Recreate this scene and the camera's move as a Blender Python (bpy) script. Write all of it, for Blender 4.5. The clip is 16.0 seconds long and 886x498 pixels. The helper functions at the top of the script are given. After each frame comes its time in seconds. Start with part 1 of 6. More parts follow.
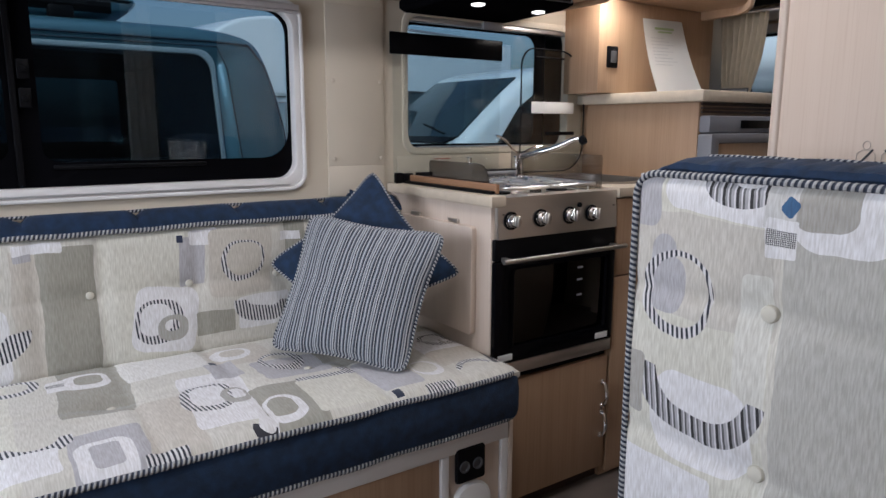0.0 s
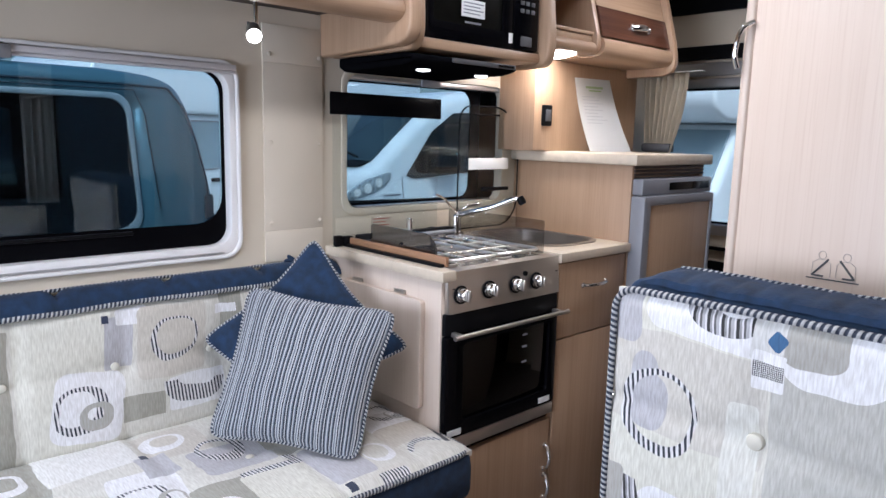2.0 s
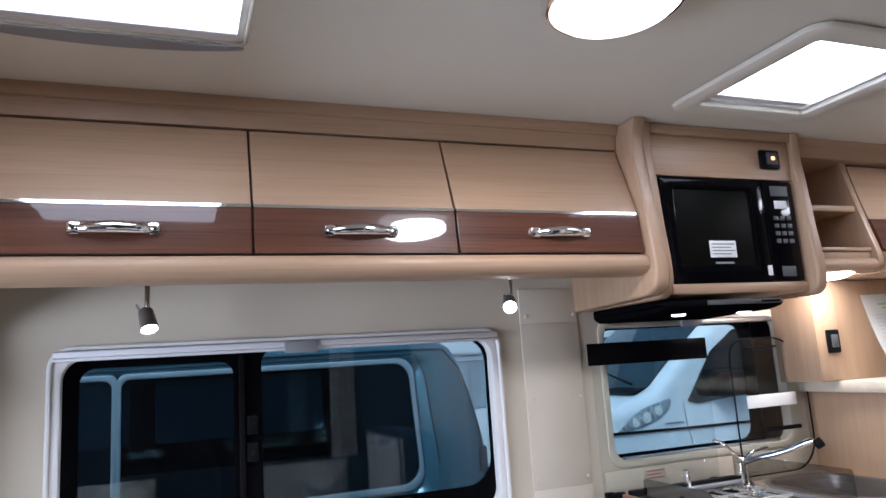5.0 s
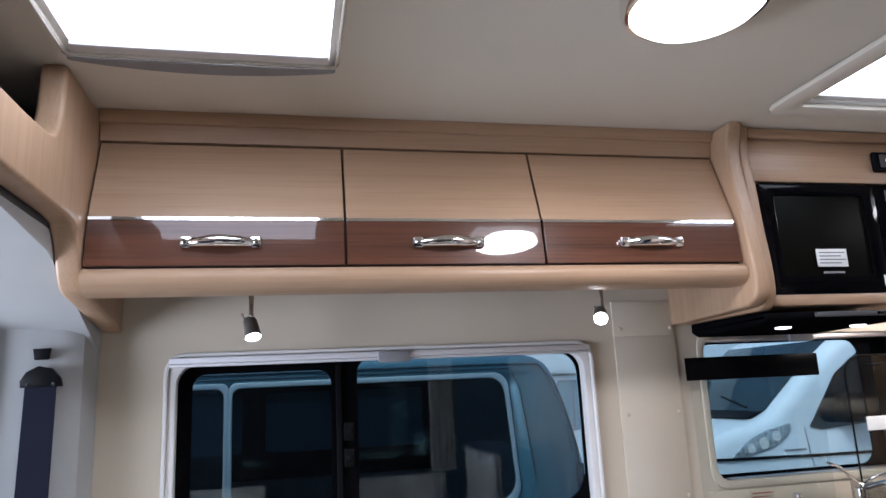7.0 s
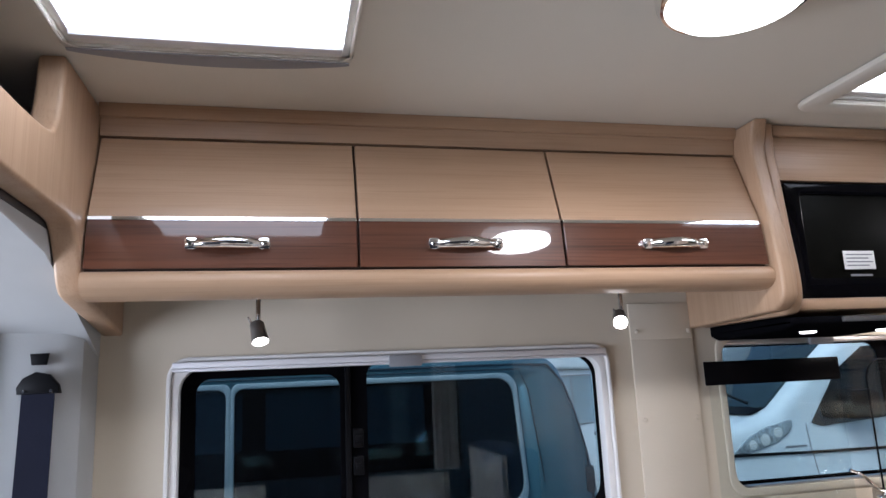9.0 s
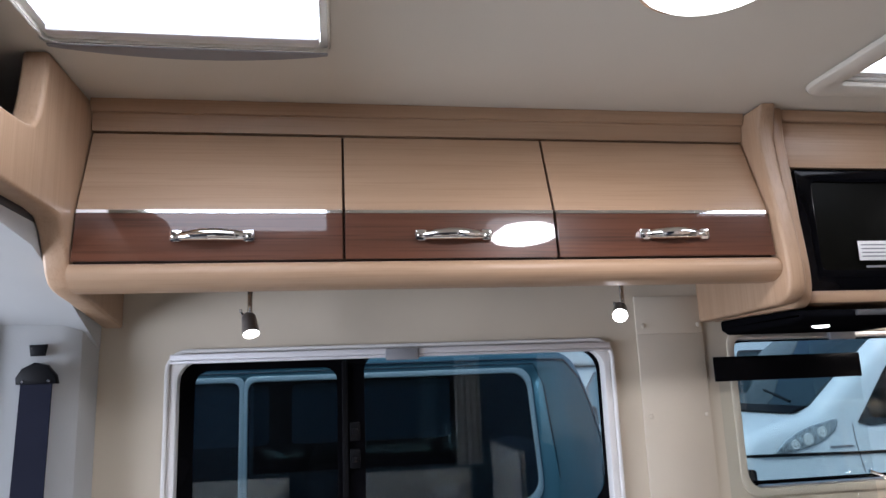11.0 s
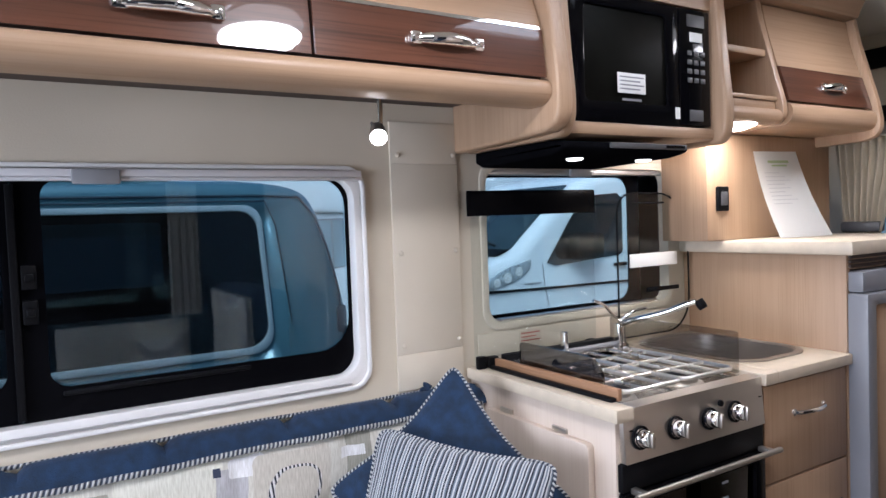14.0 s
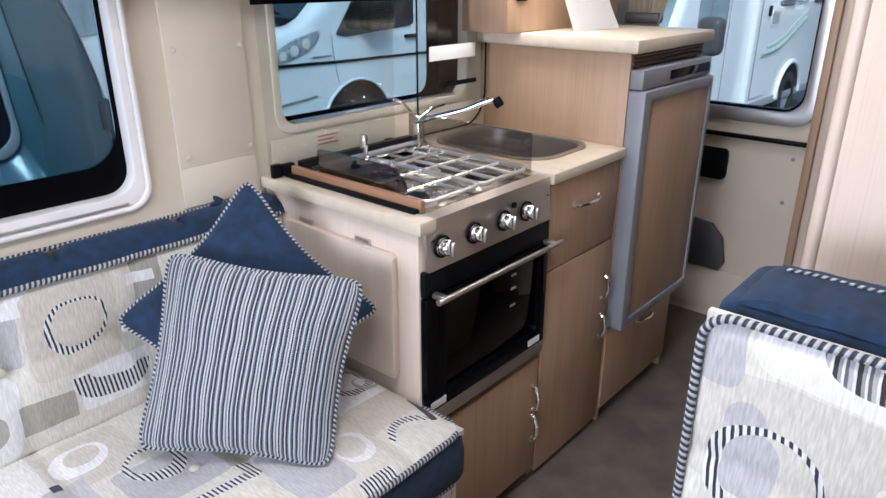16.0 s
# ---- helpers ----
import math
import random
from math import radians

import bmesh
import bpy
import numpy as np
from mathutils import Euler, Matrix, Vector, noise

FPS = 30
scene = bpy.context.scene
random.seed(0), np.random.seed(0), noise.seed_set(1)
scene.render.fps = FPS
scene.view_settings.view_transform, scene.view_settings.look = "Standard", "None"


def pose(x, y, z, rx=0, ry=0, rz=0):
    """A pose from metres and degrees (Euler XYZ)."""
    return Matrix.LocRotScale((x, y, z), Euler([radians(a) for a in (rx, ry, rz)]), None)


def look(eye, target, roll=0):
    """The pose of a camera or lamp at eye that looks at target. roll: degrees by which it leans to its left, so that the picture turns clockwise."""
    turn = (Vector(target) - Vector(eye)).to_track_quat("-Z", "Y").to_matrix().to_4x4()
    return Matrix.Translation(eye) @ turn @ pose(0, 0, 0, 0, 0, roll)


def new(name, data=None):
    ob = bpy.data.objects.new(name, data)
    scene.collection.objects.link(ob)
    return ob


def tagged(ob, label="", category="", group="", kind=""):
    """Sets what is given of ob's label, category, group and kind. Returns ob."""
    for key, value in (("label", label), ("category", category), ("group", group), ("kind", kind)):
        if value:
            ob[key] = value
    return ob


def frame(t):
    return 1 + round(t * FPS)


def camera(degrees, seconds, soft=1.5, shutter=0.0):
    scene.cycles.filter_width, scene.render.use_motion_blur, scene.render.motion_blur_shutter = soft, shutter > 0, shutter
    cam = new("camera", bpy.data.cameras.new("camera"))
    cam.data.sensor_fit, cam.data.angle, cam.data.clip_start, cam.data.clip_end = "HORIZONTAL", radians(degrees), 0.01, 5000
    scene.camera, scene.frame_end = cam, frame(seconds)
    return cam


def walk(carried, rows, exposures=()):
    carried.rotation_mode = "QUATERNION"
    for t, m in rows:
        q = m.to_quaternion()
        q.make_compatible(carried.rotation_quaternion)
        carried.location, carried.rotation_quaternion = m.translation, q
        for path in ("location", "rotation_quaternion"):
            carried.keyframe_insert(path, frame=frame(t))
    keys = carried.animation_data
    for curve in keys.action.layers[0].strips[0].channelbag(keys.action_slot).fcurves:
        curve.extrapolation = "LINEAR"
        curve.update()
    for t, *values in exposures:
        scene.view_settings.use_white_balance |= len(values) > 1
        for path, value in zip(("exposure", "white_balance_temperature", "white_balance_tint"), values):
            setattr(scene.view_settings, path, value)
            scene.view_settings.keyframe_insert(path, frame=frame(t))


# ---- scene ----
cam = camera(65.5, 16.0)
PATH = [
    (0, (-1.113, -1.358, 1.088), (0.013, 0.257, 0.735), 0.2),
    (0.5, (-1.054, -1.318, 1.139), (0.093, 0.302, 0.9), 0.8),
    (1, (-1.076, -1.29, 1.183), (0.141, 0.278, 0.935), 1.6),
    (1.5, (-1.124, -1.251, 1.223), (0.166, 0.239, 0.882), 1.6),
    (2, (-1.162, -1.228, 1.241), (0.185, 0.215, 0.92), 1.4),
    (2.5, (-1.149, -1.231, 1.253), (0.218, 0.221, 1.097), 0.2),
    (3, (-1.123, -1.246, 1.291), (0.2, 0.253, 1.304), -1.9),
    (3.5, (-1.107, -1.247, 1.297), (0.102, 0.332, 1.511), -3.0),
    (4, (-1.096, -1.26, 1.302), (-0.076, 0.429, 1.627), -3.8),
    (4.5, (-1.105, -1.292, 1.308), (-0.273, 0.494, 1.649), -4.0),
    (5, (-1.14, -1.284, 1.327), (-0.43, 0.555, 1.66), -3.7),
    (5.2, (-1.155, -1.297, 1.34), (-0.49, 0.56, 1.667), -3.6),
    (7.3, (-1.111, -1.315, 1.299), (-0.692, 0.597, 1.708), -2.7),
    (7.5, (-1.121, -1.306, 1.308), (-0.694, 0.606, 1.711), -2.6),
    (8, (-1.127, -1.285, 1.32), (-0.699, 0.628, 1.715), -2.6),
    (8.5, (-1.138, -1.263, 1.328), (-0.703, 0.65, 1.718), -2.6),
    (9, (-1.142, -1.247, 1.336), (-0.706, 0.667, 1.719), -2.6),
    (11.5, (-1.009, -1.246, 1.326), (-0.712, 0.696, 1.696), -2.1),
    (12, (-1.011, -1.232, 1.332), (-0.711, 0.712, 1.69), -2.1),
    (12.5, (-0.994, -1.219, 1.334), (-0.669, 0.724, 1.679), -2.1),
    (13, (-0.997, -1.177, 1.326), (-0.522, 0.747, 1.596), -2.8),
    (13.5, (-0.972, -1.076, 1.315), (-0.247, 0.785, 1.410), -2.6),
    (14, (-0.987, -0.962, 1.289), (0.059, 0.741, 1.208), -2.1),
    (14.5, (-0.999, -0.893, 1.303), (0.288, 0.609, 1.008), -0.7),
    (15, (-0.988, -0.879, 1.349), (0.402, 0.468, 0.843), 0.3),
    (15.2, (-0.976, -0.877, 1.366), (0.423, 0.427, 0.781), 0.6),
    (15.5, (-0.967, -0.881, 1.367), (0.435, 0.382, 0.703), 0.5),
    (16, (-0.936, -0.87, 1.358), (0.461, 0.355, 0.618), 0.0),
]
EXPOSURE = 0.72
TINT = 16
STOPS = ((0.0, -0.84, 5900), (0.5, -0.62, 5850), (1.0, -0.38, 5800), (1.5, -0.17, 5700), (2.5, -0.25, 5500), (3.5, -0.22, 5350), (4.0, -0.16, 5350), (5.0, -0.24, 5450), (8.0, -0.28, 5650), (12.5, -0.28, 5750), (13.5, -0.33, 5600), (14.0, -0.1, 5650), (14.5, 0.04, 5700), (15.0, 0.13, 5750), (15.5, 0.06, 5750), (16.0, -0.05, 5750))
walk(cam, [(t, look(eye, target, roll)) for t, eye, target, roll in PATH], [(t, EXPOSURE + s, k, TINT) for t, s, k in STOPS])
SKY = 0.11

# ---- light ----
world = bpy.data.worlds.new("overcast")
world.use_nodes = True
bpy.context.scene.world = world
wn = world.node_tree
sky = wn.nodes.new("ShaderNodeTexSky")
sky.sky_type, sky.sun_disc = "NISHITA", False
sky.sun_elevation, sky.sun_rotation = radians(49), radians(225)
sky.air_density, sky.dust_density, sky.ozone_density = 1.0, 4.0, 1.0
wn.links.new(sky.outputs[0], wn.nodes["Background"].inputs[0])
wn.nodes["Background"].inputs[1].default_value = SKY
sun = new("sun", bpy.data.lights.new("sun", "SUN"))
sun.data.energy, sun.data.angle, sun.data.color = 1.6, radians(30), (1.0, 0.97, 0.92)
sun.matrix_world = look((0, 0, 10), (5.5, 5.5, 10 - 9))


def lamp(name, kind, where, target, watts, colour, size=0.1):
    ob = new(name, bpy.data.lights.new(name, kind))
    ob.data.energy, ob.data.color = watts, colour
    if kind == "AREA":
        ob.data.shape, ob.data.size = "DISK", size
    elif kind == "SPOT":
        ob.data.spot_size, ob.data.spot_blend, ob.data.shadow_soft_size = radians(95), 0.6, size
    else:
        ob.data.shadow_soft_size = size
    ob.matrix_world = look(where, target)
    return ob


WARM = (1.0, 0.94, 0.86)
lamp("ceiling_glow", "AREA", (-0.46, -0.395, 1.865), (-0.46, -0.385, 0), 6.0, WARM, 0.20)
lamp("rear_ceiling_glow", "AREA", (1.02, -0.165, 1.865), (1.02, -0.155, 0), 2.6, WARM, 0.20)
lamp("shelf_glow", "AREA", (0.70, 0.255, 1.498), (0.74, 0.32, 0), 1.0, (1.0, 0.9, 0.74), 0.14)
lamp("reading_glow", "SPOT", (-1.20, 0.30, 1.435), (-1.17, 0.1, 0.6), 1.2, WARM, 0.015)
lamp("reading_glow", "SPOT", (-0.34, 0.30, 1.435), (-0.33, 0.1, 0.6), 1.2, WARM, 0.015)
windscreen = lamp("windscreen_daylight", "AREA", (-2.88, -0.45, 1.22), (0, -0.45, 0.95), 39.0, (0.93, 0.97, 1.0), 1.0)
windscreen.data.shape, windscreen.data.size, windscreen.data.size_y = "RECTANGLE", 1.6, 0.68
lamp("hood_glow", "SPOT", (0.18, 0.27, 1.43), (0.2, 0.26, 0.6), 0.8, WARM, 0.02)


# ---- materials ----
def nodes_of(name):
    m = bpy.data.materials.new(name)
    m.use_nodes = True
    return m, m.node_tree, m.node_tree.nodes["Principled BSDF"]


def put(nt, kind):
    return nt.nodes.new(kind)


def rgb(c):
    return (c[0], c[1], c[2], 1.0)


def blend(nt, fac, a, b, mode="MIX"):
    """Mixes two colours; each of fac, a, b may be a socket or a value."""
    n = put(nt, "ShaderNodeMix")
    n.data_type, n.blend_type = "RGBA", mode
    for i, v in ((0, fac), (6, a), (7, b)):
        if isinstance(v, bpy.types.NodeSocket):
            nt.links.new(v, n.inputs[i])
        else:
            n.inputs[i].default_value = v if i == 0 else rgb(v)
    return n.outputs[2]


def noise_of(nt, scale, stretch=(1, 1, 1), detail=4.0, coord="Object"):
    tc = put(nt, "ShaderNodeTexCoord")
    mp = put(nt, "ShaderNodeMapping")
    mp.inputs["Scale"].default_value = stretch
    nt.links.new(tc.outputs[coord], mp.inputs[0])
    no = put(nt, "ShaderNodeTexNoise")
    no.inputs["Scale"].default_value, no.inputs["Detail"].default_value = scale, detail
    nt.links.new(mp.outputs[0], no.inputs[0])
    return no.outputs[0]


def ramp(nt, socket, a, b):
    n = put(nt, "ShaderNodeMapRange")
    n.inputs[1].default_value, n.inputs[2].default_value = a, b
    nt.links.new(socket, n.inputs[0])
    return n.outputs[0]


def bump(nt, bsdf, height, strength, distance=0.002):
    n = put(nt, "ShaderNodeBump")
    n.inputs["Strength"].default_value, n.inputs["Distance"].default_value = strength, distance
    nt.links.new(height, n.inputs["Height"])
    nt.links.new(n.outputs[0], bsdf.inputs["Normal"])


def plain(name, colour, rough=0.5, metal=0.0, vary=0.12, scale=6.0, grain=0.15, grain_scale=180.0, coat=0.0, stretch=(1, 1, 1), spec=0.5):
    """A surface with soft blotches, a fine grain and slightly uneven gloss."""
    m, nt, b = nodes_of(name)
    dark = tuple(c * (1 - vary) for c in colour)
    light = tuple(min(1, c * (1 + vary * 0.6)) for c in colour)
    big = noise_of(nt, scale, stretch, 5.0)
    nt.links.new(blend(nt, ramp(nt, big, 0.3, 0.7), dark, light), b.inputs["Base Color"])
    fine = noise_of(nt, grain_scale, stretch, 3.0)
    r = put(nt, "ShaderNodeMapRange")
    r.inputs[3].default_value, r.inputs[4].default_value = max(0.02, rough - 0.07), min(1, rough + 0.07)
    nt.links.new(big, r.inputs[0])
    nt.links.new(r.outputs[0], b.inputs["Roughness"])
    b.inputs["Metallic"].default_value = metal
    b.inputs["Specular IOR Level"].default_value = spec
    b.inputs["Coat Weight"].default_value = coat
    b.inputs["Coat Roughness"].default_value = 0.05
    if grain:
        bump(nt, b, fine, grain, 0.001)
    return m


def wood(name, base, dark, along, rough=0.42, coat=0.0, bands=1.0):
    """Straight-grained veneer; along: the axis of the grain."""
    m, nt, b = nodes_of(name)
    st = [1.0, 1.0, 1.0]
    st["xyz".index(along)] = 0.018
    fine = noise_of(nt, 240.0, tuple(st), 3.0)
    mid = noise_of(nt, 42.0, tuple(st), 4.0)
    st["xyz".index(along)] = 0.25
    big = noise_of(nt, 5.0, tuple(st), 3.0)
    c = blend(nt, ramp(nt, mid, 0.35, 0.7), base, tuple(a + (d - a) * 0.45 * bands for a, d in zip(base, dark)))
    c = blend(nt, ramp(nt, fine, 0.50, 0.82), c, dark)
    c2 = blend(nt, ramp(nt, big, 0.3, 0.7), (0.93, 0.92, 0.9), (1, 1, 1))
    nt.links.new(blend(nt, 1.0, c, c2, "MULTIPLY"), b.inputs["Base Color"])
    b.inputs["Roughness"].default_value = rough
    b.inputs["Coat Weight"].default_value, b.inputs["Coat Roughness"].default_value = coat, 0.03
    if not coat:
        bump(nt, b, fine, 0.12, 0.0006)
    return m


def glow(name, colour, strength):
    m, nt, b = nodes_of(name)
    b.inputs["Base Color"].default_value = rgb((0.8, 0.8, 0.8))
    b.inputs["Emission Color"].default_value, b.inputs["Emission Strength"].default_value = rgb(colour), strength
    return m


def glass(name, tint, gloss=0.0, least=0.035):
    """Thin clear sheet: see-through, with a mirror that grows towards grazing sight."""
    m, nt, b = nodes_of(name)
    nt.nodes.remove(b)
    t, g, f, x = (put(nt, "ShaderNode" + k) for k in ("BsdfTransparent", "BsdfGlossy", "LayerWeight", "MixShader"))
    t.inputs[0].default_value, g.inputs["Roughness"].default_value, f.inputs[0].default_value = rgb(tint), gloss, 0.5
    p = put(nt, "ShaderNodeMath")
    p.operation = "POWER"
    p.inputs[1].default_value = 5.0
    nt.links.new(f.outputs["Facing"], p.inputs[0])
    r = put(nt, "ShaderNodeMapRange")
    r.inputs[3].default_value, r.inputs[4].default_value = least, 1.0
    nt.links.new(p.outputs[0], r.inputs[0])
    nt.links.new(r.outputs[0], x.inputs[0])
    nt.links.new(t.outputs[0], x.inputs[1])
    nt.links.new(g.outputs[0], x.inputs[2])
    nt.links.new(x.outputs[0], nt.nodes["Material Output"].inputs[0])
    return m


BEECH, BEECH_DARK = (0.445, 0.298, 0.190), (0.35, 0.218, 0.128)
M_WOOD_V = wood("beech_upright", BEECH, BEECH_DARK, "z")
M_WOOD_H = wood("beech_lengthways", BEECH, BEECH_DARK, "x")
M_WOOD_Y = wood("beech_crossways", BEECH, BEECH_DARK, "y")
M_PALE_WOOD = wood("pale_beech", (0.67, 0.565, 0.475), (0.60, 0.49, 0.40), "z", 0.45)
M_TAN = wood("tan_strip", (0.36, 0.20, 0.11), (0.24, 0.12, 0.06), "y", 0.4)
M_WALNUT = wood("walnut_gloss", (0.115, 0.044, 0.024), (0.045, 0.017, 0.010), "x", 0.35, 0.75, 1.4)
M_WALNUT.node_tree.nodes["Principled BSDF"].inputs["Specular IOR Level"].default_value = 0.15
M_TOP = plain("worktop_laminate", (0.63, 0.54, 0.42), 0.38, vary=0.07, scale=40, grain=0.06)
M_WALL = plain("wall_lining", (0.63, 0.555, 0.44), 0.85, vary=0.06, scale=3, grain=0.35, grain_scale=320)
M_PANEL = plain("padded_panel", (0.66, 0.585, 0.47), 0.7, vary=0.05, scale=4, grain=0.3, grain_scale=260)
M_CEIL = plain("ceiling_lining", (0.67, 0.63, 0.545), 0.8, vary=0.04, scale=2, grain=0.25, grain_scale=300)
M_RAIL = plain("satin_rail", (0.72, 0.71, 0.73), 0.5, 0.25, vary=0.05, grain=0.05, stretch=(0.1, 1, 1))
M_FRAME = plain("window_trim", (0.77, 0.75, 0.73), 0.45, vary=0.05, grain=0.05)
M_WHITE = plain("white_plastic", (0.74, 0.73, 0.70), 0.4, vary=0.04, grain=0.04)
M_ALU = plain("brushed_aluminium", (0.62, 0.62, 0.63), 0.35, 0.9, vary=0.08, grain=0.1, stretch=(0.1, 1, 1))
M_STEEL = plain("brushed_steel", (0.62, 0.58, 0.53), 0.33, 0.95, vary=0.1, scale=12, grain=0.1, stretch=(0.05, 1, 1))
M_HOB = plain("polished_hob_steel", (0.70, 0.65, 0.58), 0.2, 0.95, vary=0.15, scale=14, grain=0.06)
M_WIRE = plain("bright_wire", (0.84, 0.82, 0.79), 0.28, 0.9, vary=0.06, grain=0.0)
M_SINK = plain("sink_steel", (0.40, 0.375, 0.35), 0.3, 0.9, vary=0.12, scale=12, grain=0.1)
M_CHROME = plain("chrome", (0.86, 0.86, 0.86), 0.07, 1.0, vary=0.03, grain=0.0)
M_BLACK = plain("black_plastic", (0.006, 0.006, 0.007), 0.4, vary=0.25, grain=0.06, spec=0.08)
M_BLACK_GLOSS = plain("black_enamel", (0.003, 0.003, 0.004), 0.09, vary=0.2, grain=0.0, spec=0.1)
M_RUBBER = plain("black_glass_border", (0.003, 0.003, 0.004), 0.25, vary=0.2, grain=0.0, spec=0.04)
M_HOOD = plain("black_hood_plastic", (0.004, 0.004, 0.005), 0.75, vary=0.2, grain=0.05, spec=0.0)
M_GREY = plain("grey_plastic", (0.27, 0.27, 0.285), 0.45, vary=0.08, grain=0.1)
M_FRIDGE = plain("fridge_frame", (0.23, 0.235, 0.26), 0.4, vary=0.08, grain=0.1)
M_DARKGREY = plain("dark_grey_plastic", (0.07, 0.07, 0.075), 0.5, vary=0.1, grain=0.1)
M_GREYTRIM = plain("grey_cab_trim", (0.44, 0.45, 0.45), 0.7, vary=0.05, grain=0.25)
M_NEARBLACK = plain("near_black_lining", (0.022, 0.022, 0.025), 0.9, vary=0.15, grain=0.3, spec=0.1)
M_FLOOR = plain("floor_vinyl", (0.135, 0.11, 0.092), 0.45, vary=0.35, scale=9, grain=0.2, grain_scale=120)
M_PLINTH_GAPS = plain("dark_plinth_and_gaps", (0.05, 0.03, 0.022), 0.6, vary=0.2)
M_NAVY = plain("navy_chenille", (0.009, 0.027, 0.066), 0.95, vary=0.45, scale=38, grain=0.9, grain_scale=260)
M_NAVY.node_tree.nodes["Principled BSDF"].inputs["Sheen Weight"].default_value = 0.04
M_PAPER = plain("white_card", (0.82, 0.82, 0.80), 0.7, vary=0.02, grain=0.02)
M_CURTAIN = plain("cream_curtain", (0.72, 0.65, 0.53), 0.9, vary=0.1, scale=30, grain=0.4)
cn = M_CURTAIN.node_tree
thin, both = put(cn, "ShaderNodeBsdfTranslucent"), put(cn, "ShaderNodeMixShader")
thin.inputs[0].default_value, both.inputs[0].default_value = rgb((0.72, 0.65, 0.53)), 0.4
cn.links.new(cn.nodes["Principled BSDF"].outputs[0], both.inputs[1])
cn.links.new(thin.outputs[0], both.inputs[2])
cn.links.new(both.outputs[0], cn.nodes["Material Output"].inputs[0])
M_GLASS = glass("window_glass", (0.70, 0.82, 0.855), 0.0, 0.06)
M_REAR = glass("rear_glass", (0.84, 0.93, 0.95))
M_CLEAR = glass("clear_glass", (0.94, 0.96, 0.96))
M_SMOKED = glass("smoked_glass", (0.40, 0.39, 0.385), 0.0, 0.16)
M_PALEGUARD = glass("pale_guard_glass", (0.74, 0.73, 0.72), 0.0, 0.08)
M_LENS = glow("lamp_lens", (1.0, 0.95, 0.86), 3.0)
M_BULB = glow("lamp_bulb", (1.0, 0.95, 0.85), 12.0)
M_SKYPANE = glow("opal_skylight", (0.95, 0.98, 1.0), 4.8)
M_AMBER = glow("amber_light", (1.0, 0.35, 0.05), 2.5)


# ---- building helpers ----
BASES = {}


def thing(name, base, label, category, group="", kind=""):
    ob = new(name)
    ob.location, ob.empty_display_size = base, 0.05
    BASES[ob] = Vector(base)
    return tagged(ob, label, category, group, kind)


def link(name, bm, material, smooth=True, angle=35):
    bmesh.ops.recalc_face_normals(bm, faces=bm.faces)
    me = bpy.data.meshes.new(name)
    bm.to_mesh(me)
    bm.free()
    for m in (material if isinstance(material, (list, tuple)) else [material]):
        me.materials.append(m)
    if smooth:
        me.shade_smooth()
        me.set_sharp_from_angle(angle=radians(angle))
    return new(name, me)


def part(name, bm, material, parent, label=""):
    """One mesh, in the world's places, under a thing or a part."""
    ob = link(name, bm, material)
    ob.parent = parent
    if parent in BASES:
        ob.matrix_parent_inverse = Matrix.Translation(-BASES[parent])
    return tagged(ob, label)


def solid(name, bm, material, label, category, group="", kind=""):
    return tagged(link(name, bm, material), label, category, group, kind)


def box(lo, hi, bevel=0.003, seg=2, bm=None):
    own = bm is None
    b = bmesh.new()
    r = bmesh.ops.create_cube(b, size=1.0)
    for v in b.verts:
        v.co = Vector([lo[i] + (v.co[i] + 0.5) * (hi[i] - lo[i]) for i in range(3)])
    bevel = min(bevel, 0.45 * min(abs(hi[i] - lo[i]) for i in range(3)))
    if bevel > 0:
        bmesh.ops.bevel(b, geom=b.edges[:], offset=bevel, segments=seg, affect="EDGES", profile=0.5)
    return b if own else merge(bm, b)


def merge(bm, other):
    me = bpy.data.meshes.new("tmp")
    other.to_mesh(me)
    other.free()
    bm.from_mesh(me)
    bpy.data.meshes.remove(me)
    return bm


def joined(*boxes, bevel=0.003):
    bm = bmesh.new()
    for lo, hi in boxes:
        box(lo, hi, bevel, 2, bm)
    return bm


def prism(points, axis, a, b, bevel=0.0, seg=2, bm=None):
    """A flat outline, given in the two other axes in order, drawn out along axis from a to b."""
    o = bmesh.new()
    i = "xyz".index(axis)

    def at(p, t):
        q = list(p)
        q.insert(i, t)
        return Vector(q)
    lo = [o.verts.new(at(p, a)) for p in points]
    hi = [o.verts.new(at(p, b)) for p in points]
    caps = [o.faces.new(lo), o.faces.new(hi)]
    n = len(points)
    for k in range(n):
        o.faces.new((lo[k], lo[(k + 1) % n], hi[(k + 1) % n], hi[k]))
    bmesh.ops.recalc_face_normals(o, faces=o.faces)
    if bevel > 0:
        edges = set(e for f in caps for e in f.edges)
        bmesh.ops.bevel(o, geom=list(edges), offset=bevel, segments=seg, affect="EDGES", profile=0.5)
    return o if bm is None else merge(bm, o)


def rounded(x0, x1, y0, y1, r, n=6):
    pts = []
    rs = r if isinstance(r, (list, tuple)) else (r, r, r, r)
    for (cx, cy, rr, s) in ((x1 - rs[0], y1 - rs[0], rs[0], 0), (x0 + rs[1], y1 - rs[1], rs[1], 90), (x0 + rs[2], y0 + rs[2], rs[2], 180), (x1 - rs[3], y0 + rs[3], rs[3], 270)):
        for k in range(n + 1):
            a = radians(s + 90 * k / n)
            pts.append((cx + rr * math.cos(a), cy + rr * math.sin(a)))
    return pts


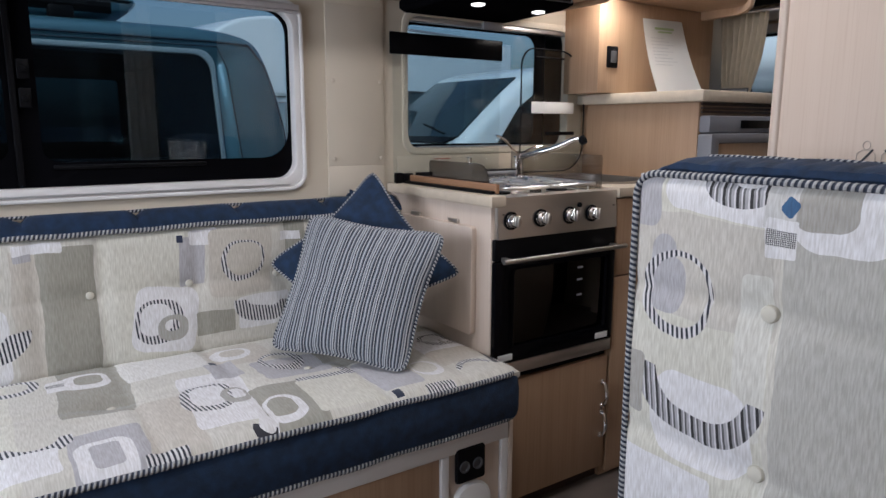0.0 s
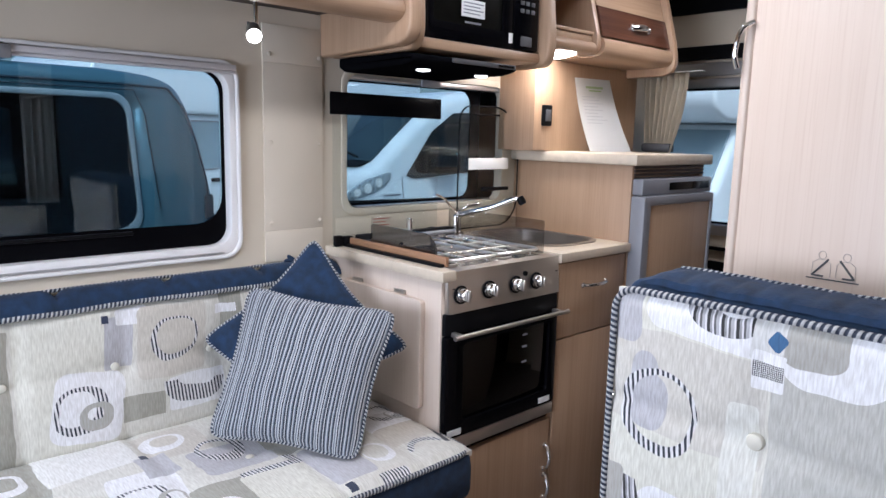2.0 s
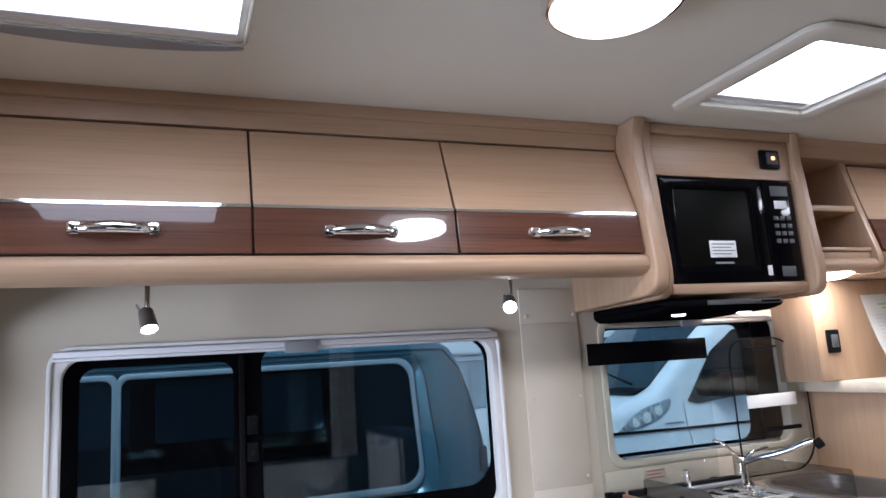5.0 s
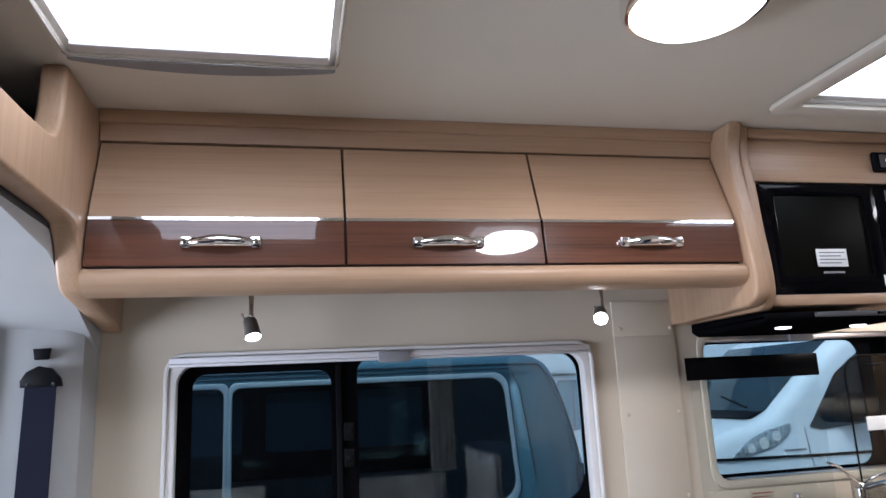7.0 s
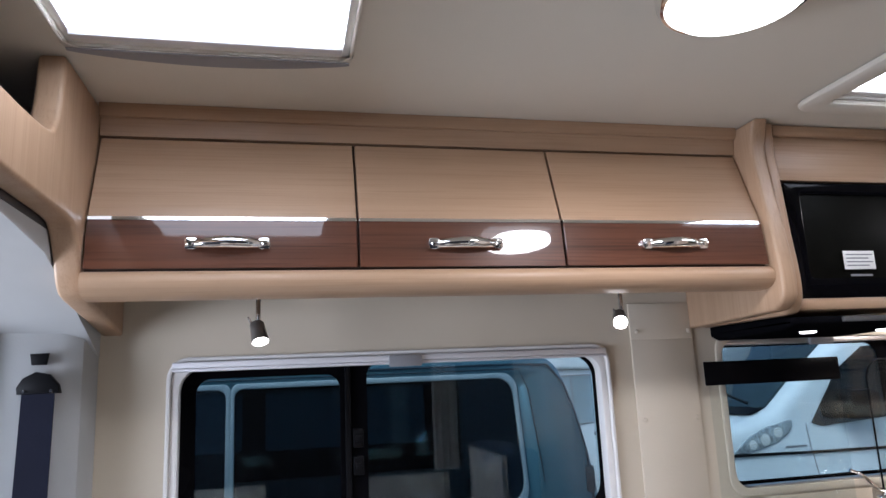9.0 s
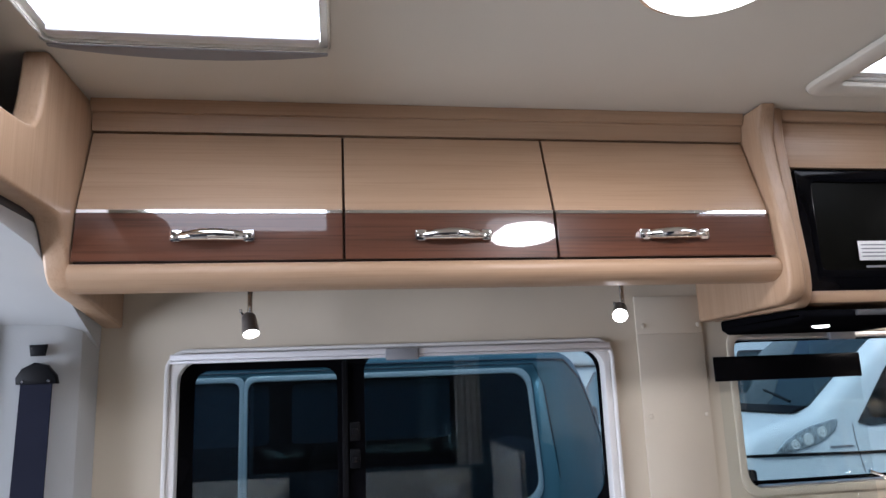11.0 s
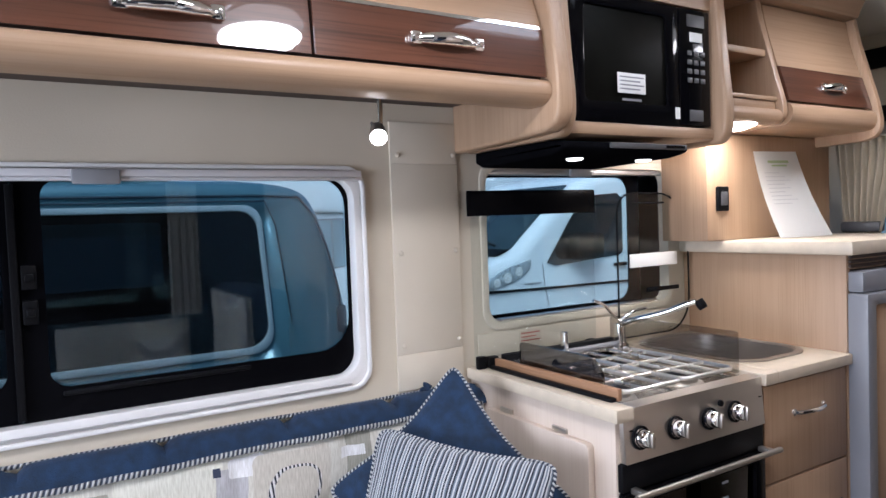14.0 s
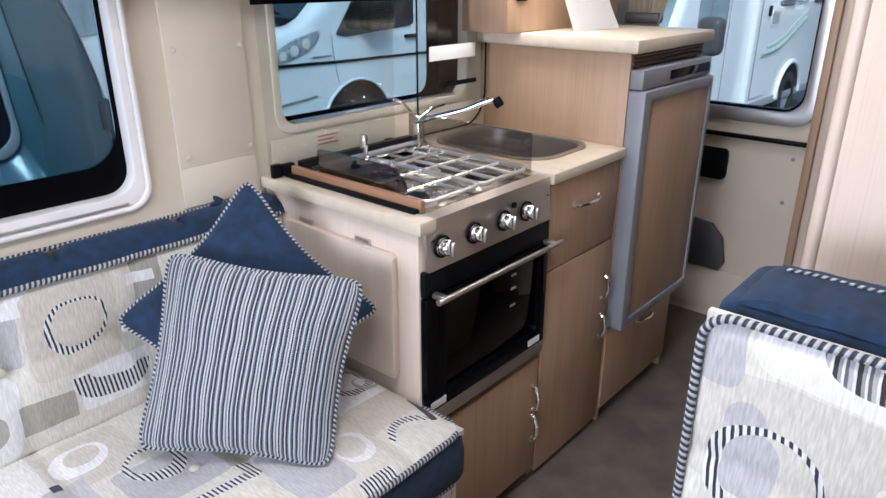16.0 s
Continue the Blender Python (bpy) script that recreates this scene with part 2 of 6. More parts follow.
def ring(outer, inner, axis, a, b, bevel=0.0, bm=None):
    """The band between two outlines of as many points, drawn out along axis."""
    o = bmesh.new()
    i = "xyz".index(axis)

    def at(p, t):
        q = list(p)
        q.insert(i, t)
        return Vector(q)
    loops = [[o.verts.new(at(p, t)) for p in outline] for outline, t in ((outer, a), (outer, b), (inner, b), (inner, a))]
    n = len(outer)
    for q in range(4):
        l0, l1 = loops[q], loops[(q + 1) % 4]
        for k in range(n):
            o.faces.new((l0[k], l0[(k + 1) % n], l1[(k + 1) % n], l1[k]))
    if bevel > 0:
        sel = [e for e in o.edges if any(e.verts[0] in l and e.verts[1] in l for l in loops)]
        bmesh.ops.bevel(o, geom=sel, offset=bevel, segments=2, affect="EDGES", profile=0.5)
    return o if bm is None else merge(bm, o)


def lathe(profile, centre, axis=(0, 0, 1), n=32, bm=None):
    """A turned body: profile of (radius, height) along axis from centre."""
    o = bmesh.new()
    rot = Vector((0, 0, 1)).rotation_difference(Vector(axis)).to_matrix()
    rows = []
    for r, h in profile:
        if r < 1e-6:
            rows.append([o.verts.new(rot @ Vector((0, 0, h)) + Vector(centre))])
        else:
            rows.append([o.verts.new(rot @ Vector((r * math.cos(2 * math.pi * k / n), r * math.sin(2 * math.pi * k / n), h)) + Vector(centre)) for k in range(n)])
    for p, q in zip(rows, rows[1:]):
        for k in range(n):
            quad = []
            for v in (p[k % len(p)], p[(k + 1) % len(p)], q[(k + 1) % len(q)], q[k % len(q)]):
                if v not in quad:
                    quad.append(v)
            if len(quad) > 2:
                o.faces.new(quad)
    return o if bm is None else merge(bm, o)


def tube(points, radius, n=10, closed=False, bm=None, uv=True, caps=True):
    """A round bar along points; its UV runs in metres along it and once round it."""
    o = bmesh.new()
    lay = o.loops.layers.uv.new("UVMap")
    pts = [Vector(p) for p in points]
    m = len(pts)
    rad = radius if isinstance(radius, (list, tuple)) else [radius] * m
    up = None
    rows, along, run = [], [], 0.0
    for k in range(m + (1 if closed else 0)):
        i = k % m
        a, b = pts[(i - 1) % m] if (closed or i) else pts[i], pts[(i + 1) % m] if (closed or i < m - 1) else pts[i]
        d = (b - a).normalized()
        if up is None:
            up = d.orthogonal().normalized()
        up = (up - d * up.dot(d)).normalized()
        side = d.cross(up)
        if k:
            run += (pts[i] - pts[(i - 1) % m]).length
        along.append(run)
        rows.append([o.verts.new(pts[i] + rad[i] * (up * math.cos(2 * math.pi * j / n) + side * math.sin(2 * math.pi * j / n))) for j in range(n)])
    for k in range(len(rows) - 1):
        for j in range(n):
            f = o.faces.new((rows[k][j], rows[k][(j + 1) % n], rows[k + 1][(j + 1) % n], rows[k + 1][j]))
            for l, c in zip(f.loops, ((along[k], j / n), (along[k], (j + 1) / n), (along[k + 1], (j + 1) / n), (along[k + 1], j / n))):
                l[lay].uv = c
    if not closed and caps:
        o.faces.new(rows[0][::-1])
        o.faces.new(rows[-1])
    return o if bm is None else merge(bm, o)


def smooth_path(pts, n=6, closed=False):
    """A Catmull-Rom curve through points."""
    p = [Vector(q) for q in pts]
    out = []
    m = len(p)
    for i in range(m if closed else m - 1):
        a, b, c, d = (p[(i + k) % m] if closed else p[min(max(i + k, 0), m - 1)] for k in (-1, 0, 1, 2))
        for k in range(n):
            t = k / n
            out.append(0.5 * ((2 * b) + (c - a) * t + (2 * a - 5 * b + 4 * c - d) * t * t + (3 * b - a - 3 * c + d) * t ** 3))
    if not closed:
        out.append(p[-1])
    return out


def wall_with_holes(axis, a, b, lo, hi, holes):
    """A slab across axis between a and b; holes: (u0, u1, v0, v1), side by side."""
    bm = bmesh.new()
    i = "xyz".index(axis)

    def slab(u0, u1, v0, v1):
        if u1 - u0 < 1e-4 or v1 - v0 < 1e-4:
            return
        l, h = [u0, v0], [u1, v1]
        l.insert(i, a)
        h.insert(i, b)
        box(l, h, 0, 1, bm)
    u = lo[0]
    for (u0, u1, v0, v1) in sorted(holes):
        slab(u, u0, lo[1], hi[1])
        slab(u0, u1, lo[1], v0)
        slab(u0, u1, v1, hi[1])
        u = u1
    slab(u, hi[0], lo[1], hi[1])
    bmesh.ops.remove_doubles(bm, verts=bm.verts, dist=1e-5)
    return bm

# ---- the shell of the van ----
WY = 0.51          # inner face of the window wall
NY = -1.46         # inner face of the door wall
X0, X1 = -2.9, 1.85
CZ = 1.935
W1 = (-1.402, -0.318, 0.935, 1.406)    # big side window
W2 = (0.046, 0.748, 1.010, 1.428)      # kitchen window
solid("wall_north", wall_with_holes("y", WY, WY + 0.06, (X0, 0), (X1, CZ), [W1, W2]), M_WALL, "beige fabric-lined side wall of the van with two window openings", "wall", kind="structure")
# unseen wall, coloured near black so that the windows mirror little light
solid("wall_south", box((X0, NY - 0.06, 0), (X1, NY, CZ), 0), M_NEARBLACK, "unseen door side wall, near black to keep window reflections dark", "wall", kind="structure")
solid("floor", box((X0, NY - 0.06, -0.05), (X1, WY + 0.06, 0), 0), M_FLOOR, "mottled brown vinyl floor of the van", "floor", kind="structure")
S1 = (-1.515, -1.032, -0.53, -0.045)
S2 = (0.055, 0.395, -0.35, -0.008)


def ceiling_mesh():
    return wall_with_holes("z", CZ, CZ + 0.05, (X0, NY - 0.06), (X1, WY + 0.06), [S1, S2])


solid("ceiling", ceiling_mesh(), M_CEIL, "smooth cream padded ceiling with two skylight openings", "ceiling", kind="structure")
solid("wall_west", wall_with_holes("x", X0 - 0.05, X0, (NY, 0), (WY, CZ), [(-1.3, 0.4, 0.86, 1.58)]), M_GREYTRIM, "grey trim round the windscreen opening of the cab", "wall", kind="structure")


def side_window():
    x0, x1, z0, z1 = W1
    t = tagged(new("window_1"), "wide sliding side window in a white trim, black-edged tinted glass", "window", kind="structure")
    part("bead", ring(rounded(x0 - 0.022, x1 + 0.022, z0 - 0.030, z1 + 0.018, 0.05), rounded(x0 - 0.012, x1 + 0.012, z0 - 0.020, z1 + 0.008, 0.042), "y", WY - 0.014, WY - 0.0005, 0.004), M_FRAME, t, "white outer bead")
    part("inner_trim", ring(rounded(x0 - 0.0118, x1 + 0.0118, z0 - 0.0198, z1 + 0.0078, 0.042), rounded(x0 + 0.006, x1 - 0.006, z0 + 0.004, z1 - 0.01, 0.05), "y", WY - 0.006, WY + 0.03, 0.002), M_FRAME, t, "pale recessed trim")
    part("sill_line", box((x0 + 0.03, WY - 0.010, z0 - 0.017), (x1 - 0.03, WY - 0.0065, z0 - 0.012), 0.001), M_ALU, t)
    part("blind_rail", joined(((x0 - 0.009, WY - 0.024, z1 - 0.009), (x1 + 0.009, WY - 0.0075, z1 + 0.006)), ((x0 - 0.009, WY - 0.019, z1 - 0.017), (x1 + 0.009, WY - 0.0075, z1 - 0.0095)), bevel=0.003), M_RAIL, t, "pale satin aluminium blind rail")
    part("latch", box((-0.899, WY - 0.032, z1 - 0.024), (-0.816, WY - 0.0245, z1 + 0.005), 0.004), M_GREY, t, "grey blind latch")
    g0 = WY + 0.031
    # black screen-print border with two clear openings
    mid0, mid1 = -1.018, -0.950
    part("border", ring(rounded(x0 - 0.02, mid0 + 0.02, z0 - 0.02, z1 + 0.02, 0.03), rounded(x0 + 0.040, mid0, z0 + 0.066, z1 - 0.034, 0.035), "y", g0, g0 + 0.006), M_RUBBER, t, "black glass border")
    part("border", ring(rounded(mid0 + 0.0205, x1 + 0.02, z0 - 0.02, z1 + 0.02, 0.03), rounded(mid1, x1 - 0.012, z0 + 0.062, z1 - 0.010, (0.06, 0.035, 0.035, 0.075)), "y", g0, g0 + 0.006), M_RUBBER, t, "black glass border")
    part("slider_rail", box((mid0 + 0.012, g0 - 0.012, z0 + 0.01), (mid0 + 0.026, g0 - 0.001, z1 - 0.02), 0.002), M_BLACK, t)
    for z in (z0 + 0.19, z0 + 0.255):
        part("catch", joined(((mid0 + 0.03, g0 - 0.022, z), (mid0 + 0.055, g0 - 0.001, z + 0.045)), ((mid0 + 0.035, g0 - 0.03, z + 0.015), (mid0 + 0.05, g0 - 0.0225, z + 0.03))), M_BLACK, t)
    part("bottom_rail", box((mid1 + 0.02, g0 - 0.010, z0 + 0.046), (-0.57, g0 - 0.001, z0 + 0.056), 0.003), M_BLACK, t)
    p = part("pane", box((x0 - 0.02, g0 + 0.007, z0 - 0.02), (x1 + 0.02, g0 + 0.011, z1 + 0.02), 0), M_GLASS, t, "blue-tinted glass pane")
    p.visible_shadow = False


def kitchen_window():
    x0, x1, z0, z1 = W2
    t = tagged(new("window_2"), "kitchen window in a moulded cream surround behind the hob", "window", kind="structure")
    part("surround", ring(rounded(x0 - 0.014, x1 + 0.014, z0 - 0.014, z1 + 0.014, 0.05), rounded(x0 + 0.006, x1 - 0.006, z0 + 0.006, z1 - 0.006, 0.045), "y", WY - 0.004, WY + 0.05, 0.002), M_PANEL, t)
    part("blind_rail", box((x0 + 0.02, WY + 0.004, z1 - 0.022), (x1 - 0.02, WY + 0.034, z1 - 0.0065), 0.003), M_ALU, t)
    part("latch", box((0.345, WY - 0.008, z1 - 0.028), (0.425, WY + 0.0035, z1 - 0.002), 0.003), M_GREY, t)
    g0 = WY + 0.051
    part("border", ring(rounded(x0 - 0.02, x1 + 0.02, z0 - 0.02, z1 + 0.02, 0.03), rounded(x0 + 0.016, 0.625, z0 + 0.018, z1 - 0.026, 0.045), "y", g0, g0 + 0.004), M_RUBBER, t)
    part("side_trim", prism(rounded(0.708, x1 - 0.008, z0 + 0.012, z1 - 0.024, 0.02), "y", g0 - 0.02, g0 - 0.001, 0.003), M_GREYTRIM, t, "grey side trim")
    part("sill", box((x0 + 0.05, WY + 0.006, z0 + 0.0065), (x1 - 0.05, WY + 0.03, z0 + 0.012), 0.001), M_ALU, t)
    p = part("pane", box((x0 - 0.02, g0 + 0.005, z0 - 0.02), (x1 + 0.02, g0 + 0.009, z1 + 0.02), 0), M_GLASS, t)
    p.visible_shadow = False


side_window()
kitchen_window()


def post_panel():
    """The padded cover over the post between the windows, held by studs."""
    t = tagged(new("post_panel"), "cream padded cover panel between the windows, fixed with small studs", "panel", kind="structure")
    x0, x1 = -0.226, -0.038
    zs = (0.88, 0.968, 1.43, 1.53)
    for a, b in zip(zs, zs[1:]):
        part("section", box((x0, WY - 0.008, a + 0.0002), (x1, WY - 0.001, b - 0.0002), 0.0008), M_PANEL, t)
    for x in (-0.207, -0.050):
        for z in (0.99, 1.215, 1.452):
            part("stud", lathe([(0.0065, 0), (0.0062, 0.002), (0.003, 0.0035), (0, 0.0036)], (x, WY - 0.0102, z), (0, -1, 0), 14), M_PANEL, t)


post_panel()


# ---- overhead lockers along the window wall ----
def arc(pts, n=5):
    return [(p[0], p[1]) for p in smooth_path([(a, b, 0) for a, b in pts], n)]


def handle(parent, x, y, z, length=0.115):
    """A cast bow handle: a swelling grip between two flat lugs with screw heads."""
    h = length / 2
    path = smooth_path([(x - h * 0.95, y - 0.002, z - 0.001), (x - h * 0.74, y - 0.004, z - 0.001), (x - h * 0.45, y - 0.011, z), (x, y - 0.016, z + 0.001), (x + h * 0.45, y - 0.011, z), (x + h * 0.74, y - 0.004, z - 0.001), (x + h * 0.95, y - 0.002, z - 0.001)], 5)
    m = len(path)
    rad = [0.0085 + 0.0045 * math.sin(math.pi * k / (m - 1)) ** 2 for k in range(m)]
    bm = tube(path, rad, 12)
    for s in (-1, 1):
        cx = x + s * h * 0.86
        prism(rounded(cx - h * 0.15, cx + h * 0.15, z - 0.0125, z + 0.0115, 0.006, 4), "y", y - 0.010, y + 0.004, 0.003, 2, bm)
        lathe([(0.0, -0.004), (0.0062, -0.003), (0.0062, 0.002), (0.004, 0.004), (0, 0.0042)], (cx + s * 0.002, y - 0.010, z), (0, -1, 0), 14, bm)
    part("handle", bm, M_CHROME, parent, "polished chrome bow handle")


DOOR_PROFILE = arc([(0.219, 1.873), (0.193, 1.80), (0.169, 1.735), (0.1515, 1.686), (0.1445, 1.635), (0.138, 1.573)], 5)   # (y, z) from the top down


def strip_between(prof, z_top, z_bot, off, x0, x1, thick=0.016):
    pts = [p for p in prof if z_bot < p[1] < z_top]

    def yz(z):
        for (ya, za), (yb, zb) in zip(prof, prof[1:]):
            if zb <= z <= za:
                return (ya + (yb - ya) * (za - z) / (za - zb), z)
        return prof[0] if z > prof[0][1] else prof[-1]
    front = [yz(z_top)] + pts + [yz(z_bot)]
    front = [(y + off, z) for y, z in front]
    back = [(y + thick, z + 0.004) for y, z in reversed(front)]
    return prism(front + back, "x", x0, x1, 0.0015, 1)


def lockers():
    """A carcass with three flap doors, a rounded lower lip and a cornice."""
    t = thing("overhead_locker", (-0.80, 0.35, 1.52), "long beech overhead locker with three flap doors above the window", "locker")
    x0, x1 = -1.522, -0.045
    # dark carcass colour puts the shade of the door gaps into it
    part("carcass", prism([(y + 0.0185, z) for y, z in DOOR_PROFILE] + [(WY - 0.002, 1.573), (WY - 0.002, 1.866)], "x", x0, x1), M_PLINTH_GAPS, t, "carcass coloured dark for the shade in the door gaps")
    lip = arc([(0.140, 1.571), (0.130, 1.565), (0.124, 1.553), (0.128, 1.538), (0.144, 1.525), (0.168, 1.520)], 4)
    part("lower_lip", prism(lip + [(0.195, 1.5205), (0.20, 1.571)], "x", x0, x1), M_WOOD_H, t, "rounded beech lower rail")
    part("cornice", prism([(0.222, 1.8685), (0.216, 1.8690), (0.210, 1.906), (0.203, 1.908), (0.202, 1.912), (0.198, 1.916), (0.196, 1.924), (0.196, CZ - 0.001), (WY - 0.002, CZ - 0.001), (WY - 0.002, 1.8685)], "x", x0, x1), M_WOOD_H, t, "beech cornice under the ceiling")
    seams = (x0, -1.003, -0.552, x1)
    hx = (-1.259, -0.777, -0.287)
    for k in range(3):
        a, b = seams[k] + 0.0025, seams[k + 1] - 0.0025
        d = part("door", strip_between(DOOR_PROFILE, 1.8625, 1.681, 0.0, a, b), M_WOOD_H, t, "beech flap door")
        part("band", strip_between(DOOR_PROFILE, 1.6735, 1.5755, -0.003, a, b, 0.019), M_WALNUT, d, "high-gloss walnut band")
        part("edge_strip", strip_between(DOOR_PROFILE, 1.6805, 1.6737, -0.0045, a, b, 0.018), M_CHROME, d, "bright metal strip")
        handle(d, hx[k], 0.1385, 1.624, 0.160)
    return t


LOCKER = lockers()


def end_cheek(prof, x0, x1, label):
    part("cheek", prism(prof, "x", x0, x1, 0.008, 3), M_WOOD_V, LOCKER, label)


CHEEK = arc([(0.128, CZ - 0.002), (0.150, 1.87), (0.146, 1.80), (0.128, 1.70), (0.112, 1.60), (0.106, 1.53), (0.115, 1.488), (0.150, 1.468)], 4) + arc([(0.19, 1.466), (0.32, 1.462), (WY - 0.002, 1.458)], 3) + [(WY - 0.002, CZ - 0.002)]
end_cheek(CHEEK, -0.043, -0.002, "curved beech cheek between the lockers and the microwave")
CAB_FRONT = [(NY + 0.003, 1.655), (0.04, 1.655)] + arc([(0.085, 1.65), (0.108, 1.63), (0.135, 1.59), (0.156, 1.552), (0.19, 1.528), (0.294, 1.512)], 4) + [(WY - 0.002, 1.480), (WY - 0.002, CZ - 0.002), (-0.006, CZ - 0.002)] + arc([(-0.010, 1.90), (-0.018, 1.84), (-0.035, 1.795), (-0.07, 1.774), (-0.2, 1.765)], 4) + [(NY + 0.003, 1.75)]
end_cheek(CAB_FRONT, -1.572, -1.524, "curved beech cheek running into the overcab shelf front")


def microwave_housing():
    t = thing("microwave_housing", (0.26, 0.33, 1.455), "curved beech housing with a microwave recess", "cabinet")
    side = arc([(0.155, CZ - 0.002), (0.160, 1.86), (0.152, 1.78), (0.142, 1.65), (0.132, 1.55), (0.136, 1.49), (0.158, 1.462), (0.19, 1.458)], 4) + [(WY - 0.002, 1.458), (WY - 0.002, CZ - 0.002)]
    part("side", prism(side, "x", -0.001, 0.032, 0.008, 3), M_WOOD_V, t)
    part("side", prism(side, "x", 0.525, 0.562, 0.008, 3), M_WOOD_V, t)
    part("front_panel", box((0.0325, 0.172, 1.792), (0.5245, 0.195, CZ - 0.03), 0.002), M_WOOD_H, t)
    part("top_trim", box((0.0325, 0.160, CZ - 0.029), (0.5245, 0.20, CZ - 0.002), 0.004), M_WOOD_H, t)
    part("shelf", box((0.0325, 0.165, 1.468), (0.5245, WY - 0.002, 1.498), 0.008), M_WOOD_H, t)
    part("back", box((0.0325, WY - 0.012, 1.4985), (0.5245, WY - 0.003, CZ - 0.03), 0), M_WOOD_H, t)
    s = part("switch", box((0.405, 0.158, 1.822), (0.475, 0.1715, 1.878), 0.006), M_BLACK, t, "black switch plate with an amber light")
    part("rocker", box((0.42, 0.151, 1.832), (0.46, 0.1575, 1.868), 0.004), M_DARKGREY, s)
    part("indicator", lathe([(0.006, 0), (0.005, 0.003), (0, 0.004)], (0.44, 0.1508, 1.85), (0, -1, 0), 12), M_AMBER, s, "lit amber indicator")


microwave_housing()


def microwave():
    t = thing("microwave", (0.28, 0.33, 1.499), "black built-in microwave with a glass door and keypad", "microwave")
    y = 0.172
    part("body", box((0.048, y + 0.012, 1.500), (0.512, 0.47, 1.786), 0.004), M_BLACK, t)
    d = part("door", ring(rounded(0.048, 0.395, 1.497, 1.785, 0.006, 3), rounded(0.088, 0.352, 1.545, 1.755, 0.012, 3), "y", y - 0.006, y + 0.0115, 0.003), M_BLACK_GLOSS, t)
    part("door_window", box((0.084, y - 0.001, 1.541), (0.356, y + 0.004, 1.759), 0.001), plain("microwave_mesh", (0.004, 0.004, 0.003), 0.5, vary=0.3, scale=20, grain=0.02, spec=0.05), d, "dark meshed window")
    p = part("control_panel", box((0.398, y - 0.006, 1.501), (0.512, y + 0.0115, 1.785), 0.004), M_BLACK_GLOSS, t)
    part("display", box((0.425, y - 0.0085, 1.742), (0.49, y - 0.0065, 1.772), 0.001), M_DARKGREY, p)
    part("display_sticker", box((0.432, y - 0.0105, 1.705), (0.478, y - 0.0086, 1.728), 0.0005), M_PAPER, p, "pale printed sticker")
    for r in range(4):
        for c in range(3):
            part("key", box((0.425 + c * 0.024, y - 0.0085, 1.672 - r * 0.022), (0.442 + c * 0.024, y - 0.0065, 1.684 - r * 0.022), 0.001), M_DARKGREY, p)
    part("open_button", box((0.43, y - 0.009, 1.512), (0.48, y - 0.0065, 1.540), 0.002), M_DARKGREY, p)
    part("price_tag", box((0.378, y - 0.0085, 1.515), (0.394, y - 0.0065, 1.543), 0.0005), M_PAPER, d)
    n = part("notice", box((0.185, y - 0.0085, 1.566), (0.275, y - 0.0065, 1.612), 0.0005), M_PAPER, d, "white paper notice with unreadable print")
    for k in range(4):
        part("print_line", box((0.192, y - 0.0092, 1.601 - k * 0.009), (0.268 - 0.012 * (k % 2), y - 0.0086, 1.604 - k * 0.009), 0), M_GREY, n)
    part("badge", box((0.20, y - 0.0075, 1.549), (0.262, y - 0.0065, 1.554), 0), M_GREY, d)


microwave()


def hood():
    t = thing("cooker_hood", (0.2, 0.3, 1.43), "slim black extractor hood with two small lights", "cooker hood")
    prof = arc([(0.16, 1.452), (0.150, 1.442), (0.158, 1.432), (0.20, 1.424)], 4) + [(0.46, 1.418), (0.485, 1.43), (0.485, 1.4565), (0.2, 1.4565)]
    part("body", prism(prof, "x", 0.005, 0.405, 0.010, 3), M_HOOD, t)
    part("button_strip", box((0.14, 0.142, 1.438), (0.39, 0.151, 1.450), 0.002), M_DARKGREY, t)
    for x in (0.118, 0.345):
        part("light", lathe([(0.020, 0), (0.019, 0.003), (0.013, 0.005), (0, 0.006)], (x, 0.24, 1.4225), (0, 0, -1), 18), M_LENS, t, "lit round halogen light")
    for k in range(6):
        part("button", box((0.315 + k * 0.011, 0.1385, 1.441), (0.323 + k * 0.011, 0.142, 1.447), 0.001), M_BLACK_GLOSS, t)


hood()


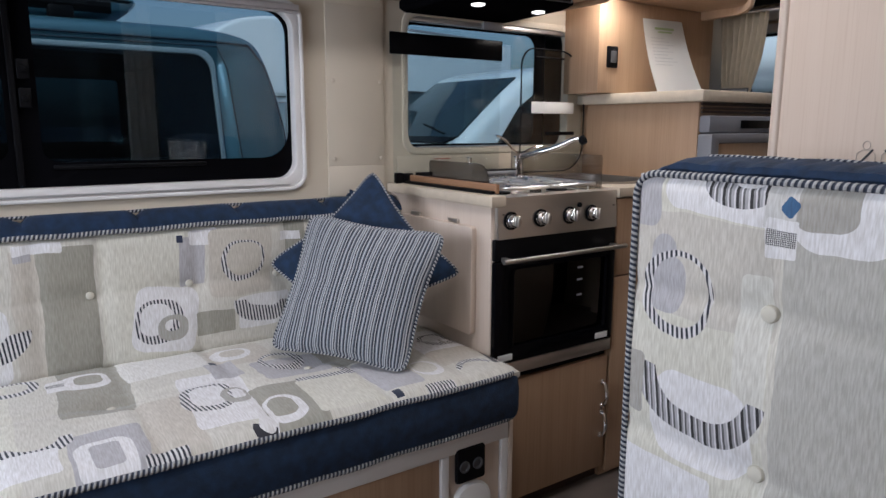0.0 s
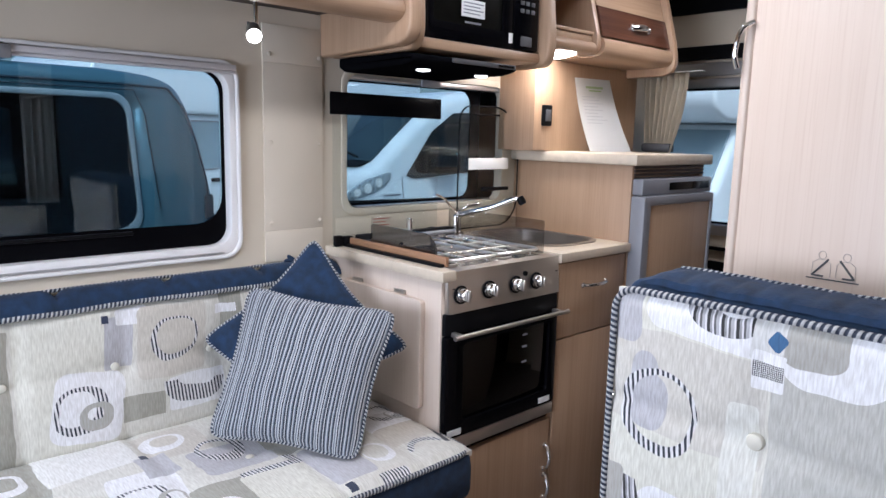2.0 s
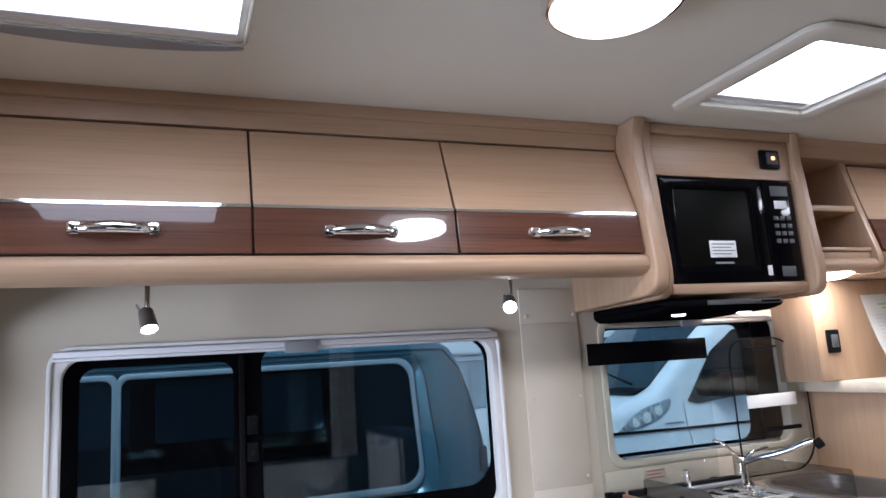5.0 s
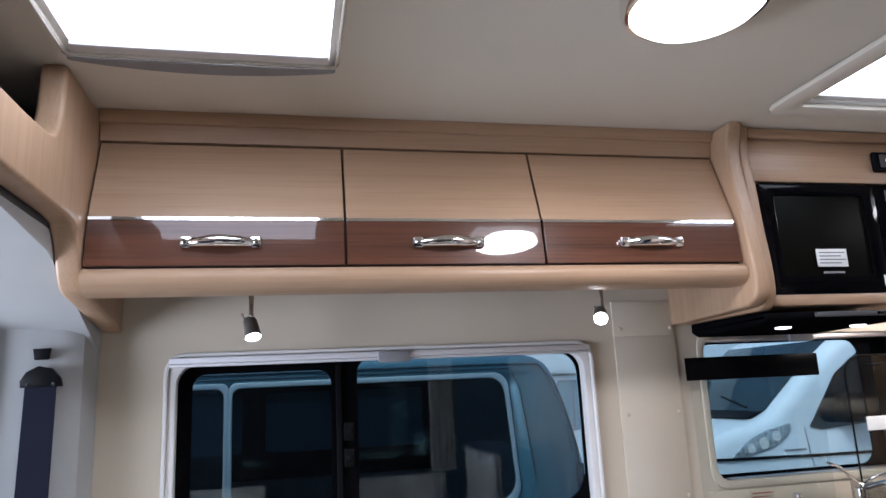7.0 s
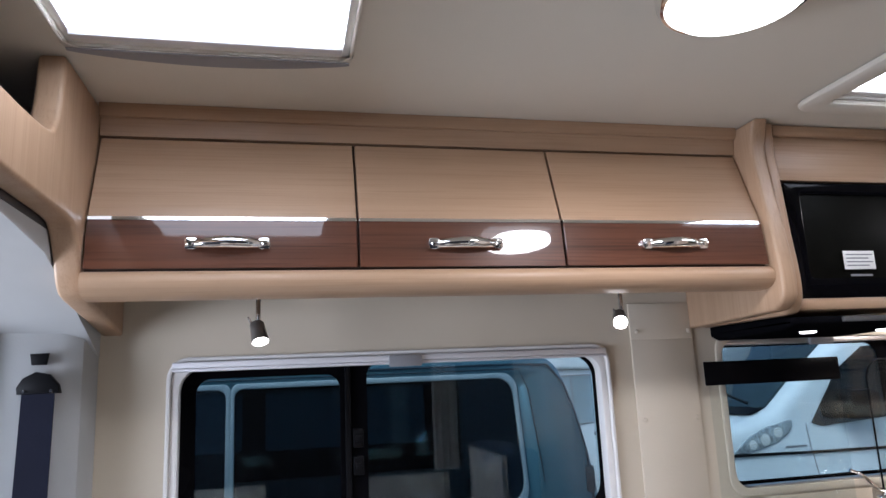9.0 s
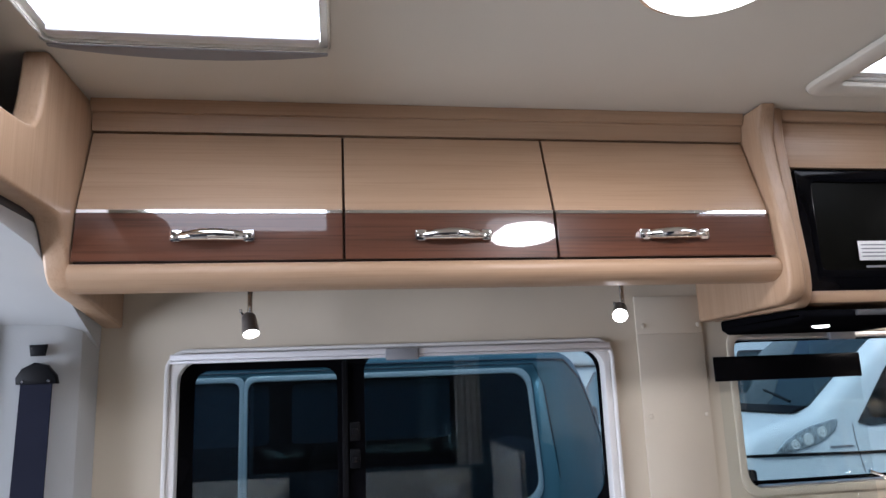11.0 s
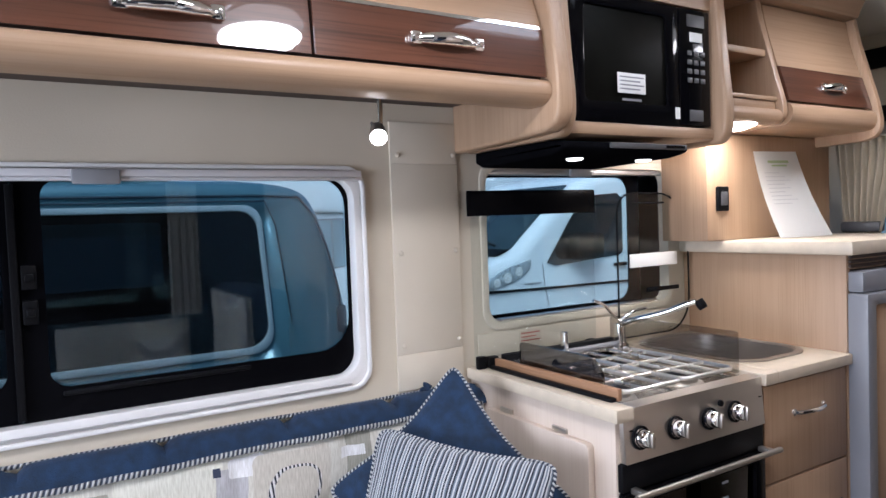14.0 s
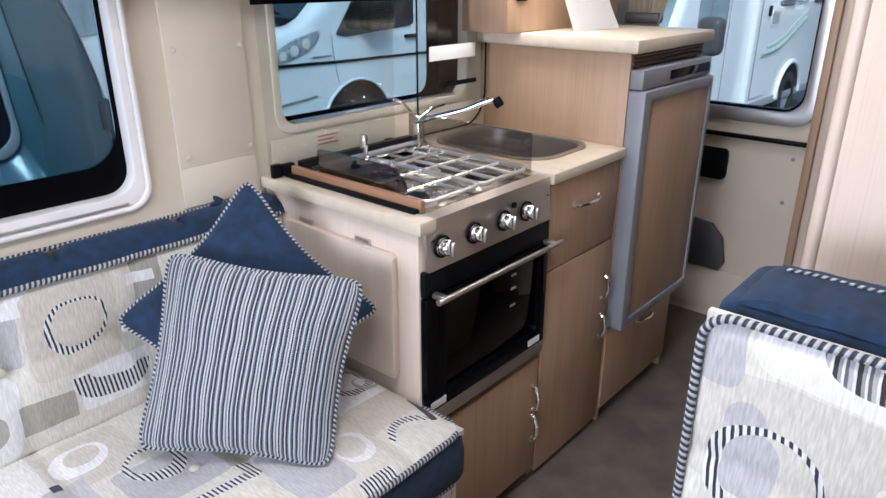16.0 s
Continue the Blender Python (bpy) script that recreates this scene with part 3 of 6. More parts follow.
def shelf_unit():
    t = thing("open_shelf_unit", (0.69, 0.35, 1.52), "small open beech shelf unit with a light beneath", "shelf")
    side = arc([(0.235, 1.885), (0.225, 1.83), (0.205, 1.75), (0.178, 1.65), (0.160, 1.585), (0.158, 1.545), (0.180, 1.523)], 4) + [(WY - 0.002, 1.52), (WY - 0.002, 1.885)]
    part("side", prism(side, "x", 0.805, 0.83, 0.006, 2), M_WOOD_V, t)
    part("side", prism(side, "x", 0.563, 0.585, 0.004, 2), M_WOOD_V, t)
    part("back", box((0.5855, 0.44, 1.56), (0.8045, WY - 0.003, 1.885), 0), M_WOOD_H, t)
    part("shelf", box((0.5855, 0.205, 1.712), (0.8045, 0.4395, 1.732), 0.004), M_WOOD_H, t)
    part("bottom", box((0.5855, 0.178, 1.562), (0.8045, 0.4395, 1.584), 0.003), M_WOOD_H, t)
    part("lower_rail", prism(arc([(0.168, 1.561), (0.158, 1.545), (0.165, 1.529), (0.185, 1.524)], 4) + [(0.22, 1.524), (0.22, 1.561)], "x", 0.5855, 0.8045), M_WOOD_H, t)
    part("retaining_rail", box((0.5855, 0.172, 1.5845), (0.8045, 0.184, 1.596), 0.003), M_WOOD_H, t)
    part("top", box((0.563, 0.225, 1.8855), (0.83, WY - 0.002, 1.905), 0.004), M_WOOD_H, t)
    b = solid("shelf_lamp", lathe([(0.0, -0.024), (0.08, -0.024), (0.086, 0.004), (0.08, 0.016), (0.05, 0.027), (0, 0.03)], (0.70, 0.262, 1.538), (0, 0, -1), 28), M_BULB, "round glowing lamp under the shelf", "lamp")
    return b


shelf_unit()


def rear_locker():
    t = thing("rear_overhead_locker", (1.07, 0.35, 1.52), "short beech overhead locker with a walnut band over the fridge", "locker")
    x0, x1 = 0.832, 1.275
    prof = arc([(0.235, 1.872), (0.222, 1.80), (0.200, 1.72), (0.175, 1.64), (0.160, 1.583)], 5)
    part("carcass", prism([(y + 0.0185, z) for y, z in prof] + [(WY - 0.002, 1.583), (WY - 0.002, 1.873)], "x", x0, x1), M_WOOD_H, t)
    part("lower_lip", prism(arc([(0.16, 1.58), (0.150, 1.572), (0.145, 1.555), (0.150, 1.535), (0.165, 1.523), (0.19, 1.519)], 4) + [(WY - 0.002, 1.519), (WY - 0.002, 1.58)], "x", x0, x1), M_WOOD_H, t)
    part("cornice", prism([(0.235, 1.8755), (0.215, 1.882), (0.205, 1.905), (0.19, CZ - 0.001), (WY - 0.002, CZ - 0.001), (WY - 0.002, 1.8755)], "x", 0.5635, x1 + 0.03), M_WOOD_H, t)
    d = part("door", strip_between(prof, 1.868, 1.688, 0.0, x0 + 0.004, x1 - 0.003), M_WOOD_H, t)
    part("band", strip_between(prof, 1.6865, 1.586, -0.003, x0 + 0.004, x1 - 0.003, 0.019), M_WALNUT, d, "high-gloss walnut band")
    handle(d, 1.07, 0.170, 1.636, 0.12)
    side = arc([(0.215, 1.875), (0.20, 1.80), (0.178, 1.72), (0.15, 1.62), (0.137, 1.545), (0.15, 1.505), (0.19, 1.49)], 4) + [(WY - 0.002, 1.485), (WY - 0.002, 1.875)]
    part("side", prism(side, "x", x1 + 0.001, x1 + 0.03, 0.008, 2), M_WOOD_V, t)


rear_locker()


# ---- lamps ----
def spotlight(x, group, way=(0.22, -0.55, -1)):
    t = thing("reading_spotlight", (x, 0.33, 1.583), "small chrome reading spotlight, lit, hung below the locker", "spotlight", group)
    y = 0.33
    part("stem", tube([(x, y, 1.582), (x, y, 1.478)], 0.006, 12), M_CHROME, t)
    part("rose", lathe([(0.014, 0), (0.013, 0.004), (0.008, 0.006), (0, 0.006)], (x, y, 1.5825), (0, 0, -1), 18), M_CHROME, t)
    aim = Vector(way).normalized()
    c = Vector((x - 0.004, y + 0.006, 1.487))
    head = part("head", lathe([(0.0, 0), (0.012, 0.001), (0.016, 0.006), (0.0175, 0.03), (0.019, 0.05), (0.0195, 0.052), (0.0175, 0.052), (0.0165, 0.047)], c, aim, 20), M_STEEL, t, "brushed metal lamp head")
    part("bulb", lathe([(0.0, 0.049), (0.0163, 0.048), (0.0163, 0.046), (0, 0.046)], c, aim, 20), M_BULB, head, "glowing bulb")
    part("lever", tube([(x - 0.01, y, 1.475), (x - 0.019, y, 1.492), (x - 0.021, y - 0.002, 1.498)], 0.003, 8), M_CHROME, head)


spotlight(-1.209, "reading spotlights")
spotlight(-0.335, "reading spotlights", (-0.35, -0.75, -0.45))


def ceiling_lamp(x, y, label):
    t = thing("ceiling_lamp", (x, y, CZ), label, "ceiling lamp", "ceiling lamps")
    part("rim", lathe([(0.119, 0), (0.123, 0.006), (0.122, 0.022), (0.116, 0.032), (0.110, 0.033), (0.108, 0.026)], (x, y, CZ - 0.0005), (0, 0, -1), 48), M_CHROME, t, "chromed rim")
    part("diffuser", lathe([(0.1075, 0.022), (0.1075, 0.03), (0.099, 0.042), (0.072, 0.053), (0.034, 0.058), (0, 0.059)], (x, y, CZ - 0.0005), (0, 0, -1), 48), M_LENS, t, "glowing opal diffuser")


ceiling_lamp(-0.46, -0.395, "round opal ceiling lamp with a chrome rim, lit")
ceiling_lamp(1.02, -0.165, "round opal ceiling lamp near the rear, lit")


def skylight(name, s, margin, drop, label):
    x0, x1, y0, y1 = s
    t = thing(name, ((x0 + x1) / 2, (y0 + y1) / 2, CZ), label, "skylight", kind="structure")
    part("surround", ring(rounded(x0 - margin, x1 + margin, y0 - margin, y1 + margin, 0.05), rounded(x0, x1, y0, y1, 0.012), "z", CZ - drop, CZ - 0.0005, min(0.014, drop * 0.6)), M_CEIL, t, "cream moulded surround")
    part("inner_frame", ring(rounded(x0 - 0.002, x1 + 0.002, y0 - 0.002, y1 + 0.002, 0.012), rounded(x0 + 0.014, x1 - 0.014, y0 + 0.014, y1 - 0.014, 0.01), "z", CZ - drop + 0.012, CZ + 0.05, 0.003), M_WHITE, t)
    part("blind_bar", box((x0 + 0.015, y1 - 0.034, CZ - 0.002), (x1 - 0.015, y1 - 0.0145, CZ + 0.0095), 0.003), M_WHITE, t, "white blind bar")
    if margin < 0.05:
        # added grey crescent stands for the shaded gap past the blind bar
        n = 24
        edge = [(x0 + (x1 - x0) * k / n, y1 + 0.004 + 0.034 * math.sin(math.pi * k / n) ** 0.8) for k in range(n + 1)]
        part("gap_shade", prism([(x1, y1 - 0.004), (x0, y1 - 0.004)] + edge, "z", CZ - 0.008, CZ - 0.0055), M_GREY, t, "bowed grey strip standing for the shaded gap at the skylight edge")
        part("blind_rail", box((x0 + 0.015, y1 - 0.052, CZ - 0.006), (x1 - 0.015, y1 - 0.0345, CZ + 0.0095), 0.003), M_RAIL, t, "second pale blind rail")
    part("pane", box((x0 + 0.0142, y0 + 0.0142, CZ + 0.010), (x1 - 0.0142, y1 - 0.0142, CZ + 0.016), 0), M_SKYPANE, t, "bright opal pane")


skylight("skylight_1", S1, 0.006, 0.005, "large opal roof skylight glowing with daylight")
skylight("skylight_2", S2, 0.062, 0.018, "small opal roof vent in a raised cream surround")


# ---- the kitchen ----
KX = 0.816         # where the worktop meets the tall fridge cabinet


def pull(parent, x, y, z, upright=True, length=0.075):
    h = length / 2
    a = (0, 0, 1) if upright else (1, 0, 0)
    at = lambda s, d: (x + a[0] * s, y - d, z + a[2] * s)
    bm = tube(smooth_path([at(-h, 0.0), at(-h * 0.8, 0.012), at(0, 0.02), at(h * 0.8, 0.012), at(h, 0.0)], 5), 0.0058, 10)
    for s in (-h, h):
        lathe([(0.009, -0.001), (0.0085, 0.003), (0.005, 0.006), (0, 0.0065)], at(s, 0), (0, -1, 0), 14, bm)
    part("handle", bm, M_CHROME, parent, "small satin chrome handle")


def kitchen_units():
    t = thing("cooker_cabinet", (0.24, 0.25, 0), "beech kitchen end cabinet holding the cooker", "cabinet")
    part("end_panel", box((-0.014, 0.004, 0.0), (0.004, WY - 0.002, 0.8825), 0.002), M_PALE_WOOD, t)
    part("bottom_rail", box((0.0045, 0.012, 0.405), (0.445, 0.3, 0.42), 0.002), M_BLACK, t)
    d = part("door", box((0.0045, -0.002, 0.045), (0.443, 0.016, 0.404), 0.002), M_WOOD_V, t)
    pull(d, 0.424, -0.002, 0.285)
    pull(d, 0.424, -0.002, 0.19)
    part("plinth", box((0.0045, 0.03, 0), (0.4455, 0.05, 0.044), 0), M_PLINTH_GAPS, t)
    part("back", box((0.0045, 0.48, 0.0), (0.4455, WY - 0.002, 0.86), 0), M_WOOD_V, t)
    f = solid("flap_table", prism(rounded(0.062, 0.42, 0.532, 0.826, (0.012, 0.012, 0.012, 0.03)), "x", -0.032, -0.0145, 0.003), M_PALE_WOOD, "folded pale flap board fixed to the kitchen end panel", "flap")
    for y in (0.14, 0.33):
        part("hinge", box((-0.022, y, 0.8262), (-0.0145, y + 0.045, 0.838), 0.002), M_STEEL, f)
    u = thing("drawer_cabinet", (0.65, 0.25, 0), "beech kitchen cabinet with a drawer over a door", "cabinet")
    part("body", box((0.447, 0.018, 0.0), (KX - 0.002, WY - 0.002, 0.765), 0.001), M_WOOD_V, u)
    w = part("drawer", box((0.456, -0.002, 0.648), (KX - 0.012, 0.0175, 0.878), 0.002), M_WOOD_V, u)
    pull(w, 0.635, -0.002, 0.80, False, 0.12)
    e = part("door", box((0.456, -0.002, 0.02), (KX - 0.012, 0.0175, 0.643), 0.002), M_WOOD_V, u)
    pull(e, 0.772, -0.002, 0.50)
    pull(e, 0.772, -0.002, 0.37)


kitchen_units()


def worktop():
    """One laminated top, cut away for the hob and the sink."""
    z0, z1 = 0.8835, 0.912
    t = thing("worktop", (0.4, 0.25, z0), "pale beige laminate worktop round hob and sink", "worktop")
    left = [(-0.026, -0.014), (0.020, -0.014), (0.020, 0.455), (0.449, 0.455), (0.449, -0.014), (0.4955, -0.014), (0.4955, WY - 0.003), (-0.026, WY - 0.003)]
    part("hob_section", prism(left, "z", z0, z1, 0.004), M_TOP, t)
    part("sink_section", ring(rounded(0.4958, KX - 0.001, -0.014, WY - 0.003, 0.002, 8), rounded(0.513, 0.783, 0.078, 0.449, 0.085, 8), "z", z0, z1, 0.004), M_TOP, t)
    r = solid("worktop_upstand", box((0.0, WY - 0.022, 0.9125), (KX - 0.002, WY - 0.0185, 0.994), 0.001), M_TOP, "low beige upstand behind the hob", "upstand")
    n = solid("warning_label", box((0.131, WY - 0.0245, 0.953), (0.204, WY - 0.0225, 0.990), 0.0005), M_TOP, "small beige label with red print behind the hob", "label")
    for k in range(3):
        part("print_line", box((0.136, WY - 0.0255, 0.981 - k * 0.010), (0.199 - 0.012 * (k % 2), WY - 0.0247, 0.984 - k * 0.010), 0), plain("red_print", (0.4, 0.08, 0.06), 0.6, grain=0), n)


worktop()


def cooker():
    t = thing("cooker", (0.25, 0.22, 0.42), "built-in steel gas hob and black glass-fronted oven", "cooker")
    x0, x1 = 0.0515, 0.4735
    # hob pan
    part("hob_tray", ring(rounded(x0, x1, 0.012, 0.452, 0.01), rounded(x0 + 0.03, x1 - 0.025, 0.04, 0.41, 0.02), "z", 0.880, 0.902, 0.003), M_HOB, t, "bright polished steel hob surround")
    part("hob_base", box((x0 + 0.02, 0.03, 0.872), (x1 - 0.015, 0.42, 0.884), 0.002), M_HOB, t)
    for (x, y, r) in ((0.15, 0.13, 0.03), (0.365, 0.13, 0.036), (0.15, 0.31, 0.036), (0.365, 0.31, 0.028)):
        b = part("burner", lathe([(r + 0.014, 0), (r + 0.012, 0.004), (r, 0.006), (r, 0.014), (r - 0.003, 0.016)], (x, y, 0.8842), (0, 0, 1), 28), M_STEEL, t)
        part("burner_cap", lathe([(0, 0.0162), (r - 0.004, 0.0162), (r - 0.004, 0.021), (r - 0.008, 0.023), (0, 0.0235)], (x, y, 0.8842), (0, 0, 1), 28), M_BLACK, b)
    for side in (0, 1):
        a, b = (x0 + 0.035, 0.26) if side == 0 else (0.268, x1 - 0.03)
        bm = bmesh.new()
        z = 0.922
        tube([(p[0], p[1], z) for p in rounded(a, b, 0.045, 0.405, 0.02, 4)], 0.005, 8, True, bm)
        for y in (0.13, 0.225, 0.31):
            tube([(a, y, z), (b, y, z)], 0.0045, 8, bm=bm)
        for x in (a + 0.055, b - 0.055):
            tube([(x, 0.045, z), (x, 0.405, z)], 0.0045, 8, bm=bm)
        for x in (a, b):
            for y in (0.08, 0.37):
                tube([(x, y, z), (x, y, 0.9)], 0.003, 8, bm=bm)
        part("pan_support", bm, M_WIRE, t, "bright wire pan support")
    part("rear_vent", prism([(0.412, 0.9025), (0.452, 0.9025), (0.452, 0.945), (0.435, 0.945)], "x", x0 + 0.02, x1 - 0.02, 0.002), M_BLACK, t)
    for k in range(11):
        part("vent_slot", box((x0 + 0.04 + k * 0.012, 0.4185, 0.915), (x0 + 0.047 + k * 0.012, 0.428, 0.93), 0.001), M_DARKGREY, t)
    part("rear_bar", tube([(x0 + 0.05, 0.40, 0.935), (x1 - 0.05, 0.40, 0.935)], 0.007, 12), M_GREY, t)
    for x in (0.235, 0.43):
        part("hinge_post", joined(((x - 0.006, 0.385, 0.9), (x + 0.006, 0.405, 0.99)), ((x - 0.012, 0.38, 0.9), (x + 0.012, 0.42, 0.93))), M_CHROME, t)
    # fascia with knobs
    part("fascia", prism([(-0.012, 0.799), (-0.004, 0.906), (0.03, 0.9085), (0.03, 0.799)], "x", 0.026, 0.474, 0.003), M_STEEL, t, "brushed steel control fascia")
    tilt = Vector((0, -1, 0.06)).normalized()
    for x in (0.068, 0.172, 0.278, 0.365):
        k = part("knob", lathe([(0.020, 0.0), (0.020, 0.004), (0.0175, 0.006), (0.0165, 0.024), (0.0145, 0.027), (0, 0.0275)], (x, -0.0095, 0.846), tilt, 28), M_CHROME, t, "round chromed control knob")
        part("grip", box((x - 0.005, -0.046, 0.832), (x + 0.005, -0.0375, 0.862), 0.003), M_STEEL, k)
        part("collar", lathe([(0.0203, 0), (0.0238, 0.0005), (0.0238, 0.005), (0.0203, 0.006)], (x, -0.0095, 0.846), tilt, 28), M_BLACK, k)
    part("igniter", lathe([(0.007, 0), (0.007, 0.006), (0.004, 0.008), (0, 0.008)], (0.318, -0.0075, 0.872), tilt, 14), M_BLACK, t)
    for x in (0.045, 0.46):
        part("fascia_mark", box((x - 0.004, -0.0095, 0.862), (x + 0.004, -0.0075, 0.864), 0), M_BLACK, t)
    # oven
    part("oven_body", box((0.019, 0.014, 0.4205), (0.472, 0.44, 0.798), 0.002), M_BLACK, t)
    part("upper_strip", box((0.019, -0.008, 0.742), (0.472, 0.0135, 0.7985), 0.003), M_BLACK, t)
    d = part("oven_door", ring(rounded(0.019, 0.472, 0.462, 0.740, 0.006, 3), rounded(0.085, 0.435, 0.505, 0.715, 0.012, 3), "y", -0.012, 0.0135, 0.003), M_BLACK_GLOSS, t, "black glass oven door")
    part("oven_window", box((0.08, -0.004, 0.5), (0.44, 0.002, 0.72), 0.001), glass("oven_glass", (0.14, 0.12, 0.10), 0.02, 0.04), d, "dark see-through oven window")
    part("handle", merge(tube([(0.018, -0.046, 0.747), (0.478, -0.046, 0.747)], 0.0065, 14), joined(((0.035, -0.044, 0.741), (0.05, -0.012, 0.753)), ((0.442, -0.044, 0.741), (0.457, -0.012, 0.753)), bevel=0.003)), M_STEEL, d, "satin steel bar handle")
    part("lower_strip", box((0.019, -0.010, 0.425), (0.472, 0.0135, 0.460), 0.003), M_STEEL, t, "brushed steel strip below the oven door")
    for (x, w) in ((0.03, 0.05), (0.40, 0.05)):
        part("sticker", box((x, -0.0138, 0.470), (x + w, -0.0123, 0.487), 0), M_PAPER, d)
    for z in (0.69, 0.655, 0.61):
        part("print_mark", box((0.325, -0.0058, z), (0.345, -0.0042, z + 0.005), 0), M_GREY, d)
    bm = bmesh.new()
    for k in range(9):
        tube([(0.06 + k * 0.045, 0.03, 0.57), (0.06 + k * 0.045, 0.4, 0.57)], 0.003, 6, bm=bm)
    part("oven_shelf", bm, M_CHROME, t)
    # the whole cooker sits 28 mm towards the bench
    for ob in t.children_recursive:
        ob.data.transform(Matrix.Translation((-0.028, 0, 0)))
    return t


COOKER = cooker()


def sink():
    t = thing("sink", (0.67, 0.26, 0.9), "oval brushed steel sink bowl set in the worktop", "sink")
    out = rounded(0.500, 0.793, 0.065, 0.462, 0.09, 8)
    rows = [(out, 0.9125), (out, 0.9165)]
    for s, z in ((0.93, 0.9175), (0.90, 0.913), (0.86, 0.87), (0.82, 0.80), (0.7, 0.785)):
        rows.append(([(0.6465 + (x - 0.6465) * s, 0.2635 + (y - 0.2635) * s) for x, y in out], z))
    bm = bmesh.new()
    loops = [[bm.verts.new((x, y, z)) for x, y in o] for o, z in rows]
    for a, b in zip(loops, loops[1:]):
        for k in range(len(a)):
            bm.faces.new((a[k], a[(k + 1) % len(a)], b[(k + 1) % len(a)], b[k]))
    bm.faces.new(loops[-1])
    part("bowl", bm, M_SINK, t)
    part("drain", lathe([(0.026, 0), (0.024, 0.003), (0.008, 0.001), (0, 0.001)], (0.6465, 0.26, 0.7855), (0, 0, 1), 20), M_CHROME, t)
    return t


SINK = sink()


def pane(name, outline, axis, a, b, material, label, parent=None):
    bm = prism(outline, axis, a, b)
    ob = part(name, bm, material, parent, label) if parent else solid(name, bm, material, label, name.replace("_", " "))
    return ob


def glass_guards():
    g = pane("glass_guard", rounded(0.052, 0.462, 0.905, 1.004, (0.008, 0.008, 0.002, 0.002), 3), "x", 0.438, 0.444, M_PALEGUARD, "smoked glass side guard", COOKER)
    h = pane("glass_guard", rounded(0.092, 0.375, 0.905, 0.986, (0.010, 0.05, 0.004, 0.004), 6), "x", 0.044, 0.050, M_SMOKED, "smoked glass side guard", COOKER)
    gr = solid("guard_rail", joined(((0.004, 0.030, 0.9122), (0.020, 0.45, 0.921)), ((0.006, 0.451, 0.9122), (0.036, 0.468, 0.942))), M_BLACK, "dark brown-topped rail along the hob edge", "rail")
    part("cap", box((0.0205, 0.028, 0.9122), (0.0335, 0.449, 0.938), 0.003), M_TAN, gr, "tan wooden cap strip")
    lid = pane("lid", rounded(-0.022, 0.392, 0.914, 1.36, (0.01, 0.01, 0.01, 0.01), 3), "y", 0.470, 0.475, M_CLEAR, "raised clear glass lid", COOKER)
    part("band", box((-0.036, 0.463, 1.298), (0.394, 0.4695, 1.362), 0.002), M_RUBBER, lid, "black printed band")
    for x in (-0.012, 0.36):
        part("hinge", box((x - 0.012, 0.455, 0.9125), (x + 0.014, 0.4695, 0.945), 0.003), M_BLACK, lid)
    out = rounded(0.486, 0.796, 0.925, 1.352, (0.14, 0.06, 0.02, 0.1), 8)
    inn = [(0.641 + (x - 0.641) * 0.978, 1.14 + (z - 1.14) * 0.982) for x, z in out]
    sl = pane("lid", out, "y", 0.476, 0.481, M_CLEAR, "raised glass lid with a dark rounded edge", SINK)
    part("edge", ring(out, inn, "y", 0.4705, 0.4755, 0.001), M_BLACK, sl, "black rubber edge")
    part("label", box((0.533, 0.4675, 1.131), (0.737, 0.4705, 1.171), 0.001), M_PAPER, sl, "white paper strip")
    part("bracket", box((0.60, 0.464, 1.055), (0.74, 0.4702, 1.068), 0.002), M_BLACK, sl)
    part("bracket", box((0.55, 0.464, 1.318), (0.68, 0.4702, 1.324), 0.002), M_BLACK, sl)


glass_guards()


def tap():
    t = thing("tap", (0.45, 0.43, 0.912), "chrome mixer tap with a long swan neck spout", "tap")
    part("base", lathe([(0.022, 0), (0.021, 0.008), (0.012, 0.014), (0.0105, 0.062), (0.012, 0.066), (0.010, 0.076), (0, 0.078)], (0.462, 0.44, 0.9125), (0, 0, 1), 20), M_CHROME, t)
    part("spout", tube(smooth_path([(0.462, 0.44, 0.978), (0.475, 0.40, 0.992), (0.51, 0.325, 1.016), (0.535, 0.268, 1.043), (0.546, 0.248, 1.049)], 6), 0.009, 12), M_CHROME, t)
    part("nozzle", lathe([(0.0, -0.008), (0.012, -0.006), (0.0135, 0.010), (0.011, 0.02), (0, 0.02)], (0.549, 0.242, 1.048), (0.2, -0.5, -0.8), 16), M_BLACK, t, "black-tipped nozzle")
    part("lever", tube(smooth_path([(0.462, 0.44, 0.985), (0.42, 0.435, 1.012), (0.385, 0.43, 1.040), (0.346, 0.43, 1.056)], 5), 0.0042, 10), M_CHROME, t)
    part("lever", tube(smooth_path([(0.462, 0.44, 0.990), (0.50, 0.43, 1.010), (0.54, 0.42, 1.018)], 5), 0.0045, 10), M_CHROME, t)


tap()


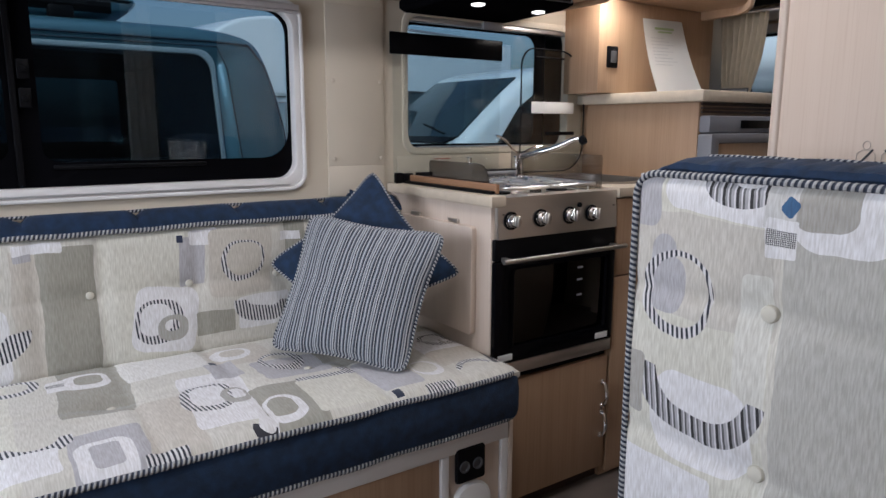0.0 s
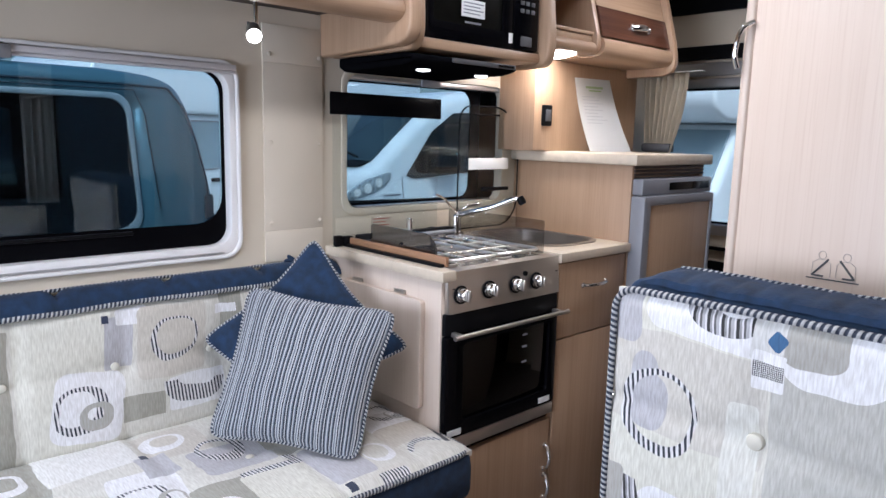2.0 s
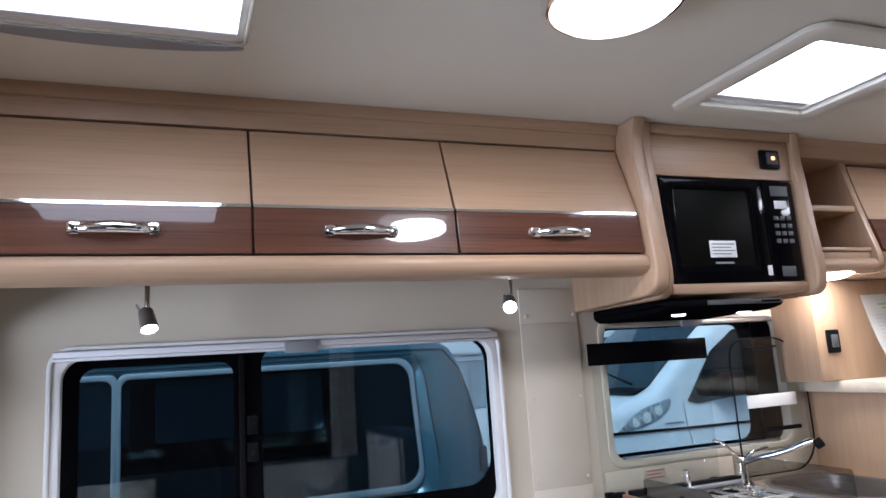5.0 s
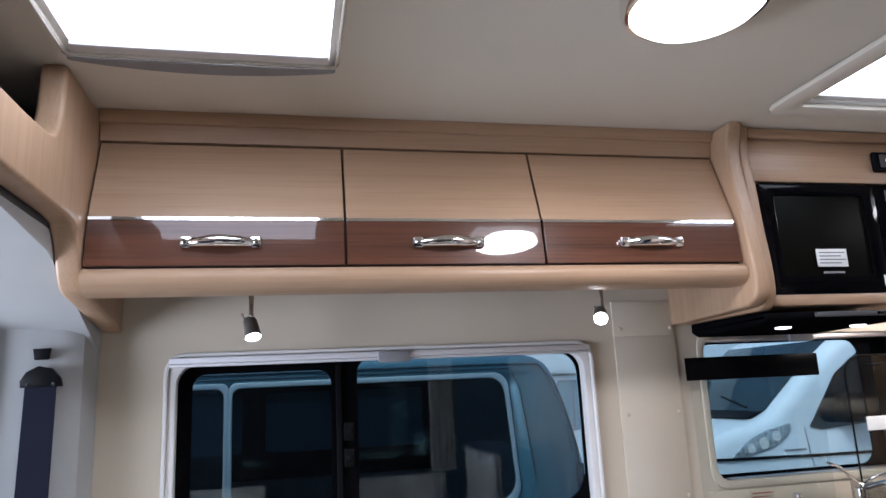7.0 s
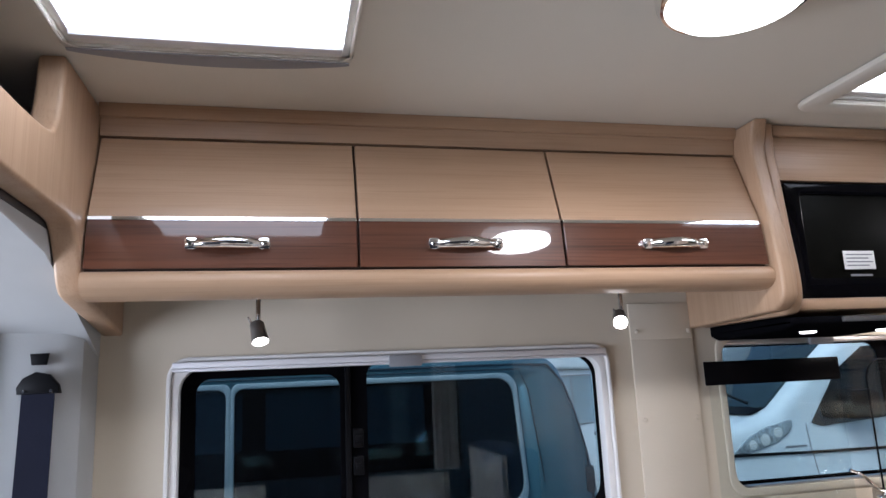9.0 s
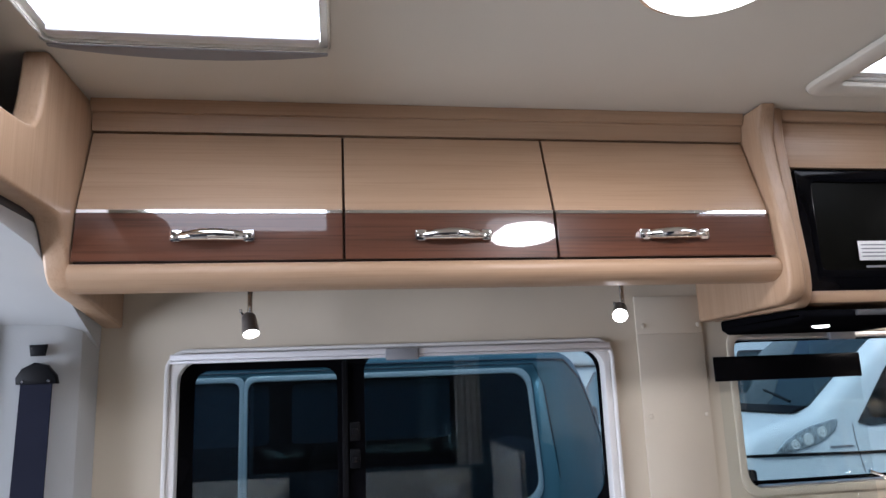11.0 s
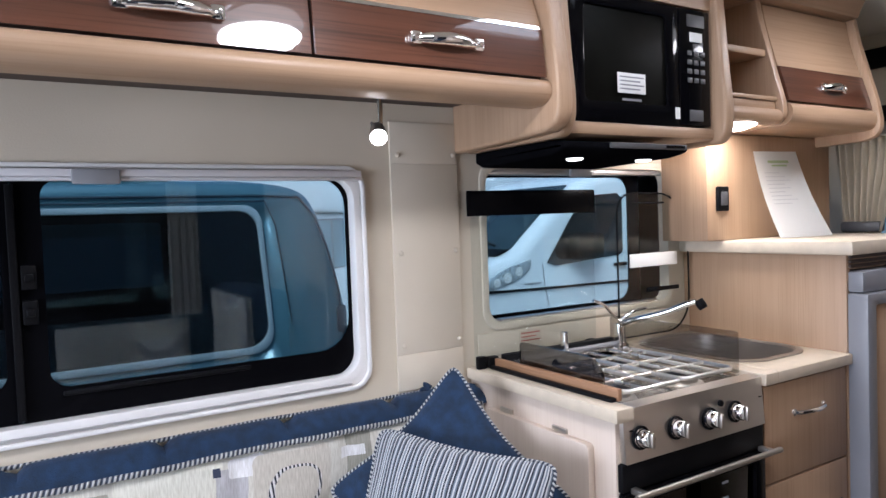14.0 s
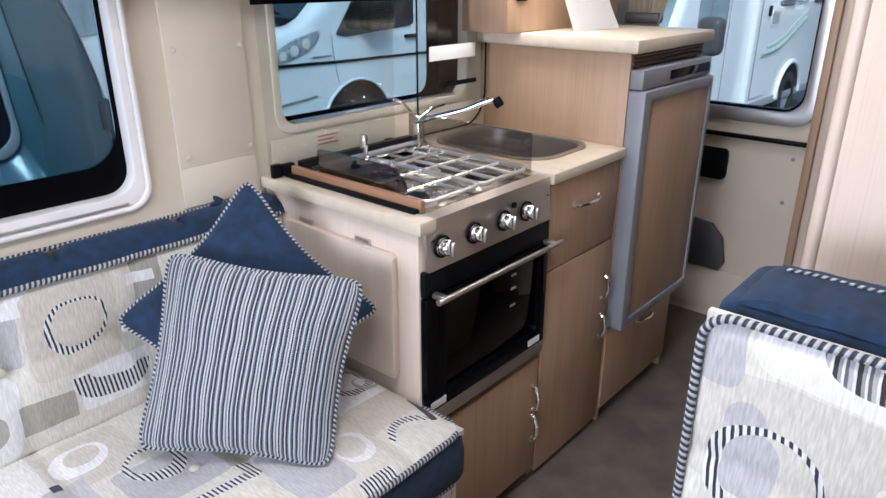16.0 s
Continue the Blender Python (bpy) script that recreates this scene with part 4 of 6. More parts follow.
def fridge_cabinet():
    t = thing("fridge_cabinet", (1.07, 0.25, 0), "tall beech cabinet round the fridge with a pale top", "cabinet")
    x0, x1 = KX, 1.295
    part("side", box((x0, 0.0, 0.0), (x0 + 0.018, WY - 0.002, 1.164), 0.002), M_WOOD_V, t)
    part("side", box((x1 - 0.018, 0.0, 0.0), (x1, WY - 0.002, 1.164), 0.002), M_WOOD_V, t)
    part("back", box((x0 + 0.0185, 0.45, 0.0), (x1 - 0.0185, WY - 0.002, 1.164), 0), M_WOOD_V, t)
    part("vent_rail", box((x0 + 0.0185, 0.004, 1.124), (x1 - 0.0185, 0.02, 1.162), 0.002), M_WOOD_H, t)
    for k in range(3):
        part("vent_slat", box((x0 + 0.01, -0.006, 1.130 + 0.012 * k), (x1 - 0.005, 0.0035, 1.1375 + 0.012 * k), 0.001), M_PLINTH_GAPS, t, "dark brown vent slat")
    d = part("drawer", box((x0 + 0.005, -0.006, 0.045), (x1 - 0.004, 0.012, 0.335), 0.003), M_WOOD_V, t)
    pull(d, 1.08, -0.006, 0.285, False, 0.1)
    part("plinth", box((x0 + 0.01, 0.03, 0), (x1 - 0.01, 0.06, 0.044), 0), M_PLINTH_GAPS, t)
    solid("laminate_shelf", box((x0 - 0.025, -0.03, 1.1645), (x1 + 0.012, WY - 0.003, 1.201), 0.006), M_TOP, "pale laminate top on the fridge cabinet", "worktop")
    f = thing("fridge", (1.07, 0.2, 0.34), "grey-framed compact fridge with a beech door panel", "fridge")
    part("body", box((x0 + 0.02, 0.001, 0.342), (x1 - 0.02, 0.44, 1.12), 0.002), M_FRIDGE, f)
    p = part("control_panel", box((x0 + 0.004, -0.040, 1.068), (x1 - 0.006, 0.0, 1.122), 0.006), M_FRIDGE, f)
    part("display", box((x0 + 0.17, -0.0425, 1.082), (x1 - 0.03, -0.0402, 1.108), 0.001), M_BLACK_GLOSS, p)
    w = part("door", ring(rounded(x0 + 0.002, x1 - 0.004, 0.345, 1.066, 0.008, 3), rounded(x0 + 0.045, x1 - 0.022, 0.375, 1.035, 0.004, 3), "y", -0.052, 0.0, 0.005), M_FRIDGE, f, "grey door frame")
    part("panel", box((x0 + 0.0455, -0.046, 0.3755), (x1 - 0.0225, -0.004, 1.0345), 0.001), M_WOOD_V, w, "beech door panel")
    c = solid("corner_column", joined(((0.720, 0.342, 1.2015), (1.36, WY - 0.002, 1.517))), M_WOOD_V, "beech panelled column above the fridge cabinet", "panel")
    s = solid("socket", box((0.757, 0.332, 1.288), (0.809, 0.3415, 1.361), 0.006), M_BLACK, "black switch plate on the beech panel", "socket")
    part("rocker", box((0.769, 0.327, 1.305), (0.797, 0.3318, 1.345), 0.003), M_DARKGREY, s)


fridge_cabinet()


def price_card():
    """A sheet of card that leans against the column."""
    bm = bmesh.new()
    bl, br, tl, tr = Vector((0.922, 0.245, 1.2025)), Vector((1.128, 0.205, 1.2025)), Vector((0.925, 0.331, 1.466)), Vector((1.146, 0.331, 1.470))
    n = 8
    rows = []
    for j in range(n + 1):
        v = j / n
        rows.append([bl.lerp(br, u / 4).lerp(tl.lerp(tr, u / 4), v) + Vector((0, 0.010 * math.sin(v * math.pi), 0)) for u in range(5)])
    vs = [[bm.verts.new(p) for p in r] for r in rows]
    for j in range(n):
        for k in range(4):
            bm.faces.new((vs[j][k], vs[j][k + 1], vs[j + 1][k + 1], vs[j + 1][k]))
    bmesh.ops.solidify(bm, geom=bm.faces[:], thickness=0.0015)
    t = solid("price_card", bm, M_PAPER, "white printed card leaning on the beech panel", "card")

    def bar(u0, u1, v0, v1, m):
        b = bmesh.new()
        q = []
        for u, v in ((u0, v0), (u1, v0), (u1, v1), (u0, v1)):
            q.append(b.verts.new(bl.lerp(br, u).lerp(tl.lerp(tr, u), v) + Vector((0, 0.010 * math.sin(v * math.pi) - 0.004, 0))))
        b.faces.new(q)
        bmesh.ops.solidify(b, geom=b.faces[:], thickness=0.0006)
        part("print_line", b, m, t)
    green = plain("green_print", (0.52, 0.62, 0.36), 0.6, grain=0)
    grey = plain("grey_print", (0.70, 0.70, 0.70), 0.6, grain=0)
    bar(0.25, 0.72, 0.86, 0.89, green)
    bar(0.32, 0.66, 0.82, 0.84, green)
    for k in range(9):
        bar(0.12, 0.45 + 0.25 * ((k * 7) % 5) / 5, 0.74 - k * 0.045, 0.75 - k * 0.045, grey)


price_card()


# ---- upholstery ----
def motif_fabric(name, motifs, ground=(0.66, 0.645, 0.585)):
    """Woven furnishing cloth with a printed pattern, laid out in metres over the UV map.
    Each motif: (kind, u, v, half width, half height, corner, band, turn, colour)."""
    m, nt, b = nodes_of(name)
    uvn = put(nt, "ShaderNodeUVMap")
    uvn.uv_map = "UVMap"
    uv = uvn.outputs[0]

    def vm(op, a, c=None):
        n = put(nt, "ShaderNodeVectorMath")
        n.operation = op
        nt.links.new(a, n.inputs[0])
        if isinstance(c, bpy.types.NodeSocket):
            nt.links.new(c, n.inputs[1])
        elif c is not None:
            n.inputs[1].default_value = c
        return n.outputs["Value"] if op == "LENGTH" else n.outputs[0]

    def ma(op, a, c):
        n = put(nt, "ShaderNodeMath")
        n.operation = op
        for i, v in ((0, a), (1, c)):
            if isinstance(v, bpy.types.NodeSocket):
                nt.links.new(v, n.inputs[i])
            else:
                n.inputs[i].default_value = v
        return n.outputs[0]

    # slightly wavy outlines, as woven print has
    wob = put(nt, "ShaderNodeTexNoise")
    wob.inputs["Scale"].default_value = 9.0
    nt.links.new(uv, wob.inputs[0])
    w0 = vm("SUBTRACT", wob.outputs["Color"], (0.5, 0.5, 0.5))
    wuv = vm("ADD", uv, vm("MULTIPLY", w0, (0.02, 0.02, 0)))
    sep = put(nt, "ShaderNodeSeparateXYZ")
    nt.links.new(uv, sep.inputs[0])
    drift = put(nt, "ShaderNodeTexNoise")
    drift.inputs["Scale"].default_value = 60.0
    nt.links.new(uv, drift.inputs[0])
    su = ma("ADD", ma("ADD", sep.outputs[0], ma("MULTIPLY", sep.outputs[1], 0.12)), ma("MULTIPLY", drift.outputs[0], 0.002))
    stripe = ma("GREATER_THAN", ma("FRACT", ma("MULTIPLY", su, 1 / 0.0088), 0), 0.46)
    stripes = blend(nt, stripe, (0.022, 0.026, 0.04), (0.74, 0.74, 0.75))
    cr = put(nt, "ShaderNodeValToRGB")
    cr.color_ramp.interpolation = "CONSTANT"
    tones = ((0.0, 0.03), (0.22, 0.30), (0.38, 0.72), (0.50, 0.12), (0.66, 0.42), (0.86, 0.70))
    while len(cr.color_ramp.elements) < len(tones):
        cr.color_ramp.elements.new(0.5)
    for e, (at, g) in zip(cr.color_ramp.elements, tones):
        e.position, e.color = at, (g, g, g * 1.06, 1)
    nt.links.new(ma("FRACT", ma("MULTIPLY", su, 1 / 0.021), 0), cr.inputs[0])
    bars = cr.outputs[0]
    hatch = blend(nt, ma("GREATER_THAN", ma("MULTIPLY", ma("SINE", ma("MULTIPLY", ma("ADD", sep.outputs[0], sep.outputs[1]), 1200.0), 0), ma("SINE", ma("MULTIPLY", ma("SUBTRACT", sep.outputs[0], sep.outputs[1]), 1200.0), 0)), 0.0), (0.06, 0.06, 0.07), (0.7, 0.7, 0.7))
    special = {"stripes": stripes, "bars": bars, "hatch": hatch}
    colour = blend(nt, 0.0, ground, ground)
    for kind, u, v, hw, hh, r, band, turn, c in motifs:
        band *= 1.3 if c == "stripes" and name != "printed_chair_cloth" else 1.0
        p = vm("SUBTRACT", wuv, (u, v, 0))
        if turn:
            rot = put(nt, "ShaderNodeVectorRotate")
            rot.rotation_type = "Z_AXIS"
            rot.inputs["Angle"].default_value = radians(turn)
            nt.links.new(p, rot.inputs["Vector"])
            p = rot.outputs[0]
        q = vm("MAXIMUM", vm("SUBTRACT", vm("ABSOLUTE", p), (hw - r, hh - r, 0)), (0, 0, 0))
        d = vm("LENGTH", q)
        mask = ma("LESS_THAN", d, r)
        if kind in ("ring", "arc"):
            # the hole sits off centre, so that the band swells to one side
            lean = 0.42 * band * math.sin(u * 37 + v * 11), 0.40 * band
            inner = max(0.004, r - band * 0.8)
            q = vm("MAXIMUM", vm("SUBTRACT", vm("ABSOLUTE", vm("SUBTRACT", p, (lean[0], lean[1], 0))), (max(0.002, hw - band - inner), max(0.002, hh - band - inner), 0)), (0, 0, 0))
            mask = ma("MULTIPLY", mask, ma("GREATER_THAN", vm("LENGTH", q), inner))
        if kind == "arc":
            sp = put(nt, "ShaderNodeSeparateXYZ")
            nt.links.new(p, sp.inputs[0])
            mask = ma("MULTIPLY", mask, ma("LESS_THAN", sp.outputs[1], -0.1 * hh))
        colour = blend(nt, mask, colour, special[c] if isinstance(c, str) else c)
    mp = put(nt, "ShaderNodeMapping")
    mp.inputs["Scale"].default_value = (340, 42, 1)
    nt.links.new(uv, mp.inputs[0])
    weave = put(nt, "ShaderNodeTexNoise")
    weave.inputs["Scale"].default_value, weave.inputs["Detail"].default_value = 1.0, 3.0
    nt.links.new(mp.outputs[0], weave.inputs[0])
    slub = blend(nt, ramp(nt, weave.outputs[0], 0.35, 0.68), (0.83, 0.815, 0.785), (1.07, 1.07, 1.07))
    colour = blend(nt, 1.0, colour, slub, "MULTIPLY")
    soil = blend(nt, ramp(nt, noise_of(nt, 3.0), 0.3, 0.7), (0.95, 0.94, 0.92), (1, 1, 1))
    nt.links.new(blend(nt, 1.0, colour, soil, "MULTIPLY"), b.inputs["Base Color"])
    b.inputs["Roughness"].default_value = 0.9
    b.inputs["Sheen Weight"].default_value = 0.2
    bump(nt, b, weave.outputs[0], 0.35, 0.0015)
    return m


CREAM, BEIGE, SAGE, LILAC, WHITE, BLUE = (0.70, 0.69, 0.61), (0.60, 0.565, 0.50), (0.36, 0.35, 0.30), (0.48, 0.475, 0.50), (0.80, 0.80, 0.82), (0.05, 0.13, 0.27)
GREYB = (0.42, 0.41, 0.38)


def cord_material():
    m, nt, b = nodes_of("twisted_cord")
    uvn = put(nt, "ShaderNodeUVMap")
    uvn.uv_map = "UVMap"
    sep = put(nt, "ShaderNodeSeparateXYZ")
    nt.links.new(uvn.outputs[0], sep.inputs[0])

    def ma(op, a, c):
        n = put(nt, "ShaderNodeMath")
        n.operation = op
        for i, v in ((0, a), (1, c)):
            if isinstance(v, bpy.types.NodeSocket):
                nt.links.new(v, n.inputs[i])
            else:
                n.inputs[i].default_value = v
        return n.outputs[0]
    s = ma("SINE", ma("MULTIPLY", ma("ADD", ma("MULTIPLY", sep.outputs[0], 1 / 0.0092), sep.outputs[1]), 2 * math.pi), 0)
    c = blend(nt, ramp(nt, s, -0.25, 0.35), (0.03, 0.038, 0.06), (0.44, 0.44, 0.435))
    nt.links.new(c, b.inputs["Base Color"])
    b.inputs["Roughness"].default_value = 0.8
    bump(nt, b, s, 0.6, 0.002)
    return m


M_CORD = cord_material()


def pad(origin, udir, vdir, lu, lv, thick, tufts, seams_u=(), seams_v=(), edge=0.035, step=0.0125, crown=0.0, radius=0.03):
    """A stuffed face of lu by lv metres with rounded edges, pulled in at its tufts and along stitched seams. UV in metres."""
    bm = bmesh.new()
    lay = bm.loops.layers.uv.new("UVMap")
    U, V, O = Vector(udir).normalized(), Vector(vdir).normalized(), Vector(origin)
    N = U.cross(V)
    nu, nv = max(8, int(lu / step)), max(8, int(lv / step))
    rows = []
    for j in range(nv + 1):
        row = []
        for i in range(nu + 1):
            u, v = lu * i / nu, lv * j / nv
            e = min(u, lu - u, v, lv - v)
            h = thick
            if e < edge:
                h -= thick * (1 - math.sqrt(max(0.0, 1 - (1 - e / edge) ** 2))) * 0.55
            h += crown * math.sin(math.pi * u / lu) * math.sin(math.pi * v / lv)
            for (tu, tv) in tufts:
                d2 = (u - tu) ** 2 + (v - tv) ** 2
                h -= 0.009 * math.exp(-d2 / 0.0016) + 0.006 * math.exp(-d2 / 0.010)
            for s in seams_u:
                h -= 0.0055 * math.exp(-((u - s) / 0.012) ** 2)
            for s in seams_v:
                h -= 0.0055 * math.exp(-((v - s) / 0.012) ** 2)
            h += 0.004 * noise.noise(Vector((u * 7, v * 7, lu)))
            row.append((bm.verts.new(O + U * u + V * v + N * h), (u, v)))
        rows.append(row)
    for j in range(nv):
        for i in range(nu):
            q = (rows[j][i], rows[j][i + 1], rows[j + 1][i + 1], rows[j + 1][i])
            f = bm.faces.new([a for a, _ in q])
            for l, (_, c) in zip(f.loops, q):
                l[lay].uv = c
    rim = [rows[0][i][0] for i in range(nu)] + [rows[j][nu][0] for j in range(nv)] + [rows[nv][i][0] for i in range(nu, 0, -1)] + [rows[j][0][0] for j in range(nv, 0, -1)]
    low = [bm.verts.new(v.co - N * thick * 0.5) for v in rim]
    for k in range(len(rim)):
        f = bm.faces.new((rim[k], low[k], low[(k + 1) % len(rim)], rim[(k + 1) % len(rim)]))
        for l in f.loops:
            l[lay].uv = (0.001, 0.001)
    return bm


def button(parent, centre, axis, material, r=0.013):
    part("button", lathe([(r, -0.006), (r, 0.0), (r * 0.88, 0.003), (r * 0.5, 0.0048), (0, 0.005)], centre, axis, 16), material, parent, "covered upholstery button")


# ---- the long bench ----
BX0, BX1, BF = -1.52, -0.012, -0.118


def bench():
    t = thing("bench_base", (-0.77, 0.15, 0), "beech and cream bench base under the seat cushion", "bench")
    part("front_rail", box((BX0, -0.100, 0.302), (-0.03, -0.075, 0.345), 0.003), M_FRAME, t, "cream upper rail")
    for x in (BX0, -0.95, -0.236, -0.05):
        part("stile", box((x, -0.098, 0.0), (x + 0.022, -0.076, 0.3015), 0.002), M_FRAME, t)
    part("front_panel", box((BX0 + 0.0225, -0.090, 0.01), (-0.951, -0.076, 0.301), 0.002), M_WOOD_V, t)
    part("front_panel", box((-0.927, -0.090, 0.01), (-0.237, -0.076, 0.301), 0.002), M_WOOD_V, t)
    part("front_panel", box((-0.213, -0.090, 0.01), (-0.051, -0.076, 0.301), 0.002), M_PALE_WOOD, t)
    part("end_panel", box((-0.0275, -0.098, 0.0), (-0.012, 0.003, 0.345), 0.002), M_PALE_WOOD, t)
    part("top_board", box((BX0, -0.095, 0.3455), (-0.025, WY - 0.003, 0.3575), 0.001), M_WOOD_H, t)
    s = solid("socket", box((-0.196, -0.108, 0.222), (-0.108, -0.0905, 0.312), 0.008), M_BLACK, "black socket outlet on the bench front", "socket")
    for x in (-0.175, -0.135):
        part("outlet", lathe([(0.015, 0), (0.015, 0.004), (0.011, 0.004), (0.010, 0.001), (0, 0.001)], (x, -0.108, 0.267), (0, -1, 0), 16), M_DARKGREY, s)
    v = solid("heater_vent", lathe([(0.06, 0), (0.062, 0.006), (0.055, 0.014), (0.03, 0.017), (0, 0.0175)], (-0.145, -0.0905, 0.155), (0, -1, 0), 36), M_WHITE, "round white air outlet on the bench front", "vent")


bench()

SEAT_MOTIFS = [
    ("fill", 0.27, 0.30, 0.17, 0.30, 0.02, 0, 0, CREAM), ("fill", 0.13, 0.2, 0.09, 0.12, 0.02, 0, 0, SAGE), ("ring", 0.12, 0.22, 0.06, 0.07, 0.05, 0.0135, 0, "stripes"),
    ("fill", 0.605, 0.43, 0.072, 0.18, 0.008, 0, 4, SAGE), ("ring", 0.592, 0.468, 0.052, 0.055, 0.04, 0.022, 0, WHITE), ("fill", 0.534, 0.467, 0.020, 0.04, 0.004, 0, 0, WHITE), ("fill", 0.534, 0.472, 0.018, 0.012, 0.002, 0, 0, "hatch"),
    ("fill", 0.58, 0.05, 0.066, 0.11, 0.008, 0, 0, LILAC), ("ring", 0.572, 0.048, 0.050, 0.066, 0.03, 0.024, 0, WHITE), ("fill", 0.702, 0.12, 0.052, 0.14, 0.01, 0, 4, BEIGE),
    ("fill", 0.765, 0.50, 0.095, 0.10, 0.008, 0, 0, (0.76, 0.755, 0.73)), ("fill", 0.752, 0.588, 0.076, 0.011, 0.004, 0, 3, "stripes"),
    ("fill", 0.82, 0.20, 0.068, 0.145, 0.008, 0, 4, WHITE), ("ring", 0.795, 0.213, 0.053, 0.073, 0.045, 0.0135, 12, "stripes"), ("ring", 0.852, 0.192, 0.030, 0.042, 0.03, 0.017, 0, GREYB),
    ("fill", 0.938, 0.085, 0.062, 0.115, 0.008, 0, 4, SAGE), ("ring", 0.920, 0.075, 0.042, 0.060, 0.04, 0.018, 0, WHITE), ("fill", 0.862, 0.018, 0.020, 0.042, 0.004, 0, 20, WHITE), ("arc", 0.860, 0.03, 0.024, 0.040, 0.024, 0.012, 24, (0.03, 0.03, 0.04)),
    ("fill", 0.945, 0.46, 0.075, 0.085, 0.01, 0, 0, BEIGE), ("ring", 0.928, 0.466, 0.052, 0.050, 0.045, 0.020, 0, WHITE), ("fill", 0.878, 0.36, 0.036, 0.05, 0.004, 0, 0, LILAC), ("fill", 0.867, 0.412, 0.009, 0.012, 0.002, 0, 0, (0.03, 0.04, 0.07)),
    ("fill", 1.03, 0.30, 0.085, 0.07, 0.02, 0, 0, LILAC), ("ring", 1.023, 0.358, 0.053, 0.050, 0.045, 0.0135, 0, "stripes"), ("fill", 1.06, 0.10, 0.075, 0.085, 0.01, 0, 3, CREAM), ("fill", 1.067, 0.192, 0.070, 0.010, 0.004, 0, 3, "stripes"), ("fill", 1.130, 0.208, 0.012, 0.028, 0.004, 0, -20, "stripes"),
    ("fill", 1.20, 0.13, 0.055, 0.09, 0.01, 0, 0, LILAC), ("fill", 1.18, 0.33, 0.07, 0.10, 0.012, 0, 0, SAGE), ("fill", 1.162, 0.022, 0.010, 0.013, 0.002, 0, 0, (0.03, 0.04, 0.07)), ("ring", 1.30, 0.11, 0.04, 0.05, 0.04, 0.014, 0, WHITE),
    ("fill", 0.668, 0.002, 0.036, 0.022, 0.006, 0, 0, "stripes"), ("fill", 1.278, 0.010, 0.040, 0.015, 0.005, 0, 0, "stripes"), ("fill", 1.335, 0.40, 0.06, 0.10, 0.012, 0, 0, BEIGE),
    ("arc", 0.462, 0.175, 0.066, 0.07, 0.06, 0.018, -8, "stripes"), ("ring", 0.452, 0.506, 0.050, 0.052, 0.042, 0.0135, 0, "stripes"), ("fill", 0.44, 0.08, 0.06, 0.05, 0.01, 0, 0, WHITE),
    ("fill", 1.43, 0.29, 0.078, 0.085, 0.012, 0, 0, WHITE), ("fill", 1.44, 0.16, 0.09, 0.05, 0.02, 0, 0, BEIGE), ("ring", 1.448, 0.287, 0.052, 0.048, 0.042, 0.011, 0, "stripes"), ("ring", 1.475, 0.265, 0.03, 0.03, 0.03, 0.010, 0, GREYB), ("arc", 1.42, 0.06, 0.05, 0.05, 0.05, 0.014, 180, "stripes"), ("fill", 1.487, 0.10, 0.008, 0.05, 0.004, 0, 15, (0.04, 0.04, 0.05)),
]
BACK_MOTIFS = [
    ("fill", 0.585, 0.16, 0.062, 0.16, 0.006, 0, 0, SAGE), ("fill", 0.50, 0.16, 0.028, 0.16, 0.006, 0, 0, BEIGE), ("fill", 0.755, 0.17, 0.10, 0.17, 0.006, 0, 0, CREAM), ("fill", 0.80, 0.11, 0.078, 0.085, 0.03, 0, 8, WHITE),
    ("ring", 0.783, 0.108, 0.056, 0.058, 0.045, 0.0135, 0, "stripes"), ("ring", 0.815, 0.088, 0.035, 0.036, 0.03, 0.02, 0, GREYB), ("fill", 0.872, 0.255, 0.032, 0.065, 0.004, 0, 0, LILAC), ("fill", 0.905, 0.315, 0.04, 0.02, 0.008, 0, 0, WHITE), ("fill", 0.843, 0.315, 0.007, 0.010, 0.001, 0, 0, (0.03, 0.04, 0.08)),
    ("fill", 0.925, 0.085, 0.05, 0.032, 0.004, 0, 0, SAGE), ("fill", 1.0, 0.24, 0.085, 0.09, 0.02, 0, 0, BEIGE), ("fill", 1.06, 0.10, 0.075, 0.045, 0.01, 0, 0, WHITE), ("arc", 1.055, 0.135, 0.08, 0.065, 0.055, 0.022, 8, "stripes"),
    ("ring", 1.006, 0.245, 0.058, 0.055, 0.048, 0.0075, 0, "stripes"), ("fill", 1.155, 0.29, 0.03, 0.05, 0.004, 0, 0, SAGE), ("fill", 1.14, 0.30, 0.03, 0.012, 0.002, 0, 0, WHITE),
    ("fill", 0.53, 0.318, 0.05, 0.012, 0.004, 0, 0, WHITE), ("fill", 0.50, 0.30, 0.02, 0.008, 0.002, 0, 0, LILAC), ("fill", 0.41, 0.10, 0.05, 0.09, 0.02, 0, 0, WHITE), ("arc", 0.43, 0.13, 0.07, 0.07, 0.06, 0.024, -10, "stripes"),
    ("fill", 1.32, 0.17, 0.10, 0.14, 0.01, 0, 0, BEIGE), ("ring", 1.32, 0.2, 0.05, 0.05, 0.045, 0.010, 0, "stripes"), ("fill", 0.25, 0.17, 0.10, 0.17, 0.006, 0, 0, SAGE), ("ring", 0.25, 0.2, 0.05, 0.06, 0.05, 0.02, 0, WHITE),
]
